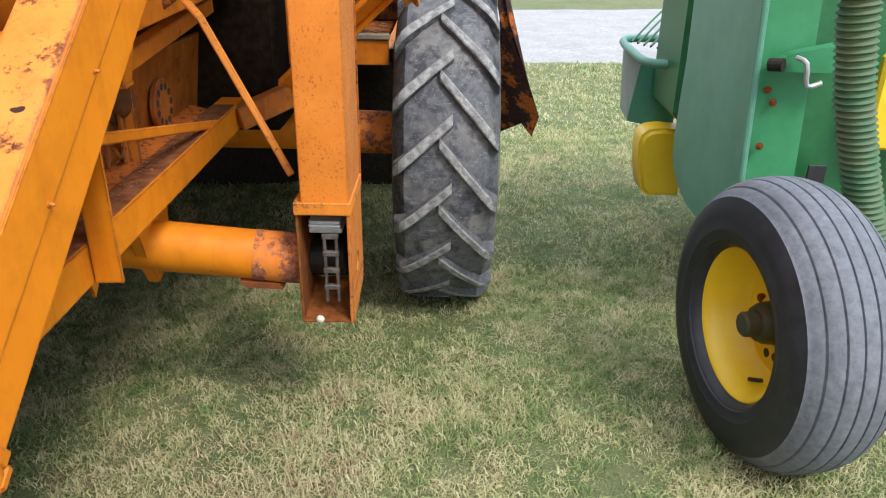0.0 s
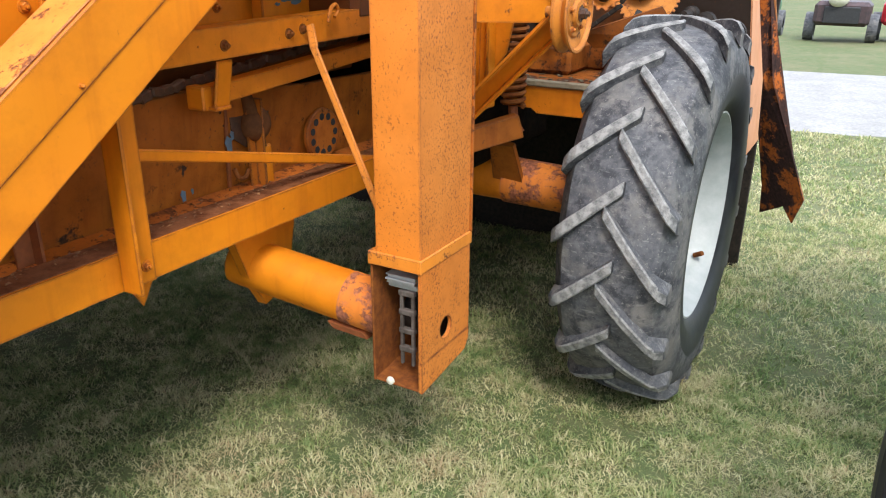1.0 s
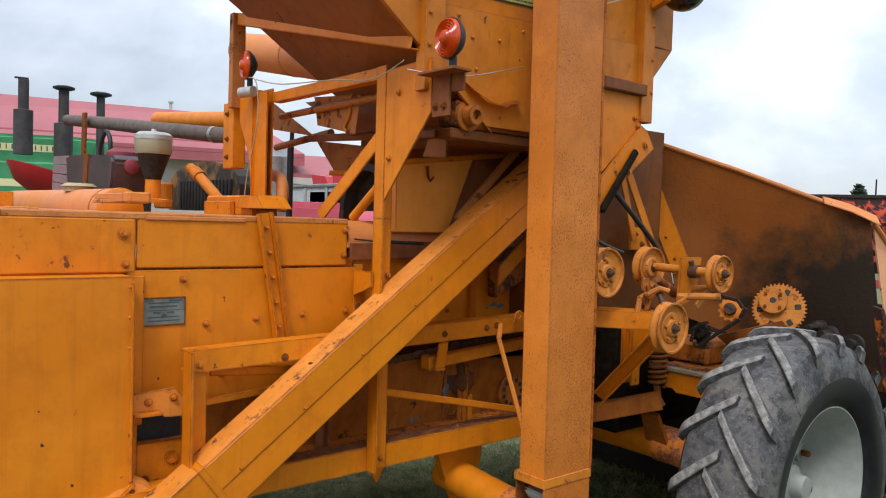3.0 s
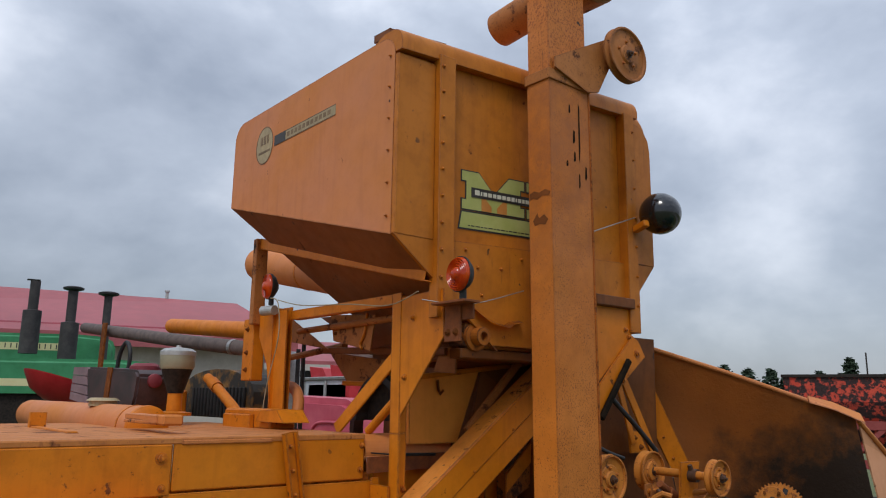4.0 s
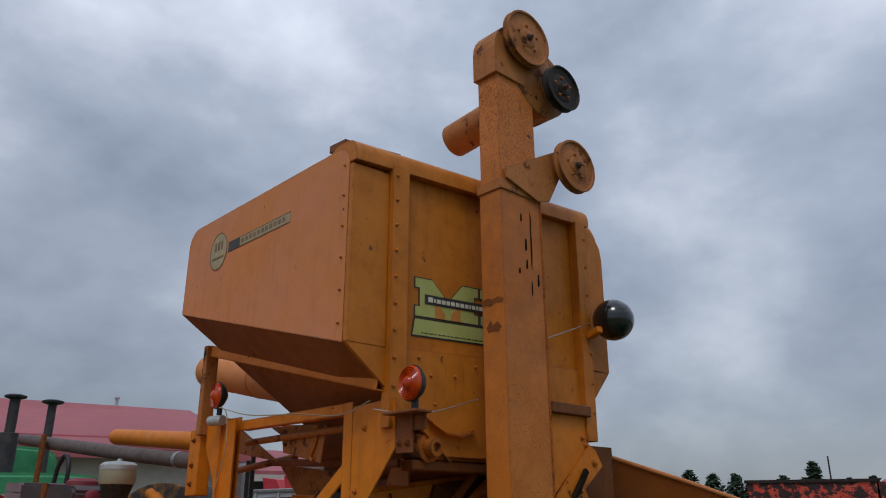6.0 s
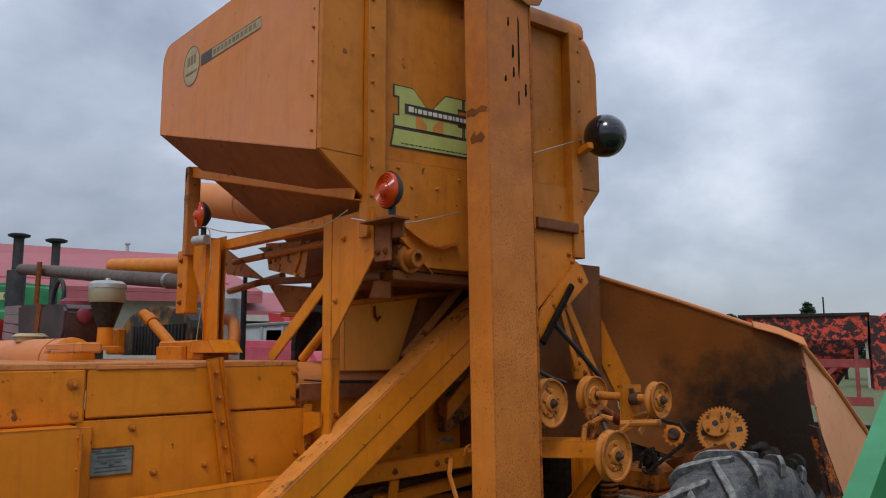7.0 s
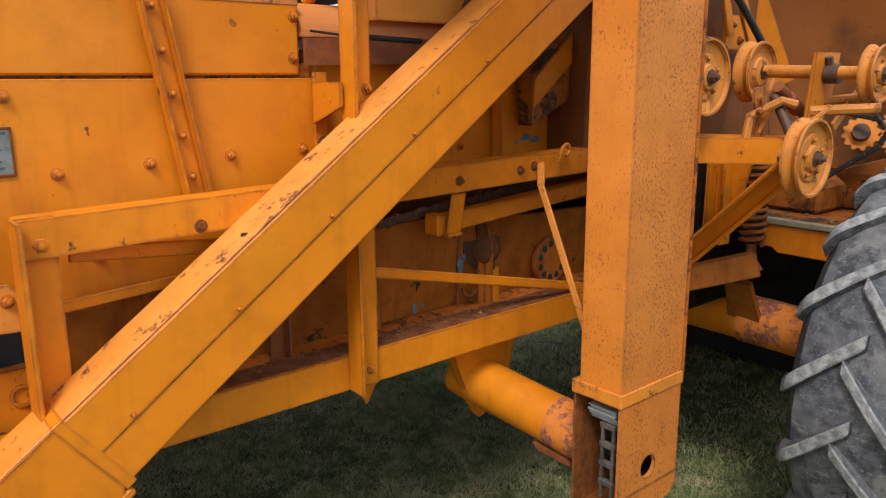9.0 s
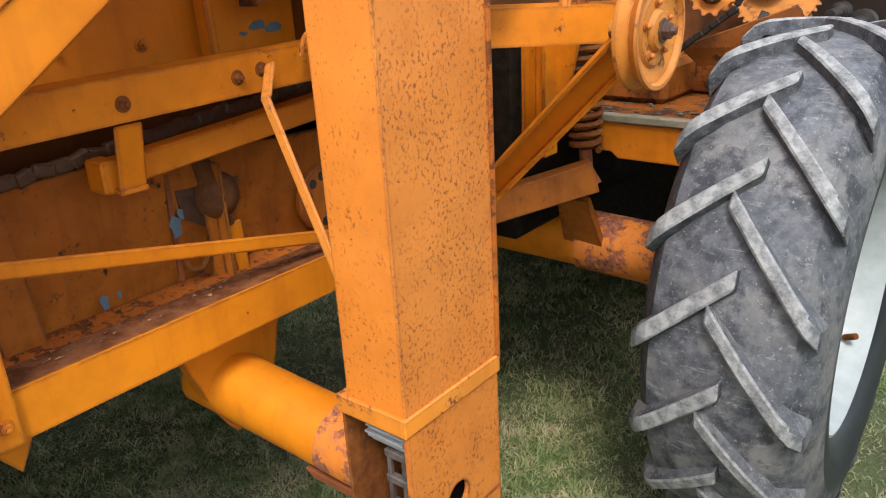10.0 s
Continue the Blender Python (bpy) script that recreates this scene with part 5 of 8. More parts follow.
    tube(b, (-2.085, 1.9206, 2.4037), (-2.070, 1.9200, 2.4007), 0.1025, seg=32)
    part("collar", b, paint_worn, a, "", True)
    # shaft housing below the hopper
    b = blank()
    box(b, -0.60, -0.50, 1.66, 2.40, 1.908, 2.0, 0.008)
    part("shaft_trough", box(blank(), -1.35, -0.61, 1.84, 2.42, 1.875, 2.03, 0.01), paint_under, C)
    hs = part("auger_housing", b, paint_oily, C)
    # dark bar painted as the shade of the gap below the housing
    b = blank()
    box(b, -0.57, -0.505, 1.64, 2.40, 1.870, 1.905, 0.004)
    part("under_beam", b, paint_dark, hs)
    b = slab(blank(), [(-0.737, 1.75, 1.926), (-0.653, 1.75, 1.918), (-0.652, 1.75, 1.82), (-0.785, 1.75, 1.829)], 0.006)
    part("gap_plate", b, paint_brown, hs)
    b = blank()
    turned(b, [(0, 0.0), (0, 0.052), (0.012, 0.052), (0.014, 0.034), (0.05, 0.032), (0.052, 0.016), (0.03, 0.016), (0.03, 0)], Matrix.Translation((-0.505, 1.706, 1.948)) @ FACING["x"], 20)
    part("shaft_boss", b, paint_grimy, hs)
    b = blank()
    bend = [(-0.476, 1.645, 2.065), (-0.452, 1.70, 2.020), (-0.445, 1.77, 1.992), (-0.447, 1.83, 1.985), (-0.452, 1.86, 2.000), (-0.458, 1.91, 2.012)]
    low, high = [b.verts.new(p) for p in bend], [b.verts.new((p[0] - 0.035, p[1] + 0.004, p[2] + 0.014)) for p in bend]
    for k in range(len(bend) - 1):
        b.faces.new((low[k], low[k + 1], high[k + 1], high[k]))
    bmesh.ops.solidify(b, geom=b.faces[:], thickness=0.004)
    part("bent_guard", b, paint_worn, hs)
    # boxes above the trunk
    b = blank()
    slab(b, [(-0.820, 1.655, 1.800), (-0.820, 2.02, 1.845), (-0.820, 1.90, 1.555), (-0.820, 1.660, 1.555)], 0.06, (-1, 0, 0))
    k = part("clean_grain_box", b, paint_lit, C)
    b = blank()
    bar(b, (-0.812, 1.64, 1.802), (-0.812, 2.30, 1.885), 0.024, 0.020)
    part("box_rim", b, paint_worn, k)
    b = blank()
    pipe(b, [(-0.812, 1.79, 1.80), (-0.806, 1.79, 1.76), (-0.806, 1.80, 1.745), (-0.806, 1.815, 1.76)], 0.005, 8)
    part("hook", b, rust, k)
    b = blank()
    slab(b, [(-0.82, 2.02, 1.845), (-0.82, 2.35, 1.88), (-0.70, 2.35, 1.62), (-0.80, 1.95, 1.62)], 0.01)
    part("box_cheek", b, paint_under, k)
    b = blank()
    bar(b, (-0.72, 1.862, 1.605), (-0.72, 2.195, 1.92), 0.022, 0.030)
    part("cheek_strut", b, paint_brown, k)
    b = blank()
    pts = []
    for j in range(9):
        a = math.pi / 2 * j / 8
        pts.append((-0.92 + 0.07 * math.cos(a), 1.482, 1.515 + 0.075 * math.sin(a)))
    pts += [(-1.0, 1.482, 1.59), (-1.0, 1.482, 1.515)]
    slab(b, pts, 0.42, (0, 1, 0))
    k = part("cylinder_cover", b, paint_faded, C)
    b = blank()
    slab(b, [(-0.846, 1.484, 1.512), (-0.846, 2.05, 1.522), (-0.846, 2.05, 1.465), (-0.846, 1.484, 1.455)], 0.01)
    part("rusty_strip", b, rust_red, k)
    b = blank()
    pipe(b, [(-0.84, 1.50, 1.527), (-0.835, 1.58, 1.520)], 0.003, 6)
    pipe(b, [(-0.835, 1.58, 1.520), (-0.835, 1.80, 1.513)], 0.006, 8)
    part("cable", b, black, k)
    # tall upright joining frame and stand
    b = blank()
    angle_iron(b, (-0.733, 1.541, 1.181), (-0.733, 1.540, 1.601), 0.070, 0.05, 0.007, (1, 0, 0), -1)
    k = part("tall_upright", b, paint, C)
    bolts(k, hex_bolt, "x", [(-0.729, 1.565, 1.406), (-0.729, 1.53, 1.25)])
    b = blank()
    box(b, -0.845, -0.835, 1.50, 1.535, 1.20, 1.44, 0.002)
    slab(b, [(-0.83, 1.50, 1.42), (-0.72, 1.50, 1.42), (-0.72, 1.50, 1.37), (-0.83, 1.50, 1.33)], 0.008)
    k = part("joint_plate", b, paint_worn, C)
    bolts(k, rusty_bolt, "x", [(-0.835, 1.518, 1.40), (-0.835, 1.518, 1.35), (-0.835, 1.518, 1.29)])


def warning_lamp(centre, tilt):
    m = Matrix.Translation(centre) @ FACING["-y"] @ Matrix.Rotation(tilt, 4, "Z")
    b = blank()
    turned(b, [(-0.035, 0), (-0.035, 0.02), (-0.02, 0.045), (0.0, 0.060), (0.008, 0.060), (0.008, 0)], m, 28)
    lamp = part("warning_lamp", b, black, C, "", True)
    b = blank()
    prof = [(0.008, 0.057), (0.016, 0.056)]
    for k in range(4):
        r = 0.052 - 0.008 * k
        prof += [(0.021 + 0.001 * k, r), (0.0165 + 0.001 * k, r - 0.004)]
    prof += [(0.030, 0.019), (0.034, 0.013), (0.036, 0.006), (0.036, 0)]
    turned(b, prof, m, 28)
    part("lens", b, amber_lens, lamp, "orange-red ribbed lens", True)
    b = blank()
    pipe(b, [Vector(centre) + Vector((0, 0.01, -0.05)), Vector(centre) + Vector((0, 0.01, -0.085))], 0.012)
    part("stem", b, black, lamp)
    return lamp


def elevator_head():
    wheel_disc("belt_pulley", (-0.235, 2.330, 3.150), 0.124, 0.034, paint_brown, trunk, "rusty orange flat-faced belt pulley")
    wheel_disc("belt_pulley", (-0.225, 2.260, 3.517), 0.110, 0.034, dark_iron, trunk, "black spoked pulley")
    wheel_disc("belt_pulley", (-0.255, 2.075, 3.710), 0.135, 0.030, paint_brown, trunk)
    b = blank()
    tube(b, (-0.905, 2.262, 3.519), (-0.41, 2.262, 3.56), 0.086, seg=28)
    part("head_tube", b, paint_brown, trunk, "", True)
    b = blank()
    turned(b, [(-0.425, 0), (-0.425, 0.165), (-0.42, 0.172), (-0.30, 0.172), (-0.295, 0.165), (-0.285, 0.05), (-0.285, 0)], Matrix.Translation((0, 2.215, 3.565)), 36)
    part("discharge_drum", b, paint_brown, trunk, "round sheet-metal discharge drum", True)
    b = blank()
    tube(b, (-0.32, 2.330, 3.15), (-0.23, 2.330, 3.15), 0.012, seg=10)
    tube(b, (-0.32, 2.075, 3.71), (-0.25, 2.075, 3.71), 0.012, seg=10)
    tube(b, (-0.32, 2.26, 3.517), (-0.22, 2.26, 3.517), 0.012, seg=10)
    part("stub_shaft", b, rust, trunk)


tank = grain_tank()
tank_stand()
lamp_a = warning_lamp((-0.312, 1.468, 2.128), -0.05)
b = blank()
box(b, -0.445, -0.275, 1.45, 1.52, 2.036, 2.044, 0.001)
box(b, -0.445, -0.30, 1.512, 1.520, 1.985, 2.036, 0.001)
box(b, -0.435, -0.355, 1.503, 1.512, 1.915, 2.036, 0.001)
br = part("lamp_bracket", b, rust_red, lamp_a)
bolts(br, rusty_bolt, "-y", [(-0.415, 1.503, 1.945), (-0.375, 1.503, 1.945)])
lamp_b = warning_lamp((-1.600, 1.44, 2.220), -0.15)
b = blank()
tube(b, (-1.64, 1.43, 2.11), (-1.56, 1.45, 2.11), 0.022, seg=14)
part("junction_can", b, galvanised, lamp_b)
elevator_head()


def lean_trunk():
    """The elevator leans back a touch towards its head."""
    for ob in [trunk] + trunk.children_recursive:
        if ob.data.users > 1:
            w = ob.matrix_basis.translation
            ob.matrix_basis = Matrix.Translation((0, -0.0115 * (w.z - 0.75), -0.05 * max(0.0, w.z - 2.95))) @ ob.matrix_basis
            continue
        for v in ob.data.vertices:
            v.co.y -= 0.0115 * (v.co.z - 0.75)
            v.co.z -= 0.05 * max(0.0, v.co.z - 2.95)


lean_trunk()


def drive_wheel():
    cx, cy, cz, R = -0.066, 3.148, 0.566, 0.640
    m = Matrix.Translation((cx, cy, cz))
    half = 0.166
    b = blank()
    carc = R - 0.026
    prof = [(half - 0.035, 0.338), (half - 0.012, 0.352), (half + 0.010, 0.40), (half + 0.018, 0.47), (half + 0.006, 0.545), (half - 0.030, carc - 0.018), (half * 0.5, carc - 0.004), (0, carc)]
    prof = prof + [(-x, r) for x, r in reversed(prof[:-1])]
    prof.append(prof[0])
    turned(b, prof, m, 72)
    w = part("drive_wheel", b, [rubber, rubber_black], C, "dusty cleated tractor tyre", True)
    for p in w.data.polygons:
        r = math.hypot(p.center.y + C["root"][1] - cy, p.center.z + C["root"][2] - cz)
        p.material_index = 1 if r < 0.50 else 0
    # tread bars: one bar mesh for each side, shared all round
    count = 18
    for side, first, sweep in ((1, 145.6, 21.0), (-1, 159.0, 15.8)):
        b = blank()
        steps = 9
        rings = []
        for k in range(steps + 1):
            u = k / steps
            x = side * (-0.022 + (half + 0.030) * u)
            ang = radians(sweep) * u
            drop = 0.010 * max(0, u - 0.15) ** 2 + (0.030 * max(0, u - 0.86) / 0.14)
            top_r = R - 0.002 - drop
            low_r = carc - 0.012 - 0.05 * max(0, u - 0.78) / 0.22
            hw = 0.0195 + 0.003 * u
            ring = []
            for da, r in ((-hw * 1.3, low_r), (-hw, top_r), (hw, top_r), (hw * 1.3, low_r)):
                a = ang + da / R
                ring.append(b.verts.new((x, r * math.cos(a), r * math.sin(a))))
            rings.append(ring)
        for p, q in zip(rings, rings[1:]):
            for j in range(3):
                b.faces.new((p[j], q[j], q[j + 1], p[j + 1]))
        b.faces.new(rings[0])
        b.faces.new(list(reversed(rings[-1])))
        bmesh.ops.recalc_face_normals(b, faces=b.faces[:])
        bmesh.ops.bevel(b, geom=[e for e in b.edges if e.calc_face_angle(0) > 0.6], offset=0.004, segments=1, affect="EDGES")
        me = bpy.data.meshes.new("tread_bar")
        b.to_mesh(me)
        b.free()
        me.materials.append(rubber_worn)
        me.materials.append(rubber)
        for p in me.polygons:
            r = math.hypot(p.center.y, p.center.z)
            out = (p.normal.y * p.center.y + p.normal.z * p.center.z) / r
            p.material_index = 0 if abs(out) > 0.5 and r > R - 0.045 else 1
        for k in range(count):
            ob = new("tread_bar", me)
            ob.parent = w
            turn = 2 * math.pi * k / count + radians(first)
            ob.matrix_basis = Matrix.Translation(Vector((cx, cy, cz)) - Vector(C["root"])) @ Matrix.Rotation(turn, 4, "X")
    b = blank()
    prof = [(half - 0.030, 0.362), (half - 0.016, 0.360), (half - 0.014, 0.344), (half - 0.040, 0.333), (half - 0.065, 0.322), (half - 0.11, 0.314), (half - 0.19, 0.306), (half - 0.225, 0.29), (half - 0.24, 0.245), (half - 0.24, 0.10), (half - 0.21, 0.09), (half - 0.21, 0)]
    turned(b, prof, m, 64)
    part("rim", b, white_rim, w, "chalky white dished rim", True)
    b = blank()
    turned(b, [(half - 0.22, 0.085), (half - 0.15, 0.08), (half - 0.14, 0.05), (half - 0.09, 0.045), (half - 0.085, 0)], m, 24)
    part("hub", b, white_rim, w, "", True)
    for k in range(6):
        a = math.pi / 3 * k - 0.32
        q = m @ Matrix.Translation((half - 0.215, 0.165 * math.cos(a), 0.165 * math.sin(a))) @ Matrix.Rotation(a, 4, "X")
        b = blank()
        box(b, -0.02, 0.045, -0.040, 0.030, -0.030, 0.030, 0.006, q)
        box(b, -0.02, 0.020, 0.028, 0.075, -0.024, 0.024, 0.005, q)
        cl = part("wheel_clamp", b, galvanised, w, "cast grey wheel clamp")
        b = blank()
        tube(b, q @ Vector((0.045, -0.005, 0)), q @ Vector((0.075, -0.005, 0)), 0.014, seg=6)
        part("clamp_nut", b, rust, cl)
    b = blank()
    p0 = Vector((cx + half - 0.075, cy + 0.215, cz - 0.225))
    pipe(b, [p0, p0 + Vector((0.03, -0.02, 0.02))], 0.009)
    part("valve", b, rust, w)


axle_rust = painted("flaking axle paint", (0.62, 0.17, 0.02), (0.68, 0.22, 0.03), 0.475, 0.56, 16.0, 0.4, 0.6, (0.26, 0.088, 0.045))


def axles():
    b = blank()
    tube(b, (-0.90, 1.990, 0.606), (-0.56, 2.022, 0.562), 0.066, seg=32)
    a = part("rear_axle_tube", b, paint, C, "", True)
    b = blank()
    tube(b, (-0.565, 2.0215, 0.5626), (-0.436, 2.034, 0.546), 0.0675, seg=32)
    part("axle_socket", b, axle_rust, a, "axle end with paint flaked to red rust", True)
    b = slab(blank(), [(-0.60, 1.970, 0.507), (-0.50, 1.980, 0.495), (-0.49, 1.985, 0.477), (-0.585, 1.975, 0.488)], 0.09, (0, 1, 0))
    part("axle_clip", b, rust_red, a)
    b = blank()
    slab(b, [(-0.845, 1.875, 0.735), (-0.845, 2.125, 0.735), (-0.845, 2.10, 0.62), (-0.845, 2.06, 0.52), (-0.845, 1.985, 0.495), (-0.845, 1.935, 0.58)], 0.03)
    k = part("axle_bracket", b, paint, a)
    bolts(k, rivet_head, "x", [(-0.843, 1.93, 0.70), (-0.843, 2.06, 0.70), (-0.843, 1.985, 0.53)], "rivet")
    b = blank()
    tube(b, (-1.9, 2.93, 0.66), (-0.56, 2.984, 0.636), 0.074, seg=32)
    a = part("front_axle_tube", b, paint_worn, C, "", True)
    b = blank()
    tube(b, (-0.575, 2.983, 0.637), (-0.24, 3.008, 0.620), 0.081, seg=32)
    part("axle_sleeve", b, axle_rust, a, "axle sleeve with flaking orange over rust", True)
    b = blank()
    box(b, -0.29, -0.2, 2.96, 3.19, 0.44, 0.66, 0.02)
    part("final_drive", b, dark_iron, a)


drive_wheel()
axles()


pink_sheet = painted("pink-faded orange sheet", (0.62, 0.27, 0.12), (0.66, 0.31, 0.16), 0.68, 0.72, 6.0, 0.2, 0.55, streak=0.15)


def header_shield():
    S, E = Vector((-0.735, 3.06, 2.00)), Vector((-0.15, 3.545, 1.738))
    F = Vector((-0.02, 3.70, 1.672))
    # long sheet, its lower part dropping behind the wheel
    top_line = [S, S.lerp(E, 0.35), S.lerp(E, 0.7), E, F]
    low_line = [Vector(p) for p in ((-0.635, 3.17, 1.20), (-0.50, 3.40, 1.11), (-0.38, 3.52, 1.02), (-0.16, 3.66, 0.94), (0.075, 3.72, 0.90))]
    b = blank()
    grid = []
    for j in range(13):
        u = j / 12 * 4
        k, f = min(3, int(u)), u - min(3, int(u))
        a, z = top_line[k].lerp(top_line[k + 1], f), low_line[k].lerp(low_line[k + 1], f)
        grid.append([b.verts.new(a.lerp(z, q / 6) + Vector((-0.02, 0.035, 0)) * math.sin(math.pi * q / 6) * (1 - (j / 12) ** 2)) for q in range(7)])
    for a, z in zip(grid, grid[1:]):
        for q in range(6):
            b.faces.new((a[q], a[q + 1], z[q + 1], z[q]))
    bmesh.ops.solidify(b, geom=b.faces[:], thickness=0.006)
    s = part("header_shield", b, paint_greased, C, "large sloping header back sheet, dark with grease and shade on its inner face", True)
    # sheet added to shut out sky, its dark colour standing for shade
    b = slab(blank(), [S + Vector((-0.03, 0.01, -0.01)), (-0.74, 2.95, 2.0), (-0.74, 2.95, 1.25), (-0.64, 3.18, 1.20)], 0.006)
    part("side_closure", b, paint_dark, s)
    b = blank()
    pipe(b, [S, S.lerp(E, 0.5) + Vector((0, 0, 0.006)), E], 0.011, 10)
    part("edge_roll", b, paint_faded, s)
    b = blank()
    run = (F - E).normalized()
    out = Vector((0.62, -0.70, -0.36)).normalized()
    spine = [E - run * 0.015, E.lerp(F, 0.5) + Vector((0, 0, 0.010)), F + run * 0.03]
    rings = [[b.verts.new(p + Vector((0, 0, 0.024)) * c + out * (0.052 * (1 - c) * f)) for c in (1.0, 0.8, 0.45, 0.0)] + [b.verts.new(p - out * 0.020)] for p, f in zip(spine, (0.55, 0.95, 1.15))]
    for p, q in zip(rings, rings[1:]):
        for j in range(4):
            b.faces.new((p[j], q[j], q[j + 1], p[j + 1]))
        b.faces.new((p[4], q[4], q[0], p[0]))
    b.faces.new(rings[0])
    b.faces.new(list(reversed(rings[-1])))
    part("edge_cap", b, paint_faded, s, "bent sheet cap over the shield edge")
    # end wall of the header running forward, its top edge rolled
    top = [(-0.01, 3.71, 1.655), (0.02, 3.95, 1.48), (0.035, 4.20, 1.29), (0.045, 4.40, 1.13), (0.06, 4.62, 0.90)]
    b = slab(blank(), top + [(0.085, 4.62, 0.62), (0.085, 3.76, 0.62), (0.07, 3.76, 0.95), (0.03, 3.76, 1.30), (-0.01, 3.75, 1.55)], 0.006, (-1, 0, 0))
    part("end_sheet", b, pink_sheet, s, "sun-faded pinkish end sheet")
    b = blank()
    pipe(b, top, 0.013, 10, 4)
    part("end_edge", b, paint_faded, s)
    b = slab(blank(), [(0.085, 3.50, 1.30), (0.125, 3.49, 1.29), (0.185, 3.455, 0.98), (0.285, 3.51, 0.72), (0.346, 3.535, 0.556), (0.319, 3.55, 0.461), (0.275, 3.61, 0.505), (0.189, 3.70, 0.44), (0.185, 3.66, 0.56), (0.155, 3.55, 0.78), (0.15, 3.48, 0.98)], 0.03, (0, 1, 0))
    part("divider_tip", b, painted("rusty divider", (0.46, 0.11, 0.01), (0.40, 0.10, 0.012), 0.445, 0.52, 7.0, 0.6, 0.7, (0.035, 0.014, 0.010)), s, "rusted divider flap with a patch of orange paint")
    # stiffener straps on the sheet
    b = blank()
    m, n = axes((-0.762, 2.965, 1.955), (-0.632, 3.190, 1.40), (0.6, -0.8, 0))
    box(b, -0.045, 0.045, 0, n, -0.004, 0.005, 0.001, m)
    k = part("stiffener", b, paint_worn, s)
    bolts(k, rivet_head, "-y", [m @ Vector((0.012, n * u, 0.006)) for u in (0.14, 0.34, 0.52, 0.70, 0.88)], "rivet")
    # wall and floor added behind the wheel to block light, inner faces shade-dark
    b = blank()
    box(b, -2.6, 0.04, 4.56, 4.60, -0.22, 1.22, 0.004)
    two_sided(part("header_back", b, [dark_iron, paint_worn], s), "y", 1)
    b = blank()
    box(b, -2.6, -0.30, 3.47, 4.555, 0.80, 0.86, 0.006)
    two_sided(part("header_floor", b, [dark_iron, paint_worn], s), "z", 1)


def pulley_cluster():
    base = part("drive_bench", channel(blank(), (-0.60, 2.28, 1.280), (-0.30, 2.62, 1.270), 0.13, 0.062, 0.008, (0, 0, -1)), paint_worn, C)
    wheel_disc("belt_pulley", (-0.165, 2.40, 1.246), 0.092, 0.040, paint_pulley, base)
    wheel_disc("belt_pulley", (-0.138, 2.669, 1.435), 0.071, 0.036, paint_pulley, base)
    wheel_disc("belt_pulley", (-0.441, 2.653, 1.441), 0.082, 0.045, paint_pulley, base, "double belt pulley", hub=0.45)
    wheel_disc("belt_pulley", (-0.394, 2.315, 1.428), 0.093, 0.04, paint_pulley, base)
    for p, q, r in (((-0.43, 2.657, 1.444), (-0.13, 2.671, 1.436), 0.017), ((-0.23, 2.40, 1.246), (-0.16, 2.40, 1.246), 0.014), ((-0.50, 2.325, 1.428), (-0.38, 2.325, 1.428), 0.014)):
        part("cross_shaft", tube(blank(), p, q, r, seg=14), paint_pulley, base, "", True)
    b = blank()
    slab(b, [(-0.265, 2.60, 1.49), (-0.265, 2.735, 1.49), (-0.275, 2.72, 1.33), (-0.275, 2.60, 1.30)], 0.010)
    k = part("bearing_plate", b, paint_worn, base)
    b = blank()
    tube(b, (-0.270, 2.666, 1.437), (-0.225, 2.669, 1.437), 0.026, seg=16)
    tube(b, (-0.248, 2.667, 1.437), (-0.248, 2.650, 1.478), 0.010, seg=6)
    part("bearing", b, dark_rust, k, "greasy dark shaft bearing", True)
    b = blank()
    bar(b, (-0.42, 2.36, 1.52), (-0.385, 2.325, 1.335), 0.022, 0.012)
    bar(b, (-0.20, 2.58, 1.36), (-0.26, 2.52, 1.285), 0.024, 0.012)
    bar(b, (-0.34, 2.56, 1.36), (-0.36, 2.53, 1.285), 0.024, 0.012)
    pipe(b, [(-0.36, 2.47, 1.24), (-0.36, 2.49, 1.33), (-0.30, 2.53, 1.37), (-0.27, 2.55, 1.36)], 0.012, 8)
    pipe(b, [(-0.24, 2.56, 1.345), (-0.10, 2.62, 1.355)], 0.013, 8)
    part("idler_arm", b, paint_pulley, base)
    b = blank()
    pipe(b, [(-0.33, 2.55, 1.38), (-0.27, 2.53, 1.29)], 0.013, 12)
    part("tension_rod", b, dark_rust, base, "", True)
    # upright link with an eye bolt, damper and fork on the bench
    b = slab(blank(), [(-0.36, 2.495, 1.40), (-0.36, 2.535, 1.405), (-0.36, 2.548, 1.37), (-0.36, 2.555, 1.225), (-0.36, 2.52, 1.225), (-0.36, 2.522, 1.33), (-0.36, 2.495, 1.365)], 0.007)
    up_link = part("upright_link", b, paint_brown, base)
    bolts(up_link, big_bolt, "x", [(-0.36, 2.518, 1.375)])
    b = blank()
    pipe(b, [(-0.345, 2.518, 1.375), (-0.335, 2.508, 1.36), (-0.335, 2.495, 1.34), (-0.338, 2.485, 1.345)], 0.006, 8, 4)
    part("eye_hook", b, rust, up_link)
    b = blank()
    tube(b, (-0.32, 2.545, 1.405), (-0.32, 2.60, 1.375), 0.015, seg=14)
    tube(b, (-0.32, 2.60, 1.375), (-0.32, 2.66, 1.345), 0.020, seg=14)
    tube(b, (-0.32, 2.66, 1.345), (-0.32, 2.70, 1.325), 0.010, seg=10)
    part("damper", b, rust_red, base, "rusty damper rod", True)
    b = blank()
    bar(b, (-0.225, 2.66, 1.30), (-0.215, 2.76, 1.385), 0.030, 0.007, (1, 0, 0))
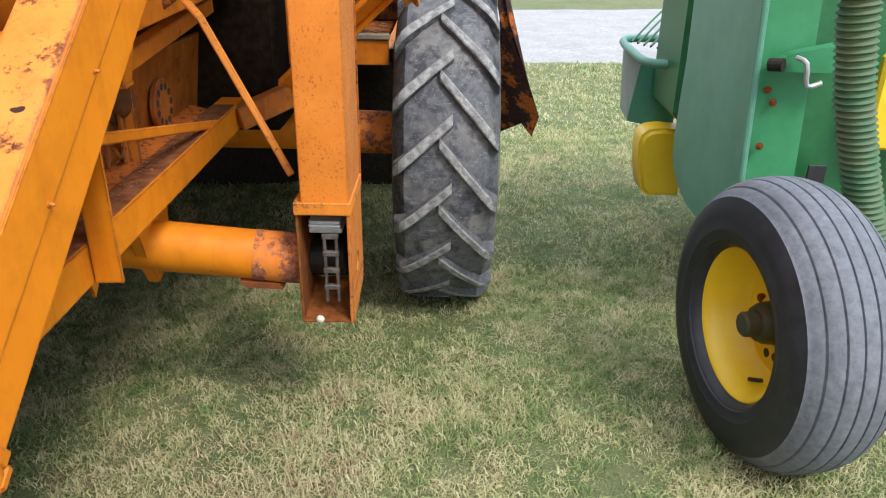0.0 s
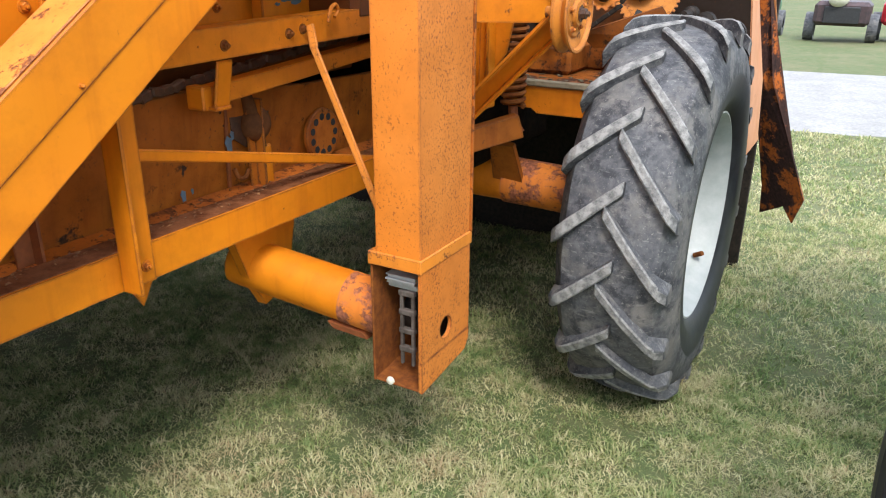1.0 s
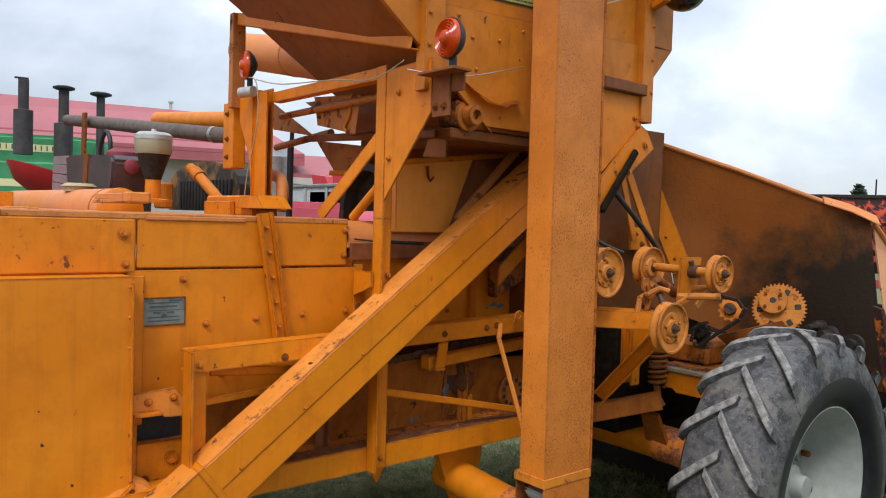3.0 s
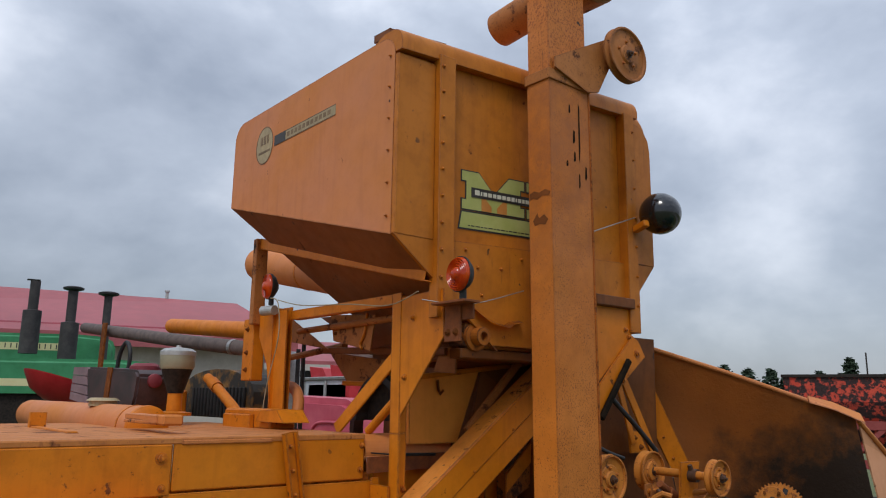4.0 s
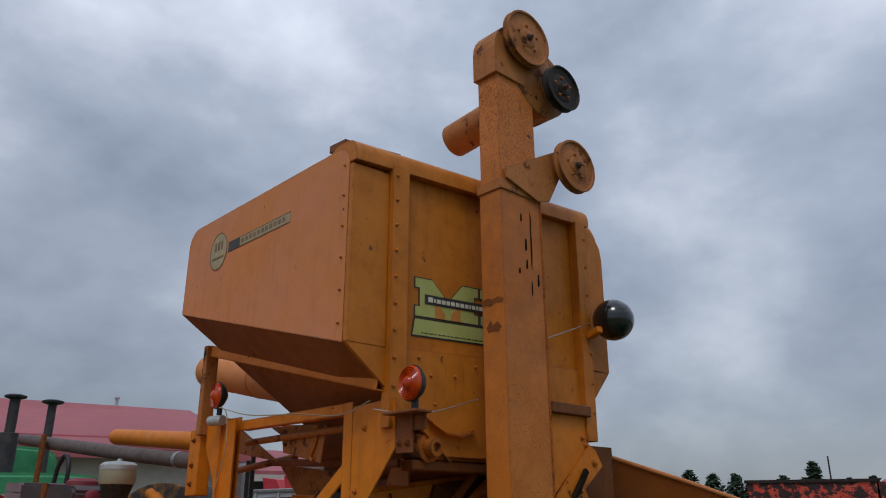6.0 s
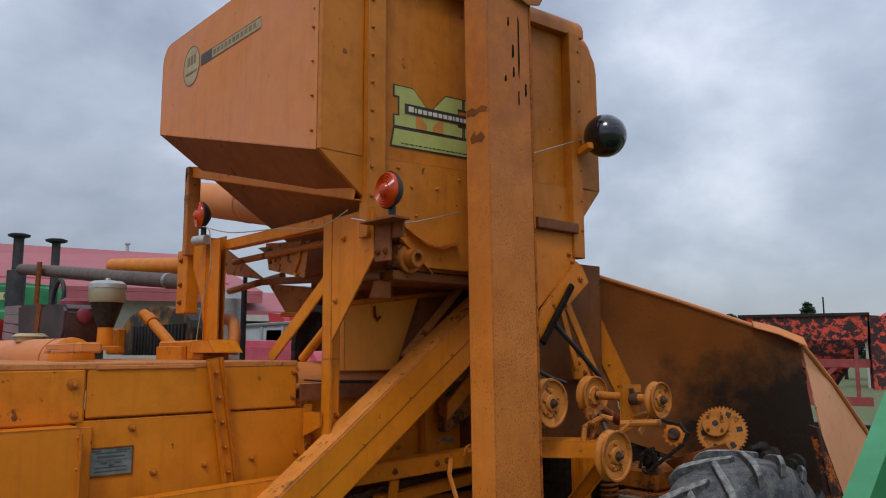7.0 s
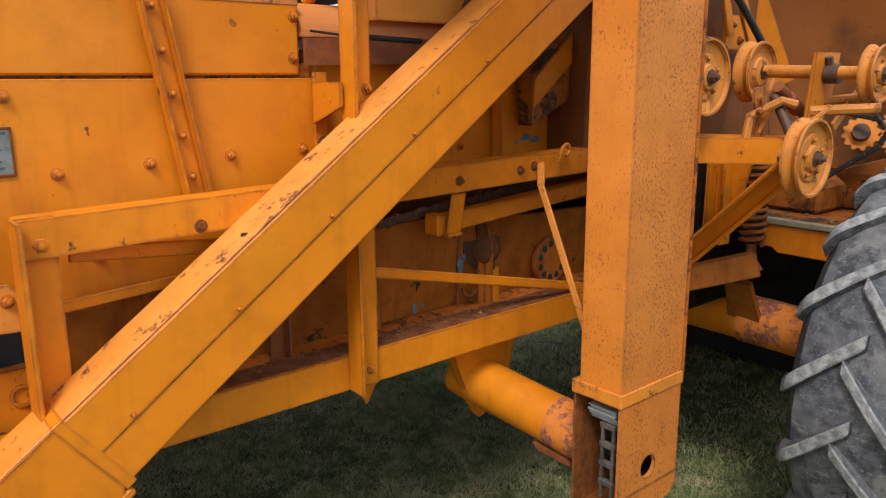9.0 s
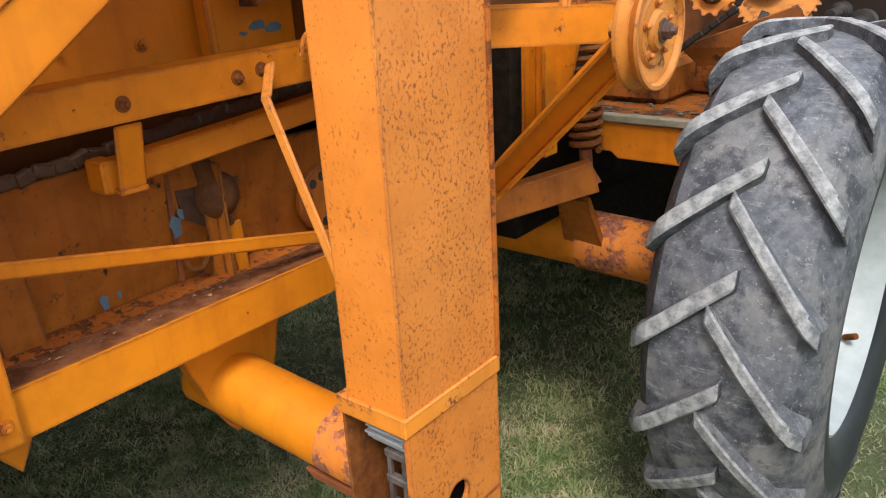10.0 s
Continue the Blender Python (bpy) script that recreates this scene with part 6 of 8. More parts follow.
    bar(b, (-0.285, 2.62, 1.30), (-0.280, 2.68, 1.375), 0.026, 0.007, (1, 0, 0))
    pipe(b, [(-0.285, 2.68, 1.365), (-0.19, 2.755, 1.378)], 0.012, 10)
    part("idler_fork", b, paint_pulley, base)
    b = blank()
    tube(b, (-0.19, 2.755, 1.378), (-0.175, 2.762, 1.380), 0.020, seg=6)
    part("fork_nut", b, rust, base)
    # sprocket with slots, facing back and up
    gm = Matrix.Translation((-0.252, 3.370, 1.258)) @ Vector((0.34, -0.86, 0.22)).to_track_quat("X", "Z").to_matrix().to_4x4()
    b = blank()
    ring = []
    for k in range(160):
        a = 2 * math.pi * k / 160
        r = 0.114 if k % 4 in (1, 2) else 0.105
        ring.append(gm @ Vector((0.006, r * math.cos(a), r * math.sin(a))))
    slab(b, ring, 0.012)
    g = part("sprocket", b, paint_pulley, base, "yellow-orange chain sprocket")
    b = blank()
    turned(b, [(0.006, 0.040), (0.022, 0.038), (0.022, 0.058), (0.024, 0.060), (0.034, 0.060), (0.036, 0.057), (0.036, 0.0)], gm @ Matrix.Translation((0, -0.024, 0.030)), 32)
    hub = part("sprocket_hub", b, paint_pulley, g)
    b = blank()
    turned(b, [(0.036, 0.014), (0.0372, 0.0135), (0.0372, 0)], gm @ Matrix.Translation((0, -0.024, 0.030)), 14)
    part("bore", b, black, hub)
    for a in (0.8, 2.4, 3.9, 5.5):
        b = blank()
        tube(b, gm @ Vector((0.030, -0.024 + 0.042 * math.cos(a), 0.030 + 0.042 * math.sin(a))), gm @ Vector((0.046, -0.024 + 0.042 * math.cos(a), 0.030 + 0.042 * math.sin(a))), 0.0075, seg=6)
        part("hub_bolt", b, rust, hub)
    for k in range(6):
        b = blank()
        box(b, 0.0058, 0.0072, -0.013, 0.013, -0.011, 0.011, 0.002, gm @ Matrix.Rotation(0.15 + math.pi / 3 * k, 4, "X") @ Matrix.Translation((0, 0.078, 0)))
        part("slot", b, black, g)
    sm = Matrix.Translation((-0.305, 3.055, 1.262)) @ Vector((0.30, -0.85, 0.30)).to_track_quat("X", "Z").to_matrix().to_4x4()
    b = blank()
    ring = []
    for k in range(48):
        a = 2 * math.pi * k / 48
        r = 0.053 if k % 4 in (1, 2) else 0.045
        ring.append(sm @ Vector((0.006, r * math.cos(a), r * math.sin(a))))
    slab(b, ring, 0.012)
    ss = part("small_sprocket", b, paint_worn, base)
    b = blank()
    turned(b, [(0.006, 0.026), (0.03, 0.024), (0.031, 0)], sm, 16)
    part("hub", b, dark_rust, ss)
    # roller chain hanging round the two sprockets
    run = [(-0.365, 1.335), (-0.298, 1.318), (-0.243, 1.310), (-0.214, 1.273), (-0.237, 1.228), (-0.329, 1.161), (-0.401, 1.105), (-0.430, 1.098), (-0.450, 1.120), (-0.440, 1.170), (-0.409, 1.193), (-0.365, 1.205)]
    link = blank()
    box(link, -0.012, 0.012, -0.006, 0.006, -0.007, 0.007, 0.002)
    link_mesh = bpy.data.meshes.new("chain_link")
    link.to_mesh(link_mesh)
    link.free()
    link_mesh.materials.append(dark_iron)
    for (xa, za), (xb, zb) in zip(run, run[1:]):
        steps = max(1, round(math.hypot(xb - xa, zb - za) / 0.021))
        for q in range(steps):
            u = q / steps
            ob = new("chain_link", link_mesh)
            ob.parent = base
            ob.matrix_basis = Matrix.Translation(Vector((xa + (xb - xa) * u, 3.0 + 0.002 * (q % 2), za + (zb - za) * u)) - Vector(C["root"])) @ Matrix.Rotation(-math.atan2(zb - za, xb - xa), 4, "Y")
    for at, r, L in (((-0.06, 3.46, 1.165), 0.035, 0.10), ((0.03, 3.48, 1.13), 0.045, 0.06), ((-0.12, 3.50, 1.19), 0.025, 0.14)):
        b = blank()
        turned(b, [(0, 0), (0, r), (L * 0.4, r), (L * 0.45, r * 0.6), (L, r * 0.55), (L, 0)], Matrix.Translation(at) @ FACING["-y"], 16)
        part("bearing", b, dark_iron, base, "", True)
    # dark idler sprocket the chain runs back round
    b = blank()
    im = Matrix.Translation((-0.425, 3.04, 1.145)) @ FACING["-y"]
    ring = [im @ Vector((0.006, r * math.cos(a), r * math.sin(a))) for r, a in ((0.046 if k % 4 in (1, 2) else 0.039, 2 * math.pi * k / 48) for k in range(48))]
    slab(b, ring, 0.012)
    turned(b, [(0.006, 0.022), (0.022, 0.020), (0.023, 0)], im, 14)
    part("idler_sprocket", b, dark_iron, base, "greasy black idler sprocket")
    # sloping chain case plate below the chain
    b = slab(blank(), [(-0.40, 3.12, 1.135), (-0.16, 3.22, 1.225), (-0.10, 3.26, 1.13), (-0.36, 3.16, 1.085)], 0.010)
    part("chain_case", b, paint_oily, base)
    # gearbox and plates above the wheel
    b = blank()
    box(b, -0.75, -0.40, 3.05, 3.44, 1.00, 1.10, 0.015)
    part("gearcase", b, paint_oily, base)
    b = blank()
    box(b, -0.45, -0.25, 3.24, 3.30, 1.003, 1.10, 0.006)
    k = part("gear_cover", b, paint_oily, base)
    bolts(k, big_bolt, "-y", [(-0.33, 3.24, 1.05)])
    b = blank()
    box(b, -0.57, -0.27, 2.90, 3.32, 0.985, 1.000, 0.003)
    k = part("shelf", b, paint_oily, base, "oily shelf strewn with grit")
    part("shelf_edge", box(blank(), -0.575, -0.265, 2.872, 2.898, 0.987, 1.006, 0.003), plain("dusty grey edge", (0.20, 0.165, 0.10), (0.30, 0.25, 0.17), 40, 0.85), k, "dust-caked folded edge")
    grit = random.Random(8)
    for j in range(40):
        gx, gy, gs = grit.uniform(-0.56, -0.29), grit.uniform(2.92, 3.20), grit.uniform(0.003, 0.008)
        part("grit_lump", box(blank(), gx - gs, gx + gs, gy - gs * 0.7, gy + gs * 0.7, 1.0005, 1.001 + gs * 0.4, gs * 0.15), soil, k)
    b = slab(blank(), [(-0.56, 2.895, 0.984), (-0.27, 2.895, 0.984), (-0.27, 2.895, 0.90), (-0.44, 2.895, 0.90), (-0.46, 2.895, 0.915), (-0.56, 2.895, 0.915)], 0.012)
    part("shelf_apron", b, paint_worn, k)
    # legs, arm and spring
    b = blank()
    channel(b, (-0.545, 2.72, 0.94), (-0.545, 2.72, 1.235), 0.060, 0.05, 0.008, (0, -1, 0))
    leg = part("bench_leg", b, paint_worn, base)
    b = slab(blank(), [(-0.518, 2.725, 1.235), (-0.450, 2.725, 1.235), (-0.480, 2.725, 1.10), (-0.510, 2.725, 1.06), (-0.518, 2.725, 1.00)], 0.008)
    part("gusset", b, paint_worn, leg)
    bolts(leg, rivet_head, "-y", [(-0.53, 2.694, 1.04), (-0.53, 2.694, 1.15)], "rivet")
    b = blank()
    channel(b, (-0.56, 2.52, 0.905), (-0.20, 2.42, 1.235), 0.055, 0.03, 0.006, (0.3, -0.9, -0.3))
    part("tension_arm", b, paint, base)
    b = blank()
    bar(b, (-0.74, 2.60, 0.775), (-0.47, 2.82, 0.870), 0.05, 0.075)
    slab(b, [(-0.585, 2.86, 0.80), (-0.50, 2.86, 0.80), (-0.49, 2.93, 0.66), (-0.60, 2.93, 0.66)], 0.02)
    # the darker enamel puts the saddle's shade into its colour
    part("axle_saddle", b, paint_grimy, base)
    b = blank()
    pts = []
    for k in range(160):
        a = 2 * math.pi * k / 12
        pts.append((-0.505 + 0.034 * math.cos(a), 2.84 + 0.034 * math.sin(a), 0.925 + 0.29 * k / 160))
    pipe(b, pts, 0.0082, 6)
    part("coil_spring", b, rust, base, "rusty coil spring", True)
    b = blank()
    pipe(b, [(-0.505, 2.84, 0.925), (-0.50, 2.84, 0.875), (-0.475, 2.84, 0.84)], 0.016, 8)
    part("spring_hook", b, rust_red, base)
    # lift linkage and hoses beside the shield
    for p, q, w in (((-0.545, 2.590, 1.815), (-0.545, 2.688, 1.545), 0.034), ((-0.555, 2.640, 1.830), (-0.555, 2.850, 1.500), 0.042)):
        part("lift_strap", bar(blank(), p, q, 0.010, w, (0, 0, 1), 0.002), paint_worn, base)
    b = slab(blank(), [(-0.548, 2.665, 1.600), (-0.548, 2.735, 1.600), (-0.548, 2.80, 1.505), (-0.548, 2.675, 1.505)], 0.010, (-1, 0, 0))
    k = part("strap_foot", b, paint_worn, base)
    bolts(k, rusty_bolt, "x", [(-0.548, 2.70, 1.57), (-0.548, 2.745, 1.53)])
    for pts, r in ((((-0.50, 2.33, 1.86), (-0.495, 2.50, 1.725), (-0.49, 2.64, 1.62), (-0.485, 2.77, 1.515)), 0.0105), (((-0.505, 2.33, 1.59), (-0.50, 2.42, 1.70), (-0.485, 2.53, 1.84)), 0.012), (((-0.47, 2.29, 1.575), (-0.44, 2.36, 1.53), (-0.42, 2.45, 1.50)), 0.008)):
        part("hydraulic_hose", pipe(blank(), pts, r, 10, 5), black, base, "black hydraulic hose", True)
    b = slab(blank(), [(-0.470, y, z) for y, z in ((2.20, 2.115), (2.34, 2.130), (2.590, 2.168), (2.600, 2.000), (2.36, 1.800), (2.20, 1.680))], 0.01, (-1, 0, 0))
    k = part("chute_cheek", b, paint, base)
    bolts(k, hex_bolt, "x", [(-0.47, 2.555, 2.03), (-0.47, 2.575, 2.00)])
    b = slab(blank(), [(-0.458, y, z) for y, z in ((2.588, 2.005), (2.630, 1.985), (2.675, 1.920), (2.500, 1.790), (2.355, 1.670), (2.325, 1.725), (2.36, 1.795))], 0.008, (-1, 0, 0))
    k = part("link_plate", b, paint_worn, base)
    bolts(k, big_bolt, "x", [(-0.458, 2.615, 1.93), (-0.458, 2.52, 1.855), (-0.458, 2.51, 1.815)])
    part("link_shadow_bar", bar(blank(), (-0.446, 2.345, 1.655), (-0.446, 2.545, 1.900), 0.020, 0.030, (0, 0, 1), 0.006), grime_shade, k, "greasy black link pin bar")
    # added backing that closes off sky and gives the linkage gap its shade
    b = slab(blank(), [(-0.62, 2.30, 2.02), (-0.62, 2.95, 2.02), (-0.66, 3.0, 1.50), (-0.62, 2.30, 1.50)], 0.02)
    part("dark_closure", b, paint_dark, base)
    # dark block put where a shadow lies above the cheek
    b = blank()
    box(b, -0.55, -0.44, 2.33, 2.595, 2.120, 2.165, 0.004)
    part("bearer_end", b, paint_dark, base)
    # dark blocks added behind the cluster, standing in for the feeder house's shade
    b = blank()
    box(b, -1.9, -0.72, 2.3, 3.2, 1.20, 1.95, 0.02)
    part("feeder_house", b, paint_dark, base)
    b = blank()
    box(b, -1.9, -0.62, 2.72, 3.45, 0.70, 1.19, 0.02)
    part("feeder_floor", b, grime_shade, base)


header_shield()
pulley_cluster()
# black round float beside the tank, on a short arm
b = blank()
bmesh.ops.create_uvsphere(b, u_segments=28, v_segments=18, radius=0.093, matrix=Matrix.Translation((-0.36, 2.690, 2.550)))
fl = part("mirror_back", b, black_gloss, C, "glossy black rounded mirror back on a short arm", True)
b = blank()
bar(b, (-0.45, 2.625, 2.48), (-0.37, 2.60, 2.495), 0.03, 0.03)
part("arm", b, paint, fl)
b = blank()
pipe(b, [(-0.43, 2.60, 2.53), (-0.42, 2.30, 2.42), (-0.43, 2.20, 2.38)], 0.0025, 6, 4)
part("wire", b, bare_steel, fl)


# ---- engine deck ----
def engine_deck():
    b = blank()
    tube(b, (-3.6, 0.97, 1.578), (-1.62, 0.97, 1.570), 0.083, seg=32)
    f = part("fuel_tank", b, paint_faded, C, "", True)
    b = blank()
    turned(b, [(-0.005, 0.086), (0.016, 0.084), (0.030, 0.066), (0.034, 0.0)], Matrix.Translation((-1.62, 0.97, 1.570)), 32)
    part("band", tube(blank(), (-1.75, 0.97, 1.5705), (-1.735, 0.97, 1.5705), 0.0855, seg=32), paint_worn, f, "", True)
    part("end_cap", b, paint_worn, f, "", True)
    b = blank()
    tube(b, (-2.22, 0.97, 1.645), (-2.22, 0.97, 1.668), 0.062, seg=22)
    tube(b, (-2.22, 0.97, 1.668), (-2.22, 0.97, 1.682), 0.075, 0.055, seg=22)
    part("filler_cap", b, decal_tan, f)
    b = blank()
    box(b, -1.50, -1.15, 0.84, 0.90, 1.594, 1.606, 0.002, Matrix.Translation((0, 0, 0)))
    bar(b, (-1.52, 0.875, 1.612), (-1.14, 0.86, 1.612), 0.05, 0.03)
    box(b, -1.12, -1.06, 0.83, 0.90, 1.594, 1.630, 0.006)
    part("deck_flap", b, paint_faded, C)
    b = blank()
    box(b, -1.825, -1.795, 0.58, 0.64, 1.560, 1.625, 0.002)
    bar(b, (-1.80, 0.60, 1.566), (-1.25, 0.60, 1.566), 0.03, 0.012)
    part("latch", b, paint_worn, C)
    # metal tool box with ribbed end
    body = [(-2.905, 1.845), (-2.115, 1.812), (-2.080, 1.785), (-2.095, 1.690), (-2.125, 1.640), (-2.175, 1.622), (-2.835, 1.632)]
    b = slab(blank(), [(x, 1.07, z) for x, z in body], 0.20, (0, 1, 0))
    bmesh.ops.bevel(b, geom=b.edges[:], offset=0.012, segments=2, affect="EDGES")
    t = part("tool_box", b, grey_tin, C, "dented grey metal box with a brown strap", True)
    tin = plain("purplish scuffed tin", (0.20, 0.13, 0.145), (0.28, 0.19, 0.205), 14, 0.5)
    for k in range(4):
        u0, u1 = k / 4 + 0.012, (k + 1) / 4 - 0.012
        lo, hi, ro, ri = Vector((-3.195, 1.07, 1.668)), Vector((-3.165, 1.07, 1.852)), Vector((-2.845, 1.07, 1.640)), Vector((-2.912, 1.07, 1.845))
        part("rib", slab(blank(), [lo.lerp(hi, u0), ro.lerp(ri, u0), ro.lerp(ri, u1), lo.lerp(hi, u1)], 0.18, (0, 1, 0)), tin, t)
    b = slab(blank(), [(-2.52, 1.064, 1.833), (-2.45, 1.064, 1.830), (-2.49, 1.064, 1.622), (-2.56, 1.064, 1.624)], 0.006, (0, 1, 0))
    part("strap", b, rust, t)
    b = blank()
    turned(b, [(1.80, 0), (1.80, 0.075), (1.835, 0.072), (1.850, 0.05), (1.853, 0)], Matrix.Translation((-2.28, 1.17, 0)) @ Matrix.Rotation(radians(-90), 4, "Y"), 20)
    part("cap", b, red_dull, t, "dull red filler cap", True)
    b = blank()
    turned(b, [(0, 0), (0, 0.034), (0.03, 0.032), (0.036, 0.02), (0.036, 0)], Matrix.Translation((-2.10, 1.15, 1.762)) @ FACING["x"], 18)
    part("spout", b, red_dull, t, "red round spout", True)
    # pre-cleaner bowl on its stem
    pm = Matrix.Translation((-1.945, 1.20, 0.016)) @ Matrix.Rotation(radians(-90), 4, "Y")
    b = blank()
    turned(b, [(1.590, 0), (1.590, 0.078), (1.604, 0.078), (1.610, 0.034), (1.70, 0.032), (1.70, 0)], pm, 28)
    pc = part("air_precleaner", b, paint_worn, C, "", True)
    b = blank()
    turned(b, [(1.690, 0.034), (1.700, 0.037), (1.745, 0.052), (1.795, 0.068), (1.80, 0.070), (1.80, 0)], pm, 28)
    part("funnel", b, dark_iron, pc, "", True)
    b = blank()
    turned(b, [(1.799, 0.071), (1.808, 0.077), (1.85, 0.078), (1.862, 0.078), (1.862, 0)], pm, 28)
    part("bowl", b, plain("yellowed glass bowl", (0.26, 0.25, 0.17), (0.34, 0.33, 0.23), 8, 0.3), pc, "yellowed dust bowl", True)
    b = blank()
    turned(b, [(1.861, 0.080), (1.880, 0.079), (1.893, 0.062), (1.899, 0.012), (1.908, 0.010), (1.909, 0)], pm, 28)
    part("lid", b, galvanised, pc, "dull silver lid", True)
    # exhaust pipe lying across, with a bracket
    b = blank()
    pipe(b, [(-4.12, 1.36, 2.155), (-3.2, 1.36, 2.062), (-2.5, 1.43, 1.985), (-1.84, 1.545, 1.917)], 0.036, 16)
    e = part("exhaust_pipe", b, plain("sooty grey-brown pipe", (0.075, 0.055, 0.048), (0.15, 0.11, 0.095), 22, 0.75, 0.0, 0.3), C, "sooty grey-brown exhaust pipe lying across the deck", True)
    b = blank()
    tube(b, (-2.045, 1.509, 1.938), (-2.020, 1.513, 1.9355), 0.039, seg=16)
    part("clamp", b, bare_steel, e)
    b = blank()
    bar(b, (-3.46, 1.30, 2.14), (-3.48, 1.30, 1.80), 0.07, 0.014, (0, -1, 0))
    part("bracket", b, rust, e)
    b = blank()
    pipe(b, [(-3.12, 1.29, 1.80), (-3.08, 1.29, 1.93), (-2.98, 1.29, 1.995), (-2.90, 1.29, 1.93), (-2.92, 1.29, 1.80)], 0.012, 10, 5)
    part("loop_hose", b, black, e, "", True)
    b = blank()
    tube(b, (-3.72, 1.82, 2.175), (-2.10, 1.80, 2.035), 0.050, seg=24)
    part("drive_tube", b, paint, C, "", True)
    # radiator and cover behind
    b = blank()
    pts = [(-3.15, 1.70, 1.58)]
    for k in range(11):
        a = math.pi * (1 - k / 10)
        pts.append((-2.66 + 0.49 * math.cos(a), 1.70, 1.72 + 0.13 * math.sin(a)))
    pts.append((-2.17, 1.70, 1.58))
    slab(b, pts, 0.16, (0, 1, 0))
    r = part("radiator", b, plain("peeling dark radiator", (0.03, 0.028, 0.024), (0.34, 0.16, 0.03), 7, 0.7, lo=0.46, hi=0.6), C)
    b = blank()
    for k in range(16):
        box(b, -2.95 + 0.045 * k, -2.925 + 0.045 * k, 1.685, 1.698, 1.585, 1.745, 0.002)
    part("grille_slat", b, black, r)
    b = blank()
    box(b, -2.98, -2.80, 1.55, 1.60, 1.585, 1.73, 0.01)
    part("side_cheek", b, paint, r)
    b = blank()
    pipe(b, [(-2.30, 1.50, 1.79), (-2.20, 1.50, 1.75), (-1.90, 1.48, 1.63), (-1.86, 1.47, 1.59)], 0.025, 14, 4)
    tube(b, (-2.24, 1.50, 1.768), (-2.17, 1.50, 1.738), 0.031, seg=14)
    part("coolant_pipe", b, paint, C, "", True)
    b = blank()
    box(b, -1.80, -1.36, 1.38, 1.50, 1.560, 1.645, 0.008)
    box(b, -1.76, -1.50, 1.355, 1.38, 1.560, 1.622, 0.004)
    slab(b, [(-1.44, 1.355, 1.594), (-1.40, 1.355, 1.640), (-1.26, 1.355, 1.645), (-1.20, 1.355, 1.594)], 0.12, (0, 1, 0))
    part("bearing_cover", b, paint_worn, C)
    b = blank()
    pipe(b, [(-1.72, 1.62, 1.75), (-1.60, 1.62, 1.735), (-1.52, 1.60, 1.68), (-1.50, 1.58, 1.59)], 0.026, 12, 4)
    part("bent_pipe", b, paint_faded, C, "", True)
    # black half-round belt guard and its pulley
    b = blank()
    arc = [(math.cos(math.pi * k / 16), math.sin(math.pi * k / 16)) for k in range(17)]
    ring = [(-1.20 - 0.185 * c, 1.80, 1.60 + 0.195 * q) for c, q in arc] + [(-1.20 - 0.155 * c, 1.80, 1.60 + 0.165 * q) for c, q in reversed(arc)]
    slab(b, ring, 0.10, (0, 1, 0))
    gd = part("belt_guard", b, black, C, "black half-round belt guard")
    b = slab(blank(), [(-1.20 - 0.156 * c, 1.86, 1.60 + 0.166 * q) for c, q in arc], 0.01, (0, 1, 0))
    part("guard_back", b, dark_iron, gd)
    # silencer and a thin black pipe standing on the far side of the deck
    b = blank()
    turned(b, [(1.45, 0), (1.45, 0.085), (1.93, 0.085), (1.96, 0.06), (1.99, 0.055), (1.99, 0)], Matrix.Translation((-2.93, 2.3, 0)) @ Matrix.Rotation(radians(-90), 4, "Y"), 24)
    part("silencer", b, galvanised, C, "dull grey silencer can", True)
    b = blank()
    tube(b, (-2.79, 2.30, 1.45), (-2.79, 2.30, 2.0), 0.014, seg=10)
    part("vent_pipe", b, black, C, "", True)
    b = blank()
    pipe(b, [(-1.53, 1.44, 2.13), (-1.46, 1.44, 2.10), (-1.44, 1.44, 1.95), (-1.52, 1.44, 1.75), (-1.55, 1.44, 1.62)], 0.0024, 6, 5)
    pipe(b, [(-1.50, 1.46, 2.12), (-1.30, 1.47, 2.08), (-0.95, 1.48, 2.055), (-0.70, 1.49, 2.03), (-0.50, 1.47, 2.06)], 0.0022, 6, 5)
    part("cable", b, wire_white, C, "loose dirty white cable")
    b = blank()
    pipe(b, [(-0.48, 1.47, 2.03), (-0.40, 1.62, 2.02), (-0.43, 1.92, 2.10)], 0.002, 6, 4)
    part("wire", b, bare_steel, C)


before = set(C.children)
engine_deck()
for ob in set(C.children) - before:
    ob.location += Vector((-0.012, -0.022, 0.030))


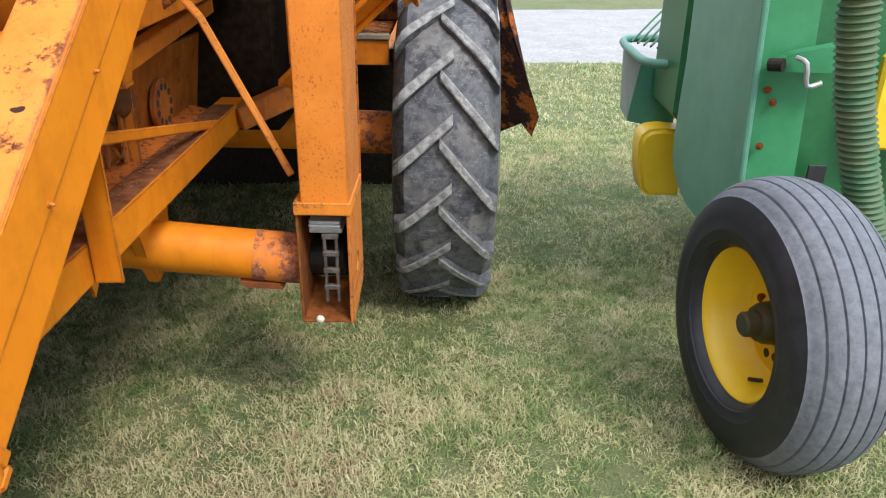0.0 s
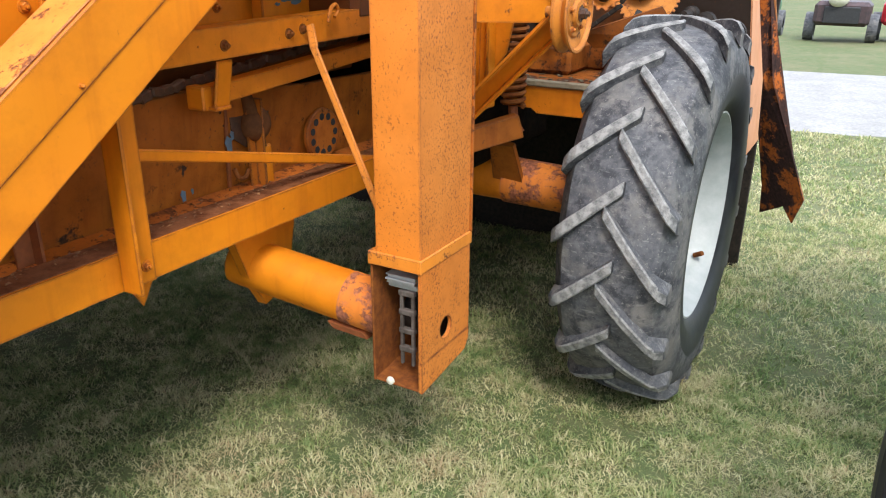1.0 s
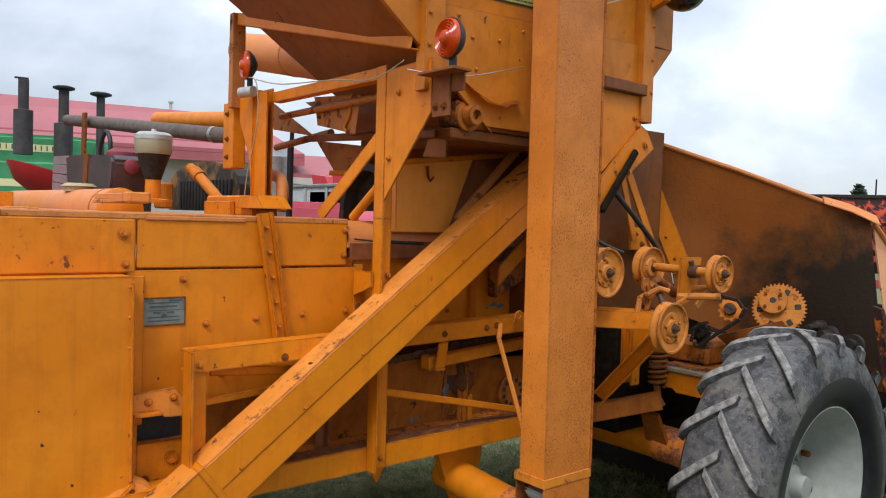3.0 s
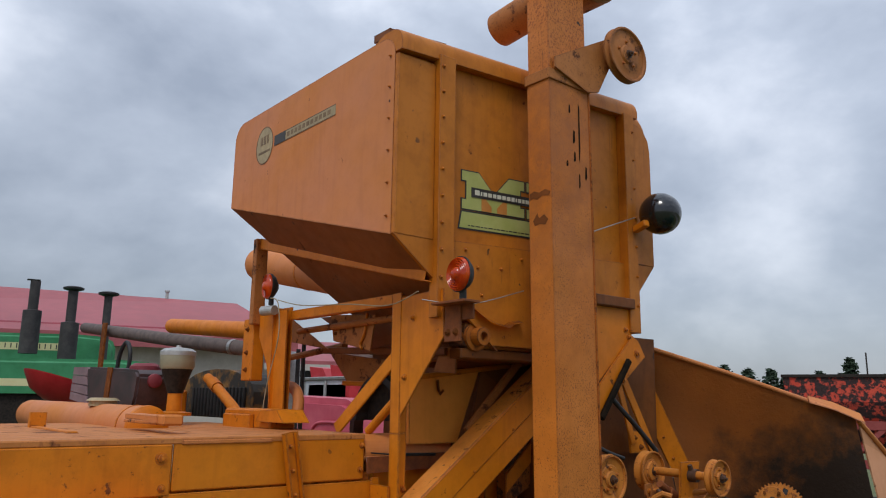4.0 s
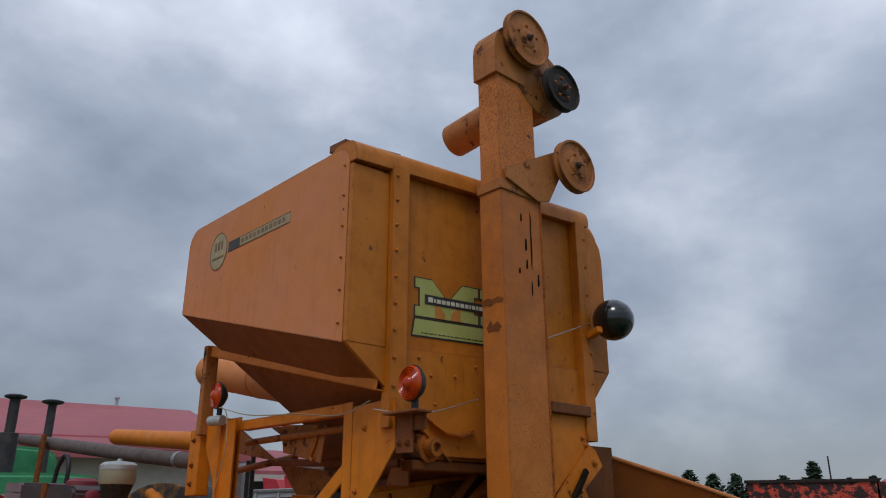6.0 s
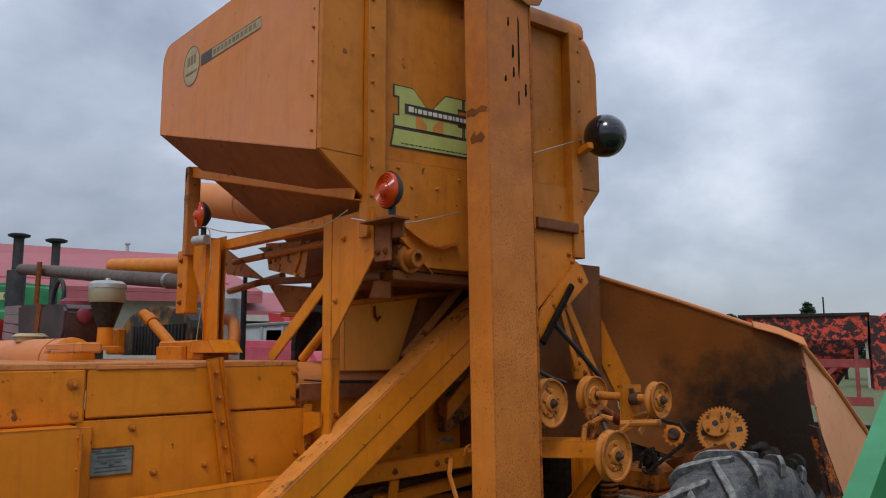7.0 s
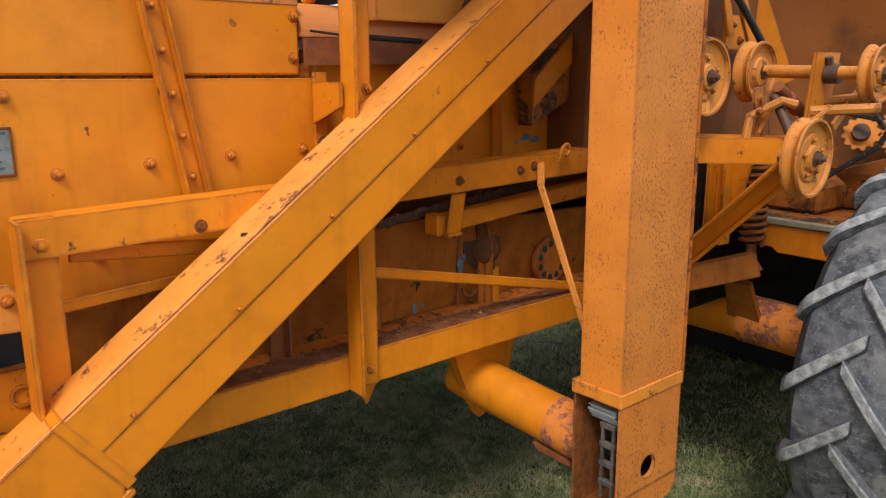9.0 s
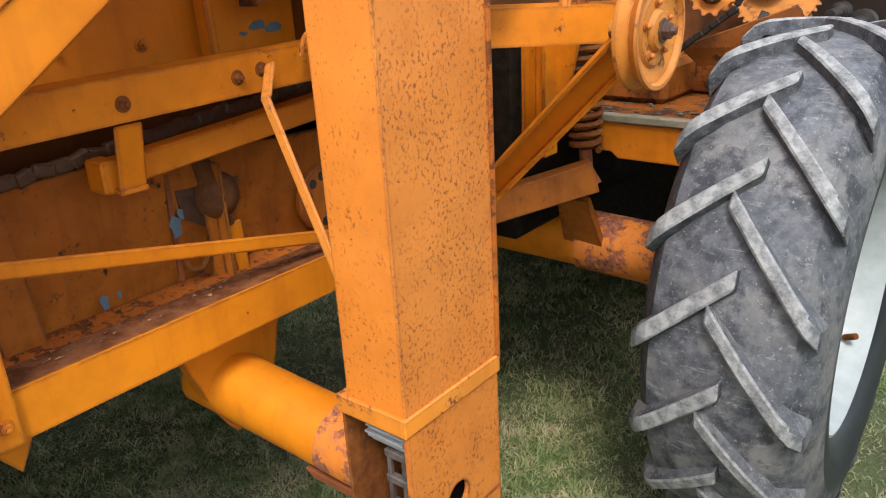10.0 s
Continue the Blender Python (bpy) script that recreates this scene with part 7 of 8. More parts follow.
# ---- round baler beside the combine ----
def round_baler():
    B = thing("round_baler", (1.3, 2.6, 0.0), "faded green round baler with yellow wheel, standing on grass", "baler")
    # wheel
    cx, cy, cz, R = 0.815, 2.010, 0.402, 0.393
    m = Matrix.Translation((cx, cy, cz)) @ Matrix.Rotation(radians(8), 4, "Z")
    half = 0.118
    b = blank()
    prof = [(-half + 0.030, 0.205), (-half + 0.002, 0.212), (-half - 0.010, 0.222), (-half - 0.0105, 0.2245), (-half - 0.016, 0.228), (-half - 0.020, 0.252), (-half - 0.0235, 0.256), (-half - 0.0235, 0.260), (-half - 0.021, 0.264), (-half - 0.023, 0.290), (-half - 0.018, 0.318), (-half - 0.006, 0.343)]
    turned(b, prof, m, 72)
    w = part("ground_wheel", b, rubber_black, B, "black tyre with grey weathered ribbed tread", True)
    # rounded tread with five narrow grooves
    def crown(x):
        return R - 0.050 * (abs(x) / (half + 0.006)) ** 2.6

    b = blank()
    prof = [(-half - 0.006, 0.343)]
    cuts = [-half + 0.024 + (2 * half - 0.048) * k / 5 for k in range(6)]
    for k, g in enumerate(cuts):
        lo = -half - 0.004 if k == 0 else cuts[k - 1] + 0.003
        for u in (0.0, 0.25, 0.5, 0.75, 1.0):
            x = lo + (g - 0.003 - lo) * u
            prof.append((x, crown(x) - (0.0015 if u in (0.0, 1.0) else 0)))
        prof += [(g - 0.0015, crown(g) - 0.007), (g + 0.0015, crown(g) - 0.007)]
    prof += [(half - 0.02, crown(half - 0.02)), (half, 0.350), (half + 0.02, 0.29), (half + 0.01, 0.22), (half - 0.04, 0.20)]
    turned(b, prof, m, 96)
    part("tread", b, rubber_grey, w, "", True)
    b = blank()
    turned(b, [(-half + 0.034, 0.214), (-half + 0.016, 0.212), (-half + 0.013, 0.205), (-half + 0.020, 0.196), (-half + 0.045, 0.188), (-half + 0.075, 0.176), (-half + 0.115, 0.168), (-half + 0.132, 0.150), (-half + 0.136, 0.080), (-half + 0.115, 0.074), (-half + 0.113, 0)], m, 48)
    rim = part("rim", b, yellow, w, "bright yellow dished rim", True)
    b = blank()
    turned(b, [(-half + 0.113, 0.060), (-half + 0.080, 0.056), (-half + 0.062, 0.046), (-half + 0.060, 0.036), (-half + 0.030, 0.034), (-half + 0.024, 0.028), (-half + 0.023, 0)], m, 24)
    part("hub", b, plain("oily green hub", (0.02, 0.05, 0.025), (0.10, 0.06, 0.03), 20, 0.5), w, "greasy dark green hub", True)
    nut, slot = blank(), blank()
    turned(nut, [(0, 0.013), (-0.014, 0.012), (-0.016, 0)], Matrix.Identity(4), 6)
    turned(slot, [(0, 0.014), (-0.0015, 0.0135), (-0.0016, 0)], Matrix.Identity(4), 10)
    meshes = []
    for nm, bm2, mat in (("wheel_nut", nut, rust), ("rim_hole", slot, black)):
        me = bpy.data.meshes.new(nm)
        bm2.to_mesh(me)
        bm2.free()
        me.materials.append(mat)
        meshes.append((nm, me))
    root = Vector(B["root"])
    for k in range(12):
        a = math.pi / 6 * k + 0.25
        nm, me = meshes[k % 2]
        ob = new(nm, me)
        ob.parent = w
        rr = 0.098 if k % 2 == 0 else 0.118
        ob.matrix_basis = Matrix.Translation(-root) @ m @ Matrix.Translation((-half + 0.1345, rr * math.cos(a), rr * math.sin(a)))
    b = blank()
    pipe(b, [m @ Vector((-half + 0.10, -0.03, -0.165)), m @ Vector((-half + 0.06, -0.028, -0.158))], 0.006, 8)
    part("valve", b, black, w)
    # side sheets
    b = blank()
    pts = [(0.898, y, z) for y, z in ((2.60, 0.47), (2.80, 0.36), (2.99, 0.318), (3.12, 0.322), (3.24, 0.348), (3.33, 0.385), (3.37, 0.425), (3.395, 0.52), (3.39, 0.68), (3.375, 0.85), (3.39, 1.10), (3.42, 1.75), (2.70, 1.75), (2.68, 1.14))]
    slab(b, pts, 0.05, (1, 0, 0))
    part("side_panel", b, green_pale, B, "chalky pale green curved side panel")
    b = blank()
    slab(b, [(0.90, 2.598, 0.42), (1.075, 2.598, 0.42), (1.035, 2.66, 1.80), (0.868, 2.66, 1.80)], 0.03, (0, 1, 0))
    p = part("rear_panel", b, green, B)
    bolts(p, rusty_bolt, "-y", [(0.93, 2.592, 0.72), (0.925, 2.60, 0.90), (0.95, 2.60, 0.86), (0.94, 2.59, 0.60)])
    b = blank()
    slab(b, [(1.08, 2.64, 0.30), (2.4, 2.64, 0.30), (2.4, 2.70, 1.80), (1.045, 2.70, 1.80)], 0.9, (0, 1, 0))
    part("chamber", b, green_dark, B)
    b = blank()
    pipe(b, [(0.90, 2.595, 0.42), (0.866, 2.655, 1.80)], 0.012, 10)
    part("edge_seam", b, green_pale, B)
    # drawn bracket and hook
    b = blank()
    slab(b, [(0.905, 2.55, 0.985), (0.96, 2.55, 1.02), (1.12, 2.52, 1.06), (1.12, 2.52, 0.97), (0.94, 2.55, 0.965)], 0.05, (0, 1, 0))
    k = part("arm_bracket", b, green, B)
    b = blank()
    pipe(b, [(0.965, 2.53, 1.012), (0.985, 2.50, 1.0), (0.998, 2.50, 0.935), (1.04, 2.50, 0.945)], 0.008, 8, 3)
    part("crank", b, galvanised, k, "pale green bent crank handle", True)
    b = blank()
    tube(b, (0.90, 2.56, 0.985), (0.93, 2.53, 0.99), 0.020, seg=14)
    part("pin_hole", b, dark_iron, k)
    b = blank()
    box(b, 1.10, 1.16, 2.585, 2.595, 0.60, 0.66, 0.002)
    part("mesh_patch", b, black, B)
    b = blank()
    box(b, 0.885, 0.945, 2.575, 2.60, 0.575, 0.60, 0.004)
    part("hinge", b, rust, B)
    # corrugated hose
    line = [(0.975, 2.27, 1.75), (0.98, 2.27, 1.35), (0.99, 2.28, 1.15), (1.035, 2.29, 0.95), (1.10, 2.30, 0.75), (1.16, 2.31, 0.60), (1.24, 2.33, 0.42)]
    b = blank()
    ps = [Vector(p) for p in line]
    dense = []
    for p, q in zip(ps, ps[1:]):
        steps = max(1, int((q - p).length / 0.0065))
        dense += [p.lerp(q, s / steps) for s in range(steps)]
    rings = []
    for k2, p in enumerate(dense):
        r = 0.050 + 0.005 * math.cos(2 * math.pi * k2 / 3.0)
        rings.append([b.verts.new(p + Vector((r * math.cos(a), r * math.sin(a), 0.15 * r * math.cos(a)))) for a in (2 * math.pi * j / 18 for j in range(18))])
    for u, v in zip(rings, rings[1:]):
        for j in range(18):
            b.faces.new((u[j], v[j], v[(j + 1) % 18], u[(j + 1) % 18]))
    part("corrugated_hose", b, hose_rust, B, "ribbed green hose stained brown", True)
    b = blank()
    box(b, 1.25, 1.55, 2.56, 2.60, 0.72, 1.02, 0.01)
    part("yellow_guard", b, yellow, B)
    # pick-up end and wire tray further on
    b = blank()
    slab(b, [(0.808, 3.6, 0.425), (0.818, 3.6, 0.465), (0.85, 3.6, 0.49), (0.91, 3.6, 0.498), (1.0, 3.6, 0.49), (1.02, 3.6, 0.175), (0.875, 3.6, 0.17), (0.84, 3.6, 0.20), (0.815, 3.6, 0.30)], 0.16, (0, 1, 0))
    bmesh.ops.bevel(b, geom=[e for e in b.edges if abs(e.verts[0].co.y - e.verts[1].co.y) < 1e-4], offset=0.02, segments=3, affect="EDGES")
    part("pickup_end", b, yellow, B, "yellow pick-up end guard", True)
    flap_green = plain("mid green flap", (0.05, 0.24, 0.15), (0.08, 0.30, 0.2), 6, 0.5)
    b = slab(blank(), [(0.845, 3.90, 0.728), (1.045, 3.90, 0.705), (1.035, 3.90, 0.411), (0.806, 3.90, 0.456)], 0.006, (0, 1, 0))
    part("flap", b, flap_green, B)
    b = slab(blank(), [(0.776, 4.00, 0.787), (0.860, 3.912, 0.725), (0.815, 3.912, 0.45), (0.790, 4.00, 0.496)], 0.006, (0, 1, 0))
    part("side_flap", b, plain("pale dusty flap", (0.30, 0.38, 0.35), (0.38, 0.46, 0.42), 6, 0.5), B, "pale dusty green side flap")
    b = blank()
    pipe(b, [(1.30, 3.66, 0.765), (0.96, 3.66, 0.775), (0.835, 3.68, 0.78), (0.808, 3.78, 0.78), (0.802, 3.94, 0.785), (0.815, 4.18, 0.785), (0.85, 4.30, 0.785), (0.95, 4.34, 0.785), (1.35, 4.34, 0.785)], 0.020, 10, 4)
    part("wind_guard_tube", b, green_pale, B, "pale green bent wind-guard tube", True)
    for k in range(8):
        b = blank()
        pipe(b, [(0.855 + 0.022 * k, 4.19 - 0.045 * k, 0.79), (1.00 + 0.03 * k, 4.42 - 0.03 * k, 0.86), (1.22 + 0.035 * k, 4.75 - 0.03 * k, 0.965)], 0.006, 6)
        part("tine_rod", b, green_dark, B)
    # tailgate corner that juts back high on the side
    b = slab(blank(), [(0.87, 1.60, 1.22), (0.87, 1.728, 1.313), (0.87, 1.998, 1.499), (0.87, 2.15, 1.60), (0.87, 2.72, 1.70), (0.87, 2.72, 1.28), (0.87, 2.30, 1.275), (0.87, 1.66, 1.20)], 0.05, (1, 0, 0))
    part("tailgate_arm", b, green, B)
    b = blank()
    box(b, 0.90, 2.3, 3.42, 3.9, 0.55, 1.5, 0.05)
    part("front_frame", b, green_dark, B)
    B.location = (1.312, 2.575, 0.0)


round_baler()


# ---- farmyard behind ----
def far_tractor(nose, tail, low, label, stripe, stacks):
    """A tractor known by the nose and tail of its hood's top edge; the rest hangs below."""
    nose, tail = Vector(nose), Vector(tail)
    g = ground_z(nose.x, nose.y)
    T = thing("tractor", (nose.x, nose.y, g), label, "tractor", "tractors in the yard")
    d = Vector((nose.x - tail.x, nose.y - tail.y, 0)).normalized()
    side = Vector((d.y, -d.x, 0))
    up = Vector((0, 0, 1))
    W = 0.62
    n = (nose - tail).length
    # hood with a rounded nose
    b = blank()
    pts = [tail - up * 0.02]
    pts += [nose - d * 0.45, nose - d * 0.15 - up * 0.02, nose - d * 0.04 - up * 0.07, nose - up * 0.16, nose - up * low, tail - up * low]
    slab(b, pts, W, -side)
    bmesh.ops.bevel(b, geom=[e for e in b.edges if abs((e.verts[0].co - e.verts[1].co).normalized().dot(side)) < 0.1 and e.verts[0].co.z > tail.z - 0.15], offset=0.05, segments=3, affect="EDGES")
    part("hood", b, green, T, "", True)
    b = blank()
    z0, z1 = stripe
    q0, q1 = tail + side * 0.004, nose - d * 0.5 + side * 0.004
    slab(b, [q0 - up * z0, q1 - up * z0, q1 - up * z1, q0 - up * z1], 0.01, -side)
    k = part("side_stripe", b, plain("pale yellow stripe", (0.62, 0.58, 0.30), (0.7, 0.66, 0.36), 6, 0.5), T)
    for i in range(13):
        b = blank()
        u0 = q1 - d * (0.05 + 0.062 * i) + side * 0.004
        zz = z0 + (z1 - z0) * 0.18
        ze = z1 - (z1 - z0) * 0.18
        slab(b, [u0 - up * zz, u0 - d * 0.012 - up * zz, u0 - d * 0.012 - up * ze, u0 - up * ze], 0.006, -side)
        part("letter_bar", b, black, k)
    b = blank()
    slab(b, [tail - up * low + side * -0.06, nose - d * 0.1 - up * low - side * 0.06, nose - d * 0.1 - up * (low + 0.55) - side * 0.06, tail - up * (low + 0.55) - side * 0.06], W - 0.12, -side)
    part("engine", b, dark_iron, T)
    for along, r, wd, out in ((0.35, 0.48, 0.26, 0.35), (n + 0.5, 0.85, 0.44, 0.5)):
        for sgn in (-1, 1):
            c = nose - d * along - side * (W / 2) + side * sgn * (W / 2 + out)
            m = Matrix.Translation((c.x, c.y, ground_z(c.x, c.y) + r)) @ Matrix.Rotation(math.atan2(side.y, side.x), 4, "Z")
            b = blank()
            turned(b, [(-wd / 2, r * 0.55), (-wd / 2, r * 0.9), (-wd / 3, r), (wd / 3, r), (wd / 2, r * 0.9), (wd / 2, r * 0.55)], m, 32)
            w = part("wheel", b, rubber, T, "", True)
            b = blank()
            turned(b, [(-wd / 3, 0), (-wd / 3, r * 0.56), (wd / 3, r * 0.56), (wd / 3, 0)], m, 24)
            part("rim", b, yellow, w, "", True)
    for (x, y), (za, zb, zc), rr, cap in stacks:
        b = blank()
        turned(b, [(za, 0), (za, rr), (zb, rr), (zb + 0.01, rr * 0.55), (zc, rr * 0.55), (zc, 0)], Matrix.Translation((x, y, 0)) @ Matrix.Rotation(radians(-90), 4, "Y"), 18)
        st = part("exhaust_pipe", b, sooty, T, "", True)
        b = blank()
        if cap == "flap":
            bar(b, (x - 0.02, y - 0.09, zc + 0.012), (x, y + 0.05, zc + 0.012), 0.08, 0.012)
        else:
            turned(b, [(-0.02, 0.05), (0.0, 0.115), (0.02, 0.12), (0.035, 0.08), (0.04, 0)], Matrix.Translation((x, y, zc)) @ Matrix.Rotation(radians(-90), 4, "Y"), 20)
        part("rain_cap", b, black, st)
    return T


sooty = plain("sooty stack", (0.020, 0.019, 0.020), (0.06, 0.054, 0.053), 9, 0.7)


def tractors():
    far_tractor((-8.66, 2.92, 2.48), (-9.35, 0.41, 2.46), 0.53, 'green tractor with a yellow hood stripe and black exhaust stacks', (0.125, 0.213), [((-8.35, 1.85), (2.19, 2.69, 3.04), 0.102, 'flap'), ((-8.26, 2.25), (1.89, 2.57, 2.97), 0.102, 'cap')])
    far_tractor((-7.68, 3.18, 2.14), (-8.44, 0.6, 2.13), 0.4, 'green tractor with a pale lettered stripe along its hood', (0.237, 0.319), [((-8.06, 2.6), (1.98, 2.1, 2.92), 0.084, 'cap')])


def tractor_cab():
    K = thing("tractor_cab", (-4.9, 0.2, 0), "dark green tractor cab with tinted glass", "tractor", "tractors in the yard")
    b = blank()
    box(b, -5.6, -4.6, -0.6, 0.70, 0.9, 1.75, 0.05)
    part("body", b, green_dark, K)
    b = blank()
    box(b, -5.5, -4.65, -0.5, 0.64, 1.75, 2.32, 0.04)
    part("glass", b, plain("tinted glass", (0.05, 0.09, 0.10), (0.09, 0.14, 0.15), 4, 0.12), K)
    b = blank()
    box(b, -5.7, -4.5, -0.65, 0.76, 2.32, 2.48, 0.06)
    part("roof", b, green_dark, K)
    b = blank()
    for y in (-0.5, 0.64):
        tube(b, (-4.66, y, 1.7), (-4.66, y, 2.33), 0.03, seg=10)
    part("pillar", b, galvanised, K)
    for y in (-0.2, 0.4):
        b = blank()
        turned(b, [(-0.15, 0.3), (-0.12, 0.62), (0.12, 0.62), (0.15, 0.3)], Matrix.Translation((-5.1, y, 0.62 + ground_z(-5.1, y))), 28)
        part("wheel", b, rubber, K, "", True)


def red_machines():
    def seat(at):
        S = thing("implement_seat", at, "red pressed-steel implement seat on a post", "seat")
        b = blank()
        x, y, z = at
        prof = [(0.0, 0), (0.005, 0.1), (0.05, 0.2), (0.14, 0.27), (0.15, 0.275)]
        turned(b, prof, Matrix.Translation((x, y, z + 1.68)) @ Matrix.Rotation(radians(-90), 4, "Y") @ Matrix.Rotation(0.3, 4, "Z"), 28)
        part("pan", b, red_paint, S, "", True)
        b = blank()
        pipe(b, [(x, y, z), (x - 0.05, y, z + 1.0), (x, y, z + 1.69)], 0.035, 10)
        part("post", b, dark_iron, S)

    seat((-4.0, 1.18, ground_z(-4.0, 1.18)))
    z = ground_z(-5.0, 3.95)
    M = thing("farm_tractor", (-5.0, 3.95, z), "faded pink-red tractor with a long rounded hood", "tractor", "machines in the yard")
    b = slab(blank(), [(-6.1, 3.75, 1.40), (-4.30, 3.75, 1.36), (-4.33, 3.75, 1.55), (-4.42, 3.75, 1.67), (-4.58, 3.75, 1.72), (-6.1, 3.75, 1.755)], 0.62, (0, 1, 0))
    bmesh.ops.bevel(b, geom=[e for e in b.edges if e.verts[0].co.z > 1.5 and e.verts[1].co.z > 1.5 and abs(e.verts[0].co.y - e.verts[1].co.y) < 0.01], offset=0.06, segments=4, affect="EDGES")
    part("hood", b, red_faded, M, "", True)
    b = blank()
    pipe(b, [(-5.10, 3.742, 1.38), (-5.05, 3.742, 1.46), (-4.92, 3.742, 1.50), (-4.60, 3.742, 1.505)], 0.014, 8, 4)
    part("hood_crease", b, red_faded, M, "", True)
    part("engine", box(blank(), -6.0, -4.45, 3.82, 4.30, 0.85, 1.39, 0.03), dark_iron, M)
    for x, r in ((-4.7, 0.42), (-6.2, 0.62)):
        for y in (3.62, 4.50):
            b = blank()
            turned(b, [(-0.1, r * 0.5), (-0.1, r * 0.9), (-0.06, r), (0.06, r), (0.1, r * 0.9), (0.1, r * 0.5)], Matrix.Translation((x, y, ground_z(x, y) + r)) @ FACING["y"], 28)
            w = part("wheel", b, rubber, M, "", True)
            b = blank()
            turned(b, [(-0.07, 0), (-0.07, r * 0.52), (0.07, r * 0.52), (0.07, 0)], Matrix.Translation((x, y, ground_z(x, y) + r)) @ FACING["y"], 20)
            part("rim", b, red_paint, w, "", True)
    z = ground_z(-6.3, 4.9)
    M = thing("farm_implement", (-6.3, 4.9, z), "grey sheet-metal bin with red covers parked in the yard", "implement", "machines in the yard")
    part("bin", box(blank(), -7.3, -5.80, 4.60, 5.35, 1.10, 1.965, 0.03), plain("pale grey sheet", (0.40, 0.42, 0.44), (0.50, 0.52, 0.54), 5, 0.6), M)
    part("bin_rim", box(blank(), -7.32, -5.78, 4.575, 4.60, 1.935, 1.975, 0.008), bare_steel, M)
    for x in (-6.75, -6.25):
        part("rib", box(blank(), x - 0.02, x + 0.02, 4.575, 4.60, 1.12, 1.93, 0.005), galvanised, M)
    for x0, x1, z0, z1 in ((-7.25, -6.82, 2.13, 1.99), (-6.75, -6.10, 2.14, 1.98)):
        b = slab(blank(), [(x0, 4.95, z0), (x1 - 0.1, 4.95, z0 - 0.03), (x1, 4.95, z1), (x0 + 0.05, 4.95, z1)], 0.3, (0, 1, 0))
        part("cover", b, red_paint, M)
    for x in (-6.9, -6.2):
        for y in (4.7, 5.3):
            b = blank()
            turned(b, [(-0.1, 0.2), (-0.1, 0.42), (-0.06, 0.46), (0.06, 0.46), (0.1, 0.42), (0.1, 0.2)], Matrix.Translation((x, y, ground_z(x, y) + 0.46)) @ FACING["y"], 24)
            part("wheel", b, rubber, M, "", True)
    part("frame", box(blank(), -7.1, -6.0, 4.8, 5.2, z + 0.4, 1.10, 0.03), dark_iron, M)
    for at, size, lab, mat in (((-5.0, 3.5), (1.8, 0.7, 1.05), "red farm implement with a rounded hood", red_paint), ((-6.2, 5.0), (1.1, 0.8, 2.25), "red forage machine beside the shed", red_paint), ((-7.2, 6.6), (2.2, 1.2, 1.75), "red farm machine with grey trim", red_paint), ((-9.5, 8.5), (2.4, 1.4, 1.9), "red forage machine in the yard", red_paint)):
        z = ground_z(*at)
        M = thing("farm_implement", (*at, z), lab, "implement", "machines in the yard")
        L, W, H = size
        b = blank()
        box(b, at[0] - L / 2, at[0] + L / 2, at[1] - W / 2, at[1] + W / 2, z + H * 0.55, z + H, 0.10)
        part("hood", b, mat, M)
        b = blank()
        box(b, at[0] - L * 0.45, at[0] + L * 0.45, at[1] - W * 0.4, at[1] + W * 0.4, z + H * 0.25, z + H * 0.56, 0.04)
        part("frame", b, dark_iron, M)
        for sx in (-0.32, 0.32):
            for sy in (-0.5, 0.5):
                b = blank()
                turned(b, [(-0.1, 0.1), (-0.1, H * 0.26), (-0.06, H * 0.3), (0.06, H * 0.3), (0.1, H * 0.26), (0.1, 0.1)], Matrix.Translation((at[0] + sx * L, at[1] + sy * W, z + H * 0.3)) @ FACING["y"], 24)
                part("wheel", b, rubber, M, "", True)
        b = blank()
        tube(b, (at[0] + 0.3, at[1], z + H), (at[0] + 0.3, at[1], z + H + 0.45), 0.035, seg=12)
        part("stack", b, black, M)


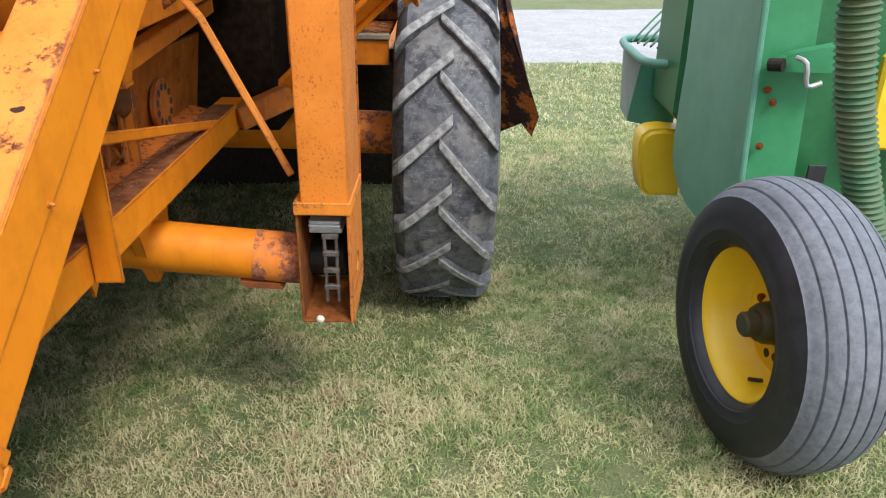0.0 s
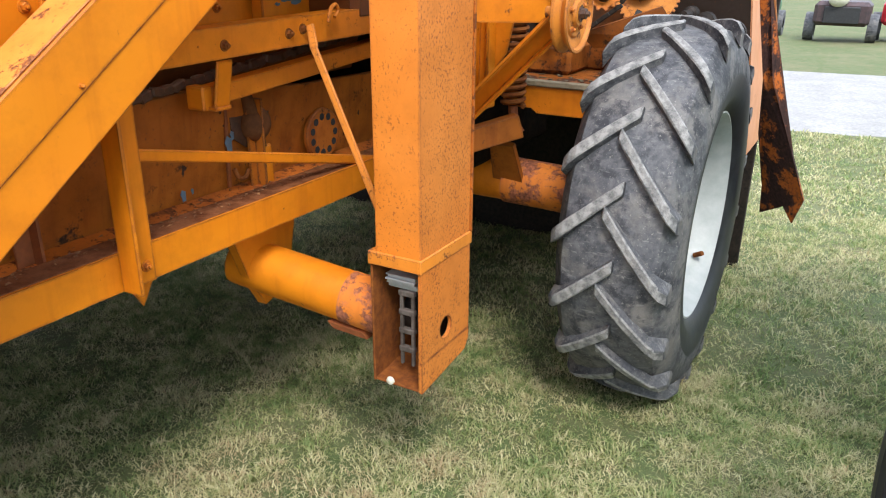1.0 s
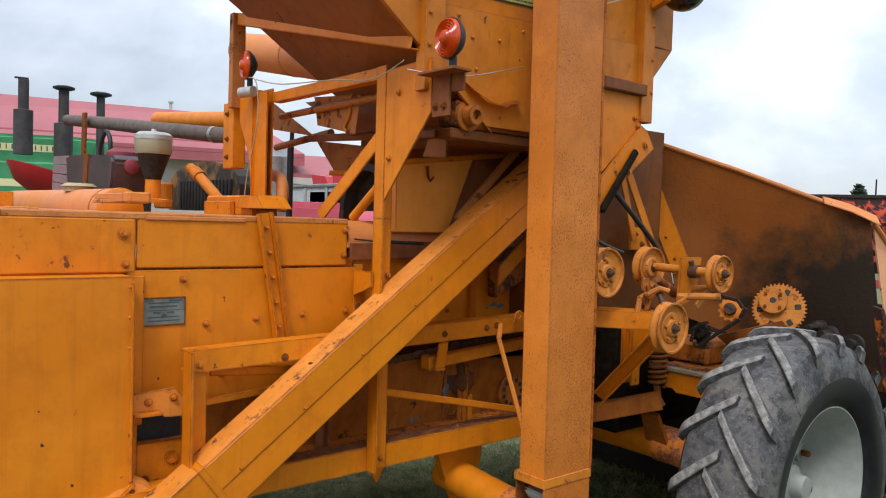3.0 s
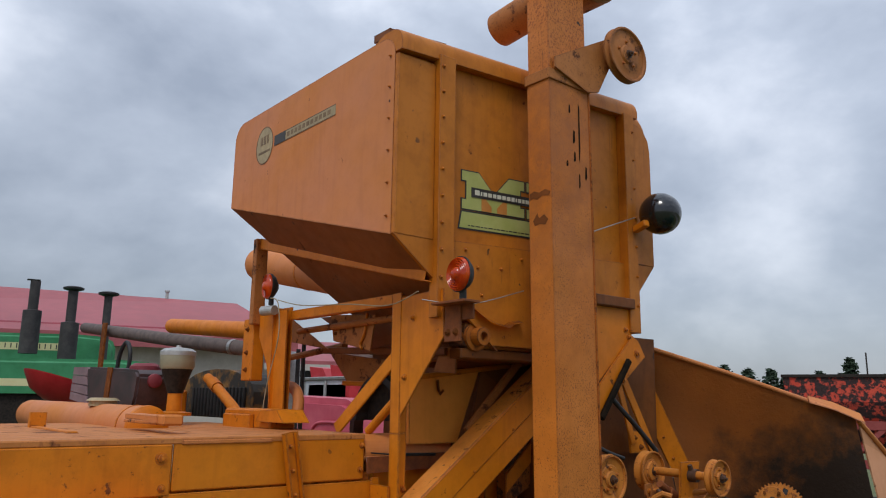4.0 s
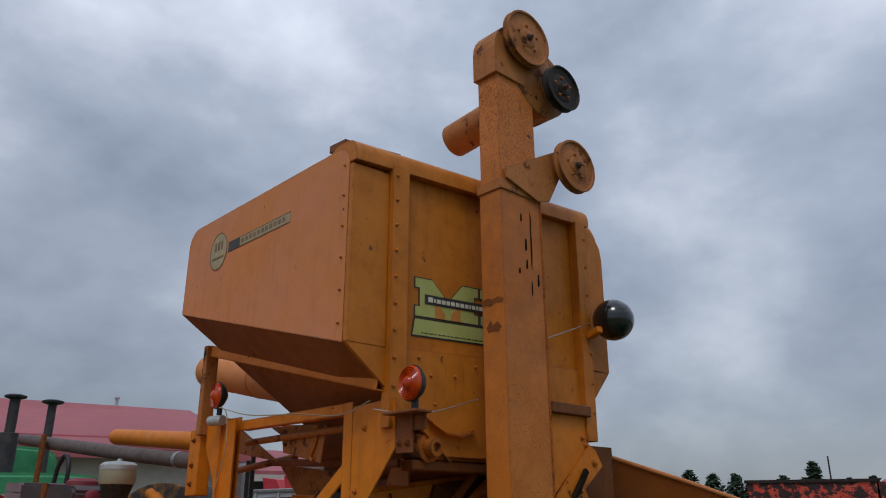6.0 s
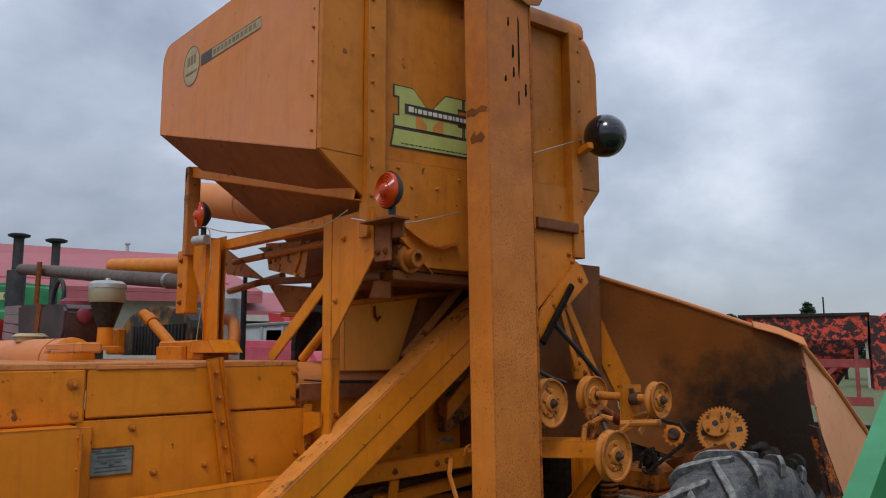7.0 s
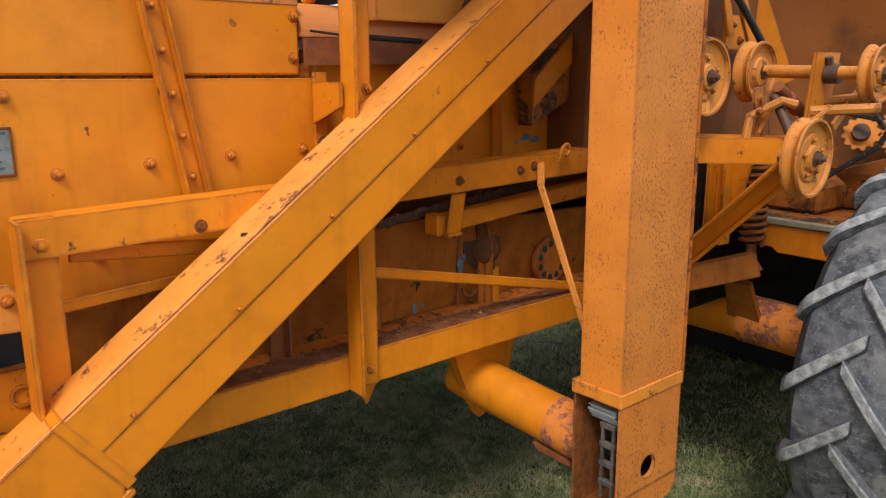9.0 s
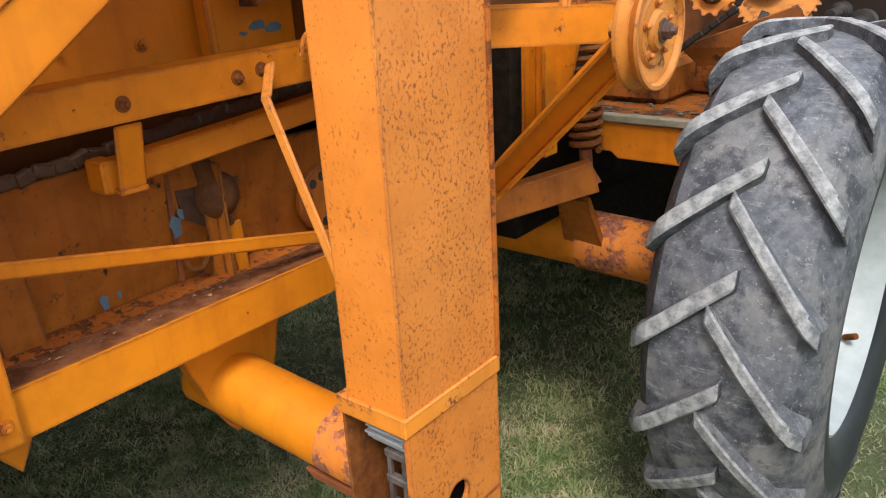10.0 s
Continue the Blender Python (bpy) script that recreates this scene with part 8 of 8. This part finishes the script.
def shed():
    S = thing("machine_shed", (-26, 10, ground_z(-26, 10)), "long pale farm shed with a pinkish red sheet roof", "shed")
    g = ground_z(-26, 10)
    c = Vector((-24.5, 5.0, -0.08))
    d = Vector((2.35, 6.6, 0)).normalized()
    n = Vector((-d.y, d.x, 0))
    L0, L1 = -28.0, 7.6
    a0, a1 = c + d * L0, c + d * L1
    up = Vector((0, 0, 1))
    b = blank()
    slab(b, [a0 + up * g, a1 + up * g, a1 + up * 3.62, a0 + up * 3.62], 12.0, n)
    part("wall", b, canvas, S)
    o = 0.8
    b = blank()
    e0, e1 = a0 - d * o - n * o + up * 3.75, a1 + d * 0.6 - n * o + up * 3.70
    f0, f1 = a0 + n * 5.0 + up * 6.15, a1 - d * 0.95 + n * 5.0 + up * 5.5
    slab(b, [e0, e1, f1, f0], 0.12, -up)
    h0, h1 = a0 - d * o + n * 12.6 + up * 3.75, a1 + d * o + n * 12.6 + up * 3.75
    slab(b, [f0, f1, h1, h0], 0.12, -up)
    slab(b, [e1, h1, f1], 0.12, -up)
    r = part("roof", b, roof_red, S)
    b = blank()
    pipe(b, [e0 + up * 0.26 + n * 0.9, e1 + up * 0.26 + n * 0.9 - d], 0.06, 8)
    part("snow_rail", b, plain("dark red trim", (0.25, 0.03, 0.05), (0.32, 0.05, 0.07), 3, 0.6), r)
    b = blank()
    slab(b, [e0 - up * 0.13, e1 - up * 0.13, e1 - up * 0.40, e0 - up * 0.40], 0.05, n)
    part("fascia", b, roof_red, r)
    b = blank()
    v = c + d * 4.0 + n * 5.0 + up * 5.5
    tube(b, v, v + up * 0.30, 0.06, seg=12)
    tube(b, v + up * 0.30, v + up * 0.36, 0.10, seg=12)
    part("roof_vent", b, galvanised, r)
    # open-fronted second shed further along
    S2 = thing("machine_shed", (-19, 16, g), "open-fronted red-roofed shed with dark bays", "shed")
    c2 = Vector((-21.9, 12.2, -0.08))
    # solid black block: the open bays' shade is painted, not hollow
    b = blank()
    slab(b, [c2 + up * g, c2 + d * 9 + up * g, c2 + d * 9 + up * 3.0, c2 + up * 3.0], 6.0, n)
    part("wall", b, black, S2)
    b = blank()
    slab(b, [c2 - n * 0.6 - d * 0.5 + up * 3.05, c2 - n * 0.6 + d * 9.5 + up * 3.05, c2 + n * 3 + d * 8.2 + up * 3.95, c2 + n * 3 + d * 0.6 + up * 3.95], 0.12, -up)
    part("roof", b, roof_red, S2)
    b = blank()
    slab(b, [c2 - n * 0.6 - d * 0.5 + up * 2.93, c2 - n * 0.6 + d * 9.5 + up * 2.93, c2 - n * 0.6 + d * 9.5 + up * 2.72, c2 - n * 0.6 - d * 0.5 + up * 2.72], 0.05, n)
    part("fascia", b, canvas, S2)
    for k in range(5):
        b = blank()
        q = c2 + d * (0.1 + 2.1 * k) - n * 0.1
        tube(b, q + up * g, q + up * 2.95, 0.07, seg=8)
        part("post", b, dark_iron, S2)


def gravity_wagon():
    z = ground_z(-3.6, 13.6)
    W = thing("gravity_wagon", (-3.6, 13.6, z), "rusted red gravity grain wagon standing beyond the combine", "wagon")
    peel = painted("peeling red enamel", (0.55, 0.055, 0.03), (0.62, 0.09, 0.05), 0.452, 0.56, 8.0, 0.4, 0.7, (0.038, 0.022, 0.021), 0.2)
    c = Vector((-4.80, 12.77, -0.01))
    d = Vector((1.70, 0.67, 0)).normalized()
    n = Vector((-d.y, d.x, 0))
    up = Vector((0, 0, 1))
    L, D = 1.95, 1.7
    ring = lambda z1, i: [c + d * i + n * i + up * z1, c + d * (L - i) + n * i + up * z1, c + d * (L - i) + n * (D - i) + up * z1, c + d * i + n * (D - i) + up * z1]
    b = blank()
    tops, mids, lows = ring(2.22, 0), ring(1.80, 0.02), ring(0.95, 0.55)
    levels = [[b.verts.new(p) for p in r] for r in (tops, mids, lows)]
    for u, v in zip(levels, levels[1:]):
        for k in range(4):
            b.faces.new((u[k], u[(k + 1) % 4], v[(k + 1) % 4], v[k]))
    b.faces.new(levels[2])
    box_part = part("hopper_box", b, peel, W)
    b = blank()
    for u, v in zip(tops, tops[1:] + tops[:1]):
        bar(b, u, v, 0.06, 0.05)
    part("top_rail", b, dark_iron, box_part)
    b = blank()
    for i in (0.25, 1.02, 1.75):
        bar(b, c + d * i + n * 0.15 + up * 1.78, c + d * i + n * 0.15 + up * 0.75, 0.10, 0.06, d)
    bar(b, c + n * 0.15 + up * 1.42, c + d * L + n * 0.15 + up * 1.42, 0.08, 0.14)
    bar(b, c + d * 1.05 + n * 0.15 + up * 1.0, c + d * 1.5 + n * 0.15 + up * 1.42, 0.06, 0.08)
    bar(b, c + n * 0.15 + up * 0.8, c + d * L + n * 0.15 + up * 0.8, 0.12, 0.14)
    part("frame", b, plain("dull red frame", (0.22, 0.03, 0.025), (0.30, 0.06, 0.05), 8, 0.7), W)
    for i in (0.35, 1.65):
        for j in (0.1, 1.6):
            b = blank()
            m = Matrix.Translation(c + d * i + n * j + up * (z + 0.36)) @ Matrix.Rotation(math.atan2(d.y, d.x) + radians(90), 4, "Z")
            turned(b, [(-0.12, 0.15), (-0.12, 0.30), (-0.07, 0.36), (0.07, 0.36), (0.12, 0.30), (0.12, 0.15), (0.0, 0.0)], m, 28)
            part("wheel", b, rubber, W, "", True)
    # end hopper seen beside it
    b = blank()
    e = c + d * (L + 0.02)
    slab(b, [e + up * 2.20, e + d * 0.75 + n * 0.3 + up * 2.15, e + d * 0.62 + n * 0.3 + up * 1.0, e + up * 1.0], 0.9, n)
    part("end_chute", b, peel, W)


def far_things():
    # small machines across the road
    for at, mat, lab in (((0.9, 20.5), red_paint, "small red garden tractor across the road"), ((4.9, 20.3), galvanised, "machine with a pale wheel across the road"), ((-0.4, 20.0), galvanised, "old grey machine with a round white lamp across the road"), ((2.6, 24.0), green_dark, "dark green machine far across the road"), ((-2.4, 21.0), green_dark, "dark green implement across the road")):
        z = ground_z(*at)
        M = thing("parked_machine", (*at, z), lab, "machine", "machines across the road")
        b = blank()
        box(b, at[0] - 0.55, at[0] + 0.55, at[1] - 0.5, at[1] + 0.7, z + 0.35, z + 0.85, 0.08)
        part("body", b, grey_tin if mat is galvanised else mat, M)
        b = blank()
        box(b, at[0] - 0.35, at[0] + 0.35, at[1] - 0.56, at[1] - 0.48, z + 0.4, z + 0.75, 0.02)
        part("grille", b, black, M)
        for sx in (-1, 1):
            b = blank()
            turned(b, [(-0.1, 0.12), (-0.1, 0.30), (0.1, 0.30), (0.1, 0.12)], Matrix.Translation((at[0] + sx * 0.62, at[1], z + 0.30)), 20)
            part("wheel", b, rubber, M, "", True)
        if mat is galvanised:
            b = blank()
            bmesh.ops.create_uvsphere(b, u_segments=18, v_segments=10, radius=0.22, matrix=Matrix.Translation((at[0] - 0.1, at[1] - 0.5, z + 0.95)))
            part("lamp", b, decal_pale, M, "", True)
    b = blank()
    tube(b, (-20.35, 56.8, -1), (-20.35, 56.8, 5.4), 0.055, seg=8)
    P = thing("utility_pole", (-20.35, 56.8, ground_z(-20.35, 56.8)), "thin dark utility pole on the skyline", "pole")
    part("pole", b, dark_iron, P)
    g = ground_z(-9, 44)
    H = thing("far_shed", (-9, 46, g), "distant shed with a red roof", "shed")
    b = blank()
    box(b, -13.5, -5.9, 44.2, 52, g, 2.5, 0.02)
    part("wall", b, canvas, H)
    b = blank()
    slab(b, [(-14.1, 43.8, 2.5), (-5.3, 43.8, 2.5), (-6.1, 48, 3.9), (-13.3, 48, 3.9)], 0.15, (0, 0, -1))
    part("roof", b, plain("bright red roof", (0.42, 0.03, 0.06), (0.5, 0.06, 0.09), 2, 0.6), H)


def tree(at, h, seed, spread=0.42):
    rnd = random.Random(seed)
    x, y, z = at
    T = thing("pine_tree", at, "dark pine tree on the skyline with an open uneven crown", "tree", "trees on the skyline")
    b = blank()
    tube(b, (x, y, z - 0.3), (x, y, z + h * 0.95), 0.035 * h, 0.006 * h, 8)
    for k in range(10):
        a, zz = rnd.uniform(0, 6.28), z + h * (0.3 + 0.06 * k)
        tube(b, (x, y, zz), (x + spread * h * 0.6 * math.cos(a), y + spread * h * 0.6 * math.sin(a), zz + 0.06 * h), 0.008 * h, 0.003 * h, 5)
    part("trunk", b, dark_iron, T)
    b = blank()
    for k in range(800):
        u = rnd.random()
        rad = 1.35 * spread * h * (1 - u) ** 0.5 * (0.30 + 0.72 * rnd.random()) * (0.88 + 0.16 * math.sin(11 * u + seed))
        a = rnd.uniform(0, 6.283)
        p = Vector((x + rad * math.cos(a), y + rad * math.sin(a), z + h * (0.24 + 0.78 * u)))
        s = h * rnd.uniform(0.028, 0.065)
        vs = [b.verts.new(p + s * Vector((rnd.uniform(-1, 1), rnd.uniform(-1, 1), rnd.uniform(-0.6, 0.6)))) for _ in range(4)]
        for t in ((0, 1, 2), (0, 1, 3), (1, 2, 3), (0, 2, 3)):
            b.faces.new([vs[j] for j in t])
    part("crown", b, plain("dark pine needles", (0.012, 0.028, 0.014), (0.03, 0.055, 0.025), 3, 0.8), T)


tractors()
tractor_cab()
red_machines()
shed()
gravity_wagon()
far_things()
for k, (x, y, top) in enumerate(((-26.5, 52.8, 4.75), (-25.0, 53.6, 4.5), (-23.6, 54.2, 4.45), (-22.9, 55.0, 3.9), (-18.8, 56.2, 5.15), (-19.6, 56.6, 4.2), (-20.7, 55.5, 4.3), (-17.0, 57.5, 4.1), (-15.6, 58.0, 4.2), (-14.2, 58.0, 4.0), (-28.5, 52.0, 4.6), (-31.0, 51.0, 5.0))):
    tree((x - 2.4, y, ground_z(x, y)), top - 0.3 - ground_z(x, y), 11 + k, 0.16 if k == 4 else 0.22)


# ---- grass blades over the near lawn ----
def grass_patch(name, x0, x1, y0, y1, count, h, w, seed):
    rng = np.random.default_rng(seed)
    n = count
    x, y = rng.uniform(x0, x1, n), rng.uniform(y0, y1, n)
    wx, wy = x + 0.05 * np.sin(17 * y + 3 * x), y + 0.05 * np.sin(15 * x - 4 * y)
    clump = np.sin(13 * wx + 2.1 * np.sin(9 * wy)) * np.sin(12 * wy + 1.7 * np.sin(8 * wx)) + 0.6 * np.sin(37 * wx + 2 * np.sin(23 * wy)) * np.sin(33 * wy)
    keep = rng.random(n) < np.clip(0.74 + 0.34 * clump, 0.45, 1.0)
    tall = np.clip(1.0 + 0.35 * clump, 0.5, 1.5)[keep]
    x, y = x[keep], y[keep]
    n = len(x)
    z = 0.02 * (np.clip(x, -6, 6) + 0.26) - 0.005 - 0.056 * (np.clip(y, -2, 7.5) - 2.31) + 0.006 * np.sin(1.7 * x + 0.6 * y) * np.sin(1.1 * y) - 0.006
    a, lean, way = rng.uniform(0, 2 * np.pi, n), rng.uniform(0.4, 1.9, n), rng.uniform(0, 2 * np.pi, n)
    hh, ww = h * tall * rng.uniform(0.4, 1.35, n), w * rng.uniform(0.6, 1.4, n)
    cx, cy = np.cos(a) * ww, np.sin(a) * ww
    mx, my, mz = x + np.cos(way) * lean * hh * 0.35, y + np.sin(way) * lean * hh * 0.35, z + hh * 0.62
    tx, ty, tz = x + np.cos(way) * lean * hh, y + np.sin(way) * lean * hh, z + hh * np.maximum(0.25, 1.05 - 0.42 * lean)
    v = np.empty((n, 5, 3))
    v[:, 0] = np.stack([x - cx, y - cy, z], 1)
    v[:, 1] = np.stack([x + cx, y + cy, z], 1)
    v[:, 2] = np.stack([mx + cx * 0.7, my + cy * 0.7, mz], 1)
    v[:, 3] = np.stack([mx - cx * 0.7, my - cy * 0.7, mz], 1)
    v[:, 4] = np.stack([tx, ty, tz], 1)
    base = np.arange(n) * 5
    loops = np.stack([base, base + 1, base + 2, base + 3, base + 3, base + 2, base + 4], 1).ravel()
    me = bpy.data.meshes.new(name)
    me.vertices.add(n * 5)
    me.vertices.foreach_set("co", v.ravel())
    me.loops.add(n * 7)
    me.loops.foreach_set("vertex_index", loops)
    me.polygons.add(n * 2)
    starts = np.stack([np.arange(n) * 7, np.arange(n) * 7 + 4], 1).ravel()
    me.polygons.foreach_set("loop_start", starts)
    me.update(calc_edges=True)
    me.materials.append(blade_mat)
    ob = new(name, me)
    return tagged(ob, "short mixed green and straw-dry grass blades on the lawn", "grass", kind="stuff")


grass_patch("grass", -2.9, 1.6, 0.5, 3.2, 360000, 0.030, 0.0019, 3)
grass_patch("grass", -2.9, 2.4, 3.2, 6.0, 125000, 0.036, 0.0026, 4)
grass_patch("grass", -4.0, 5.0, 6.0, 9.2, 60000, 0.042, 0.005, 5)
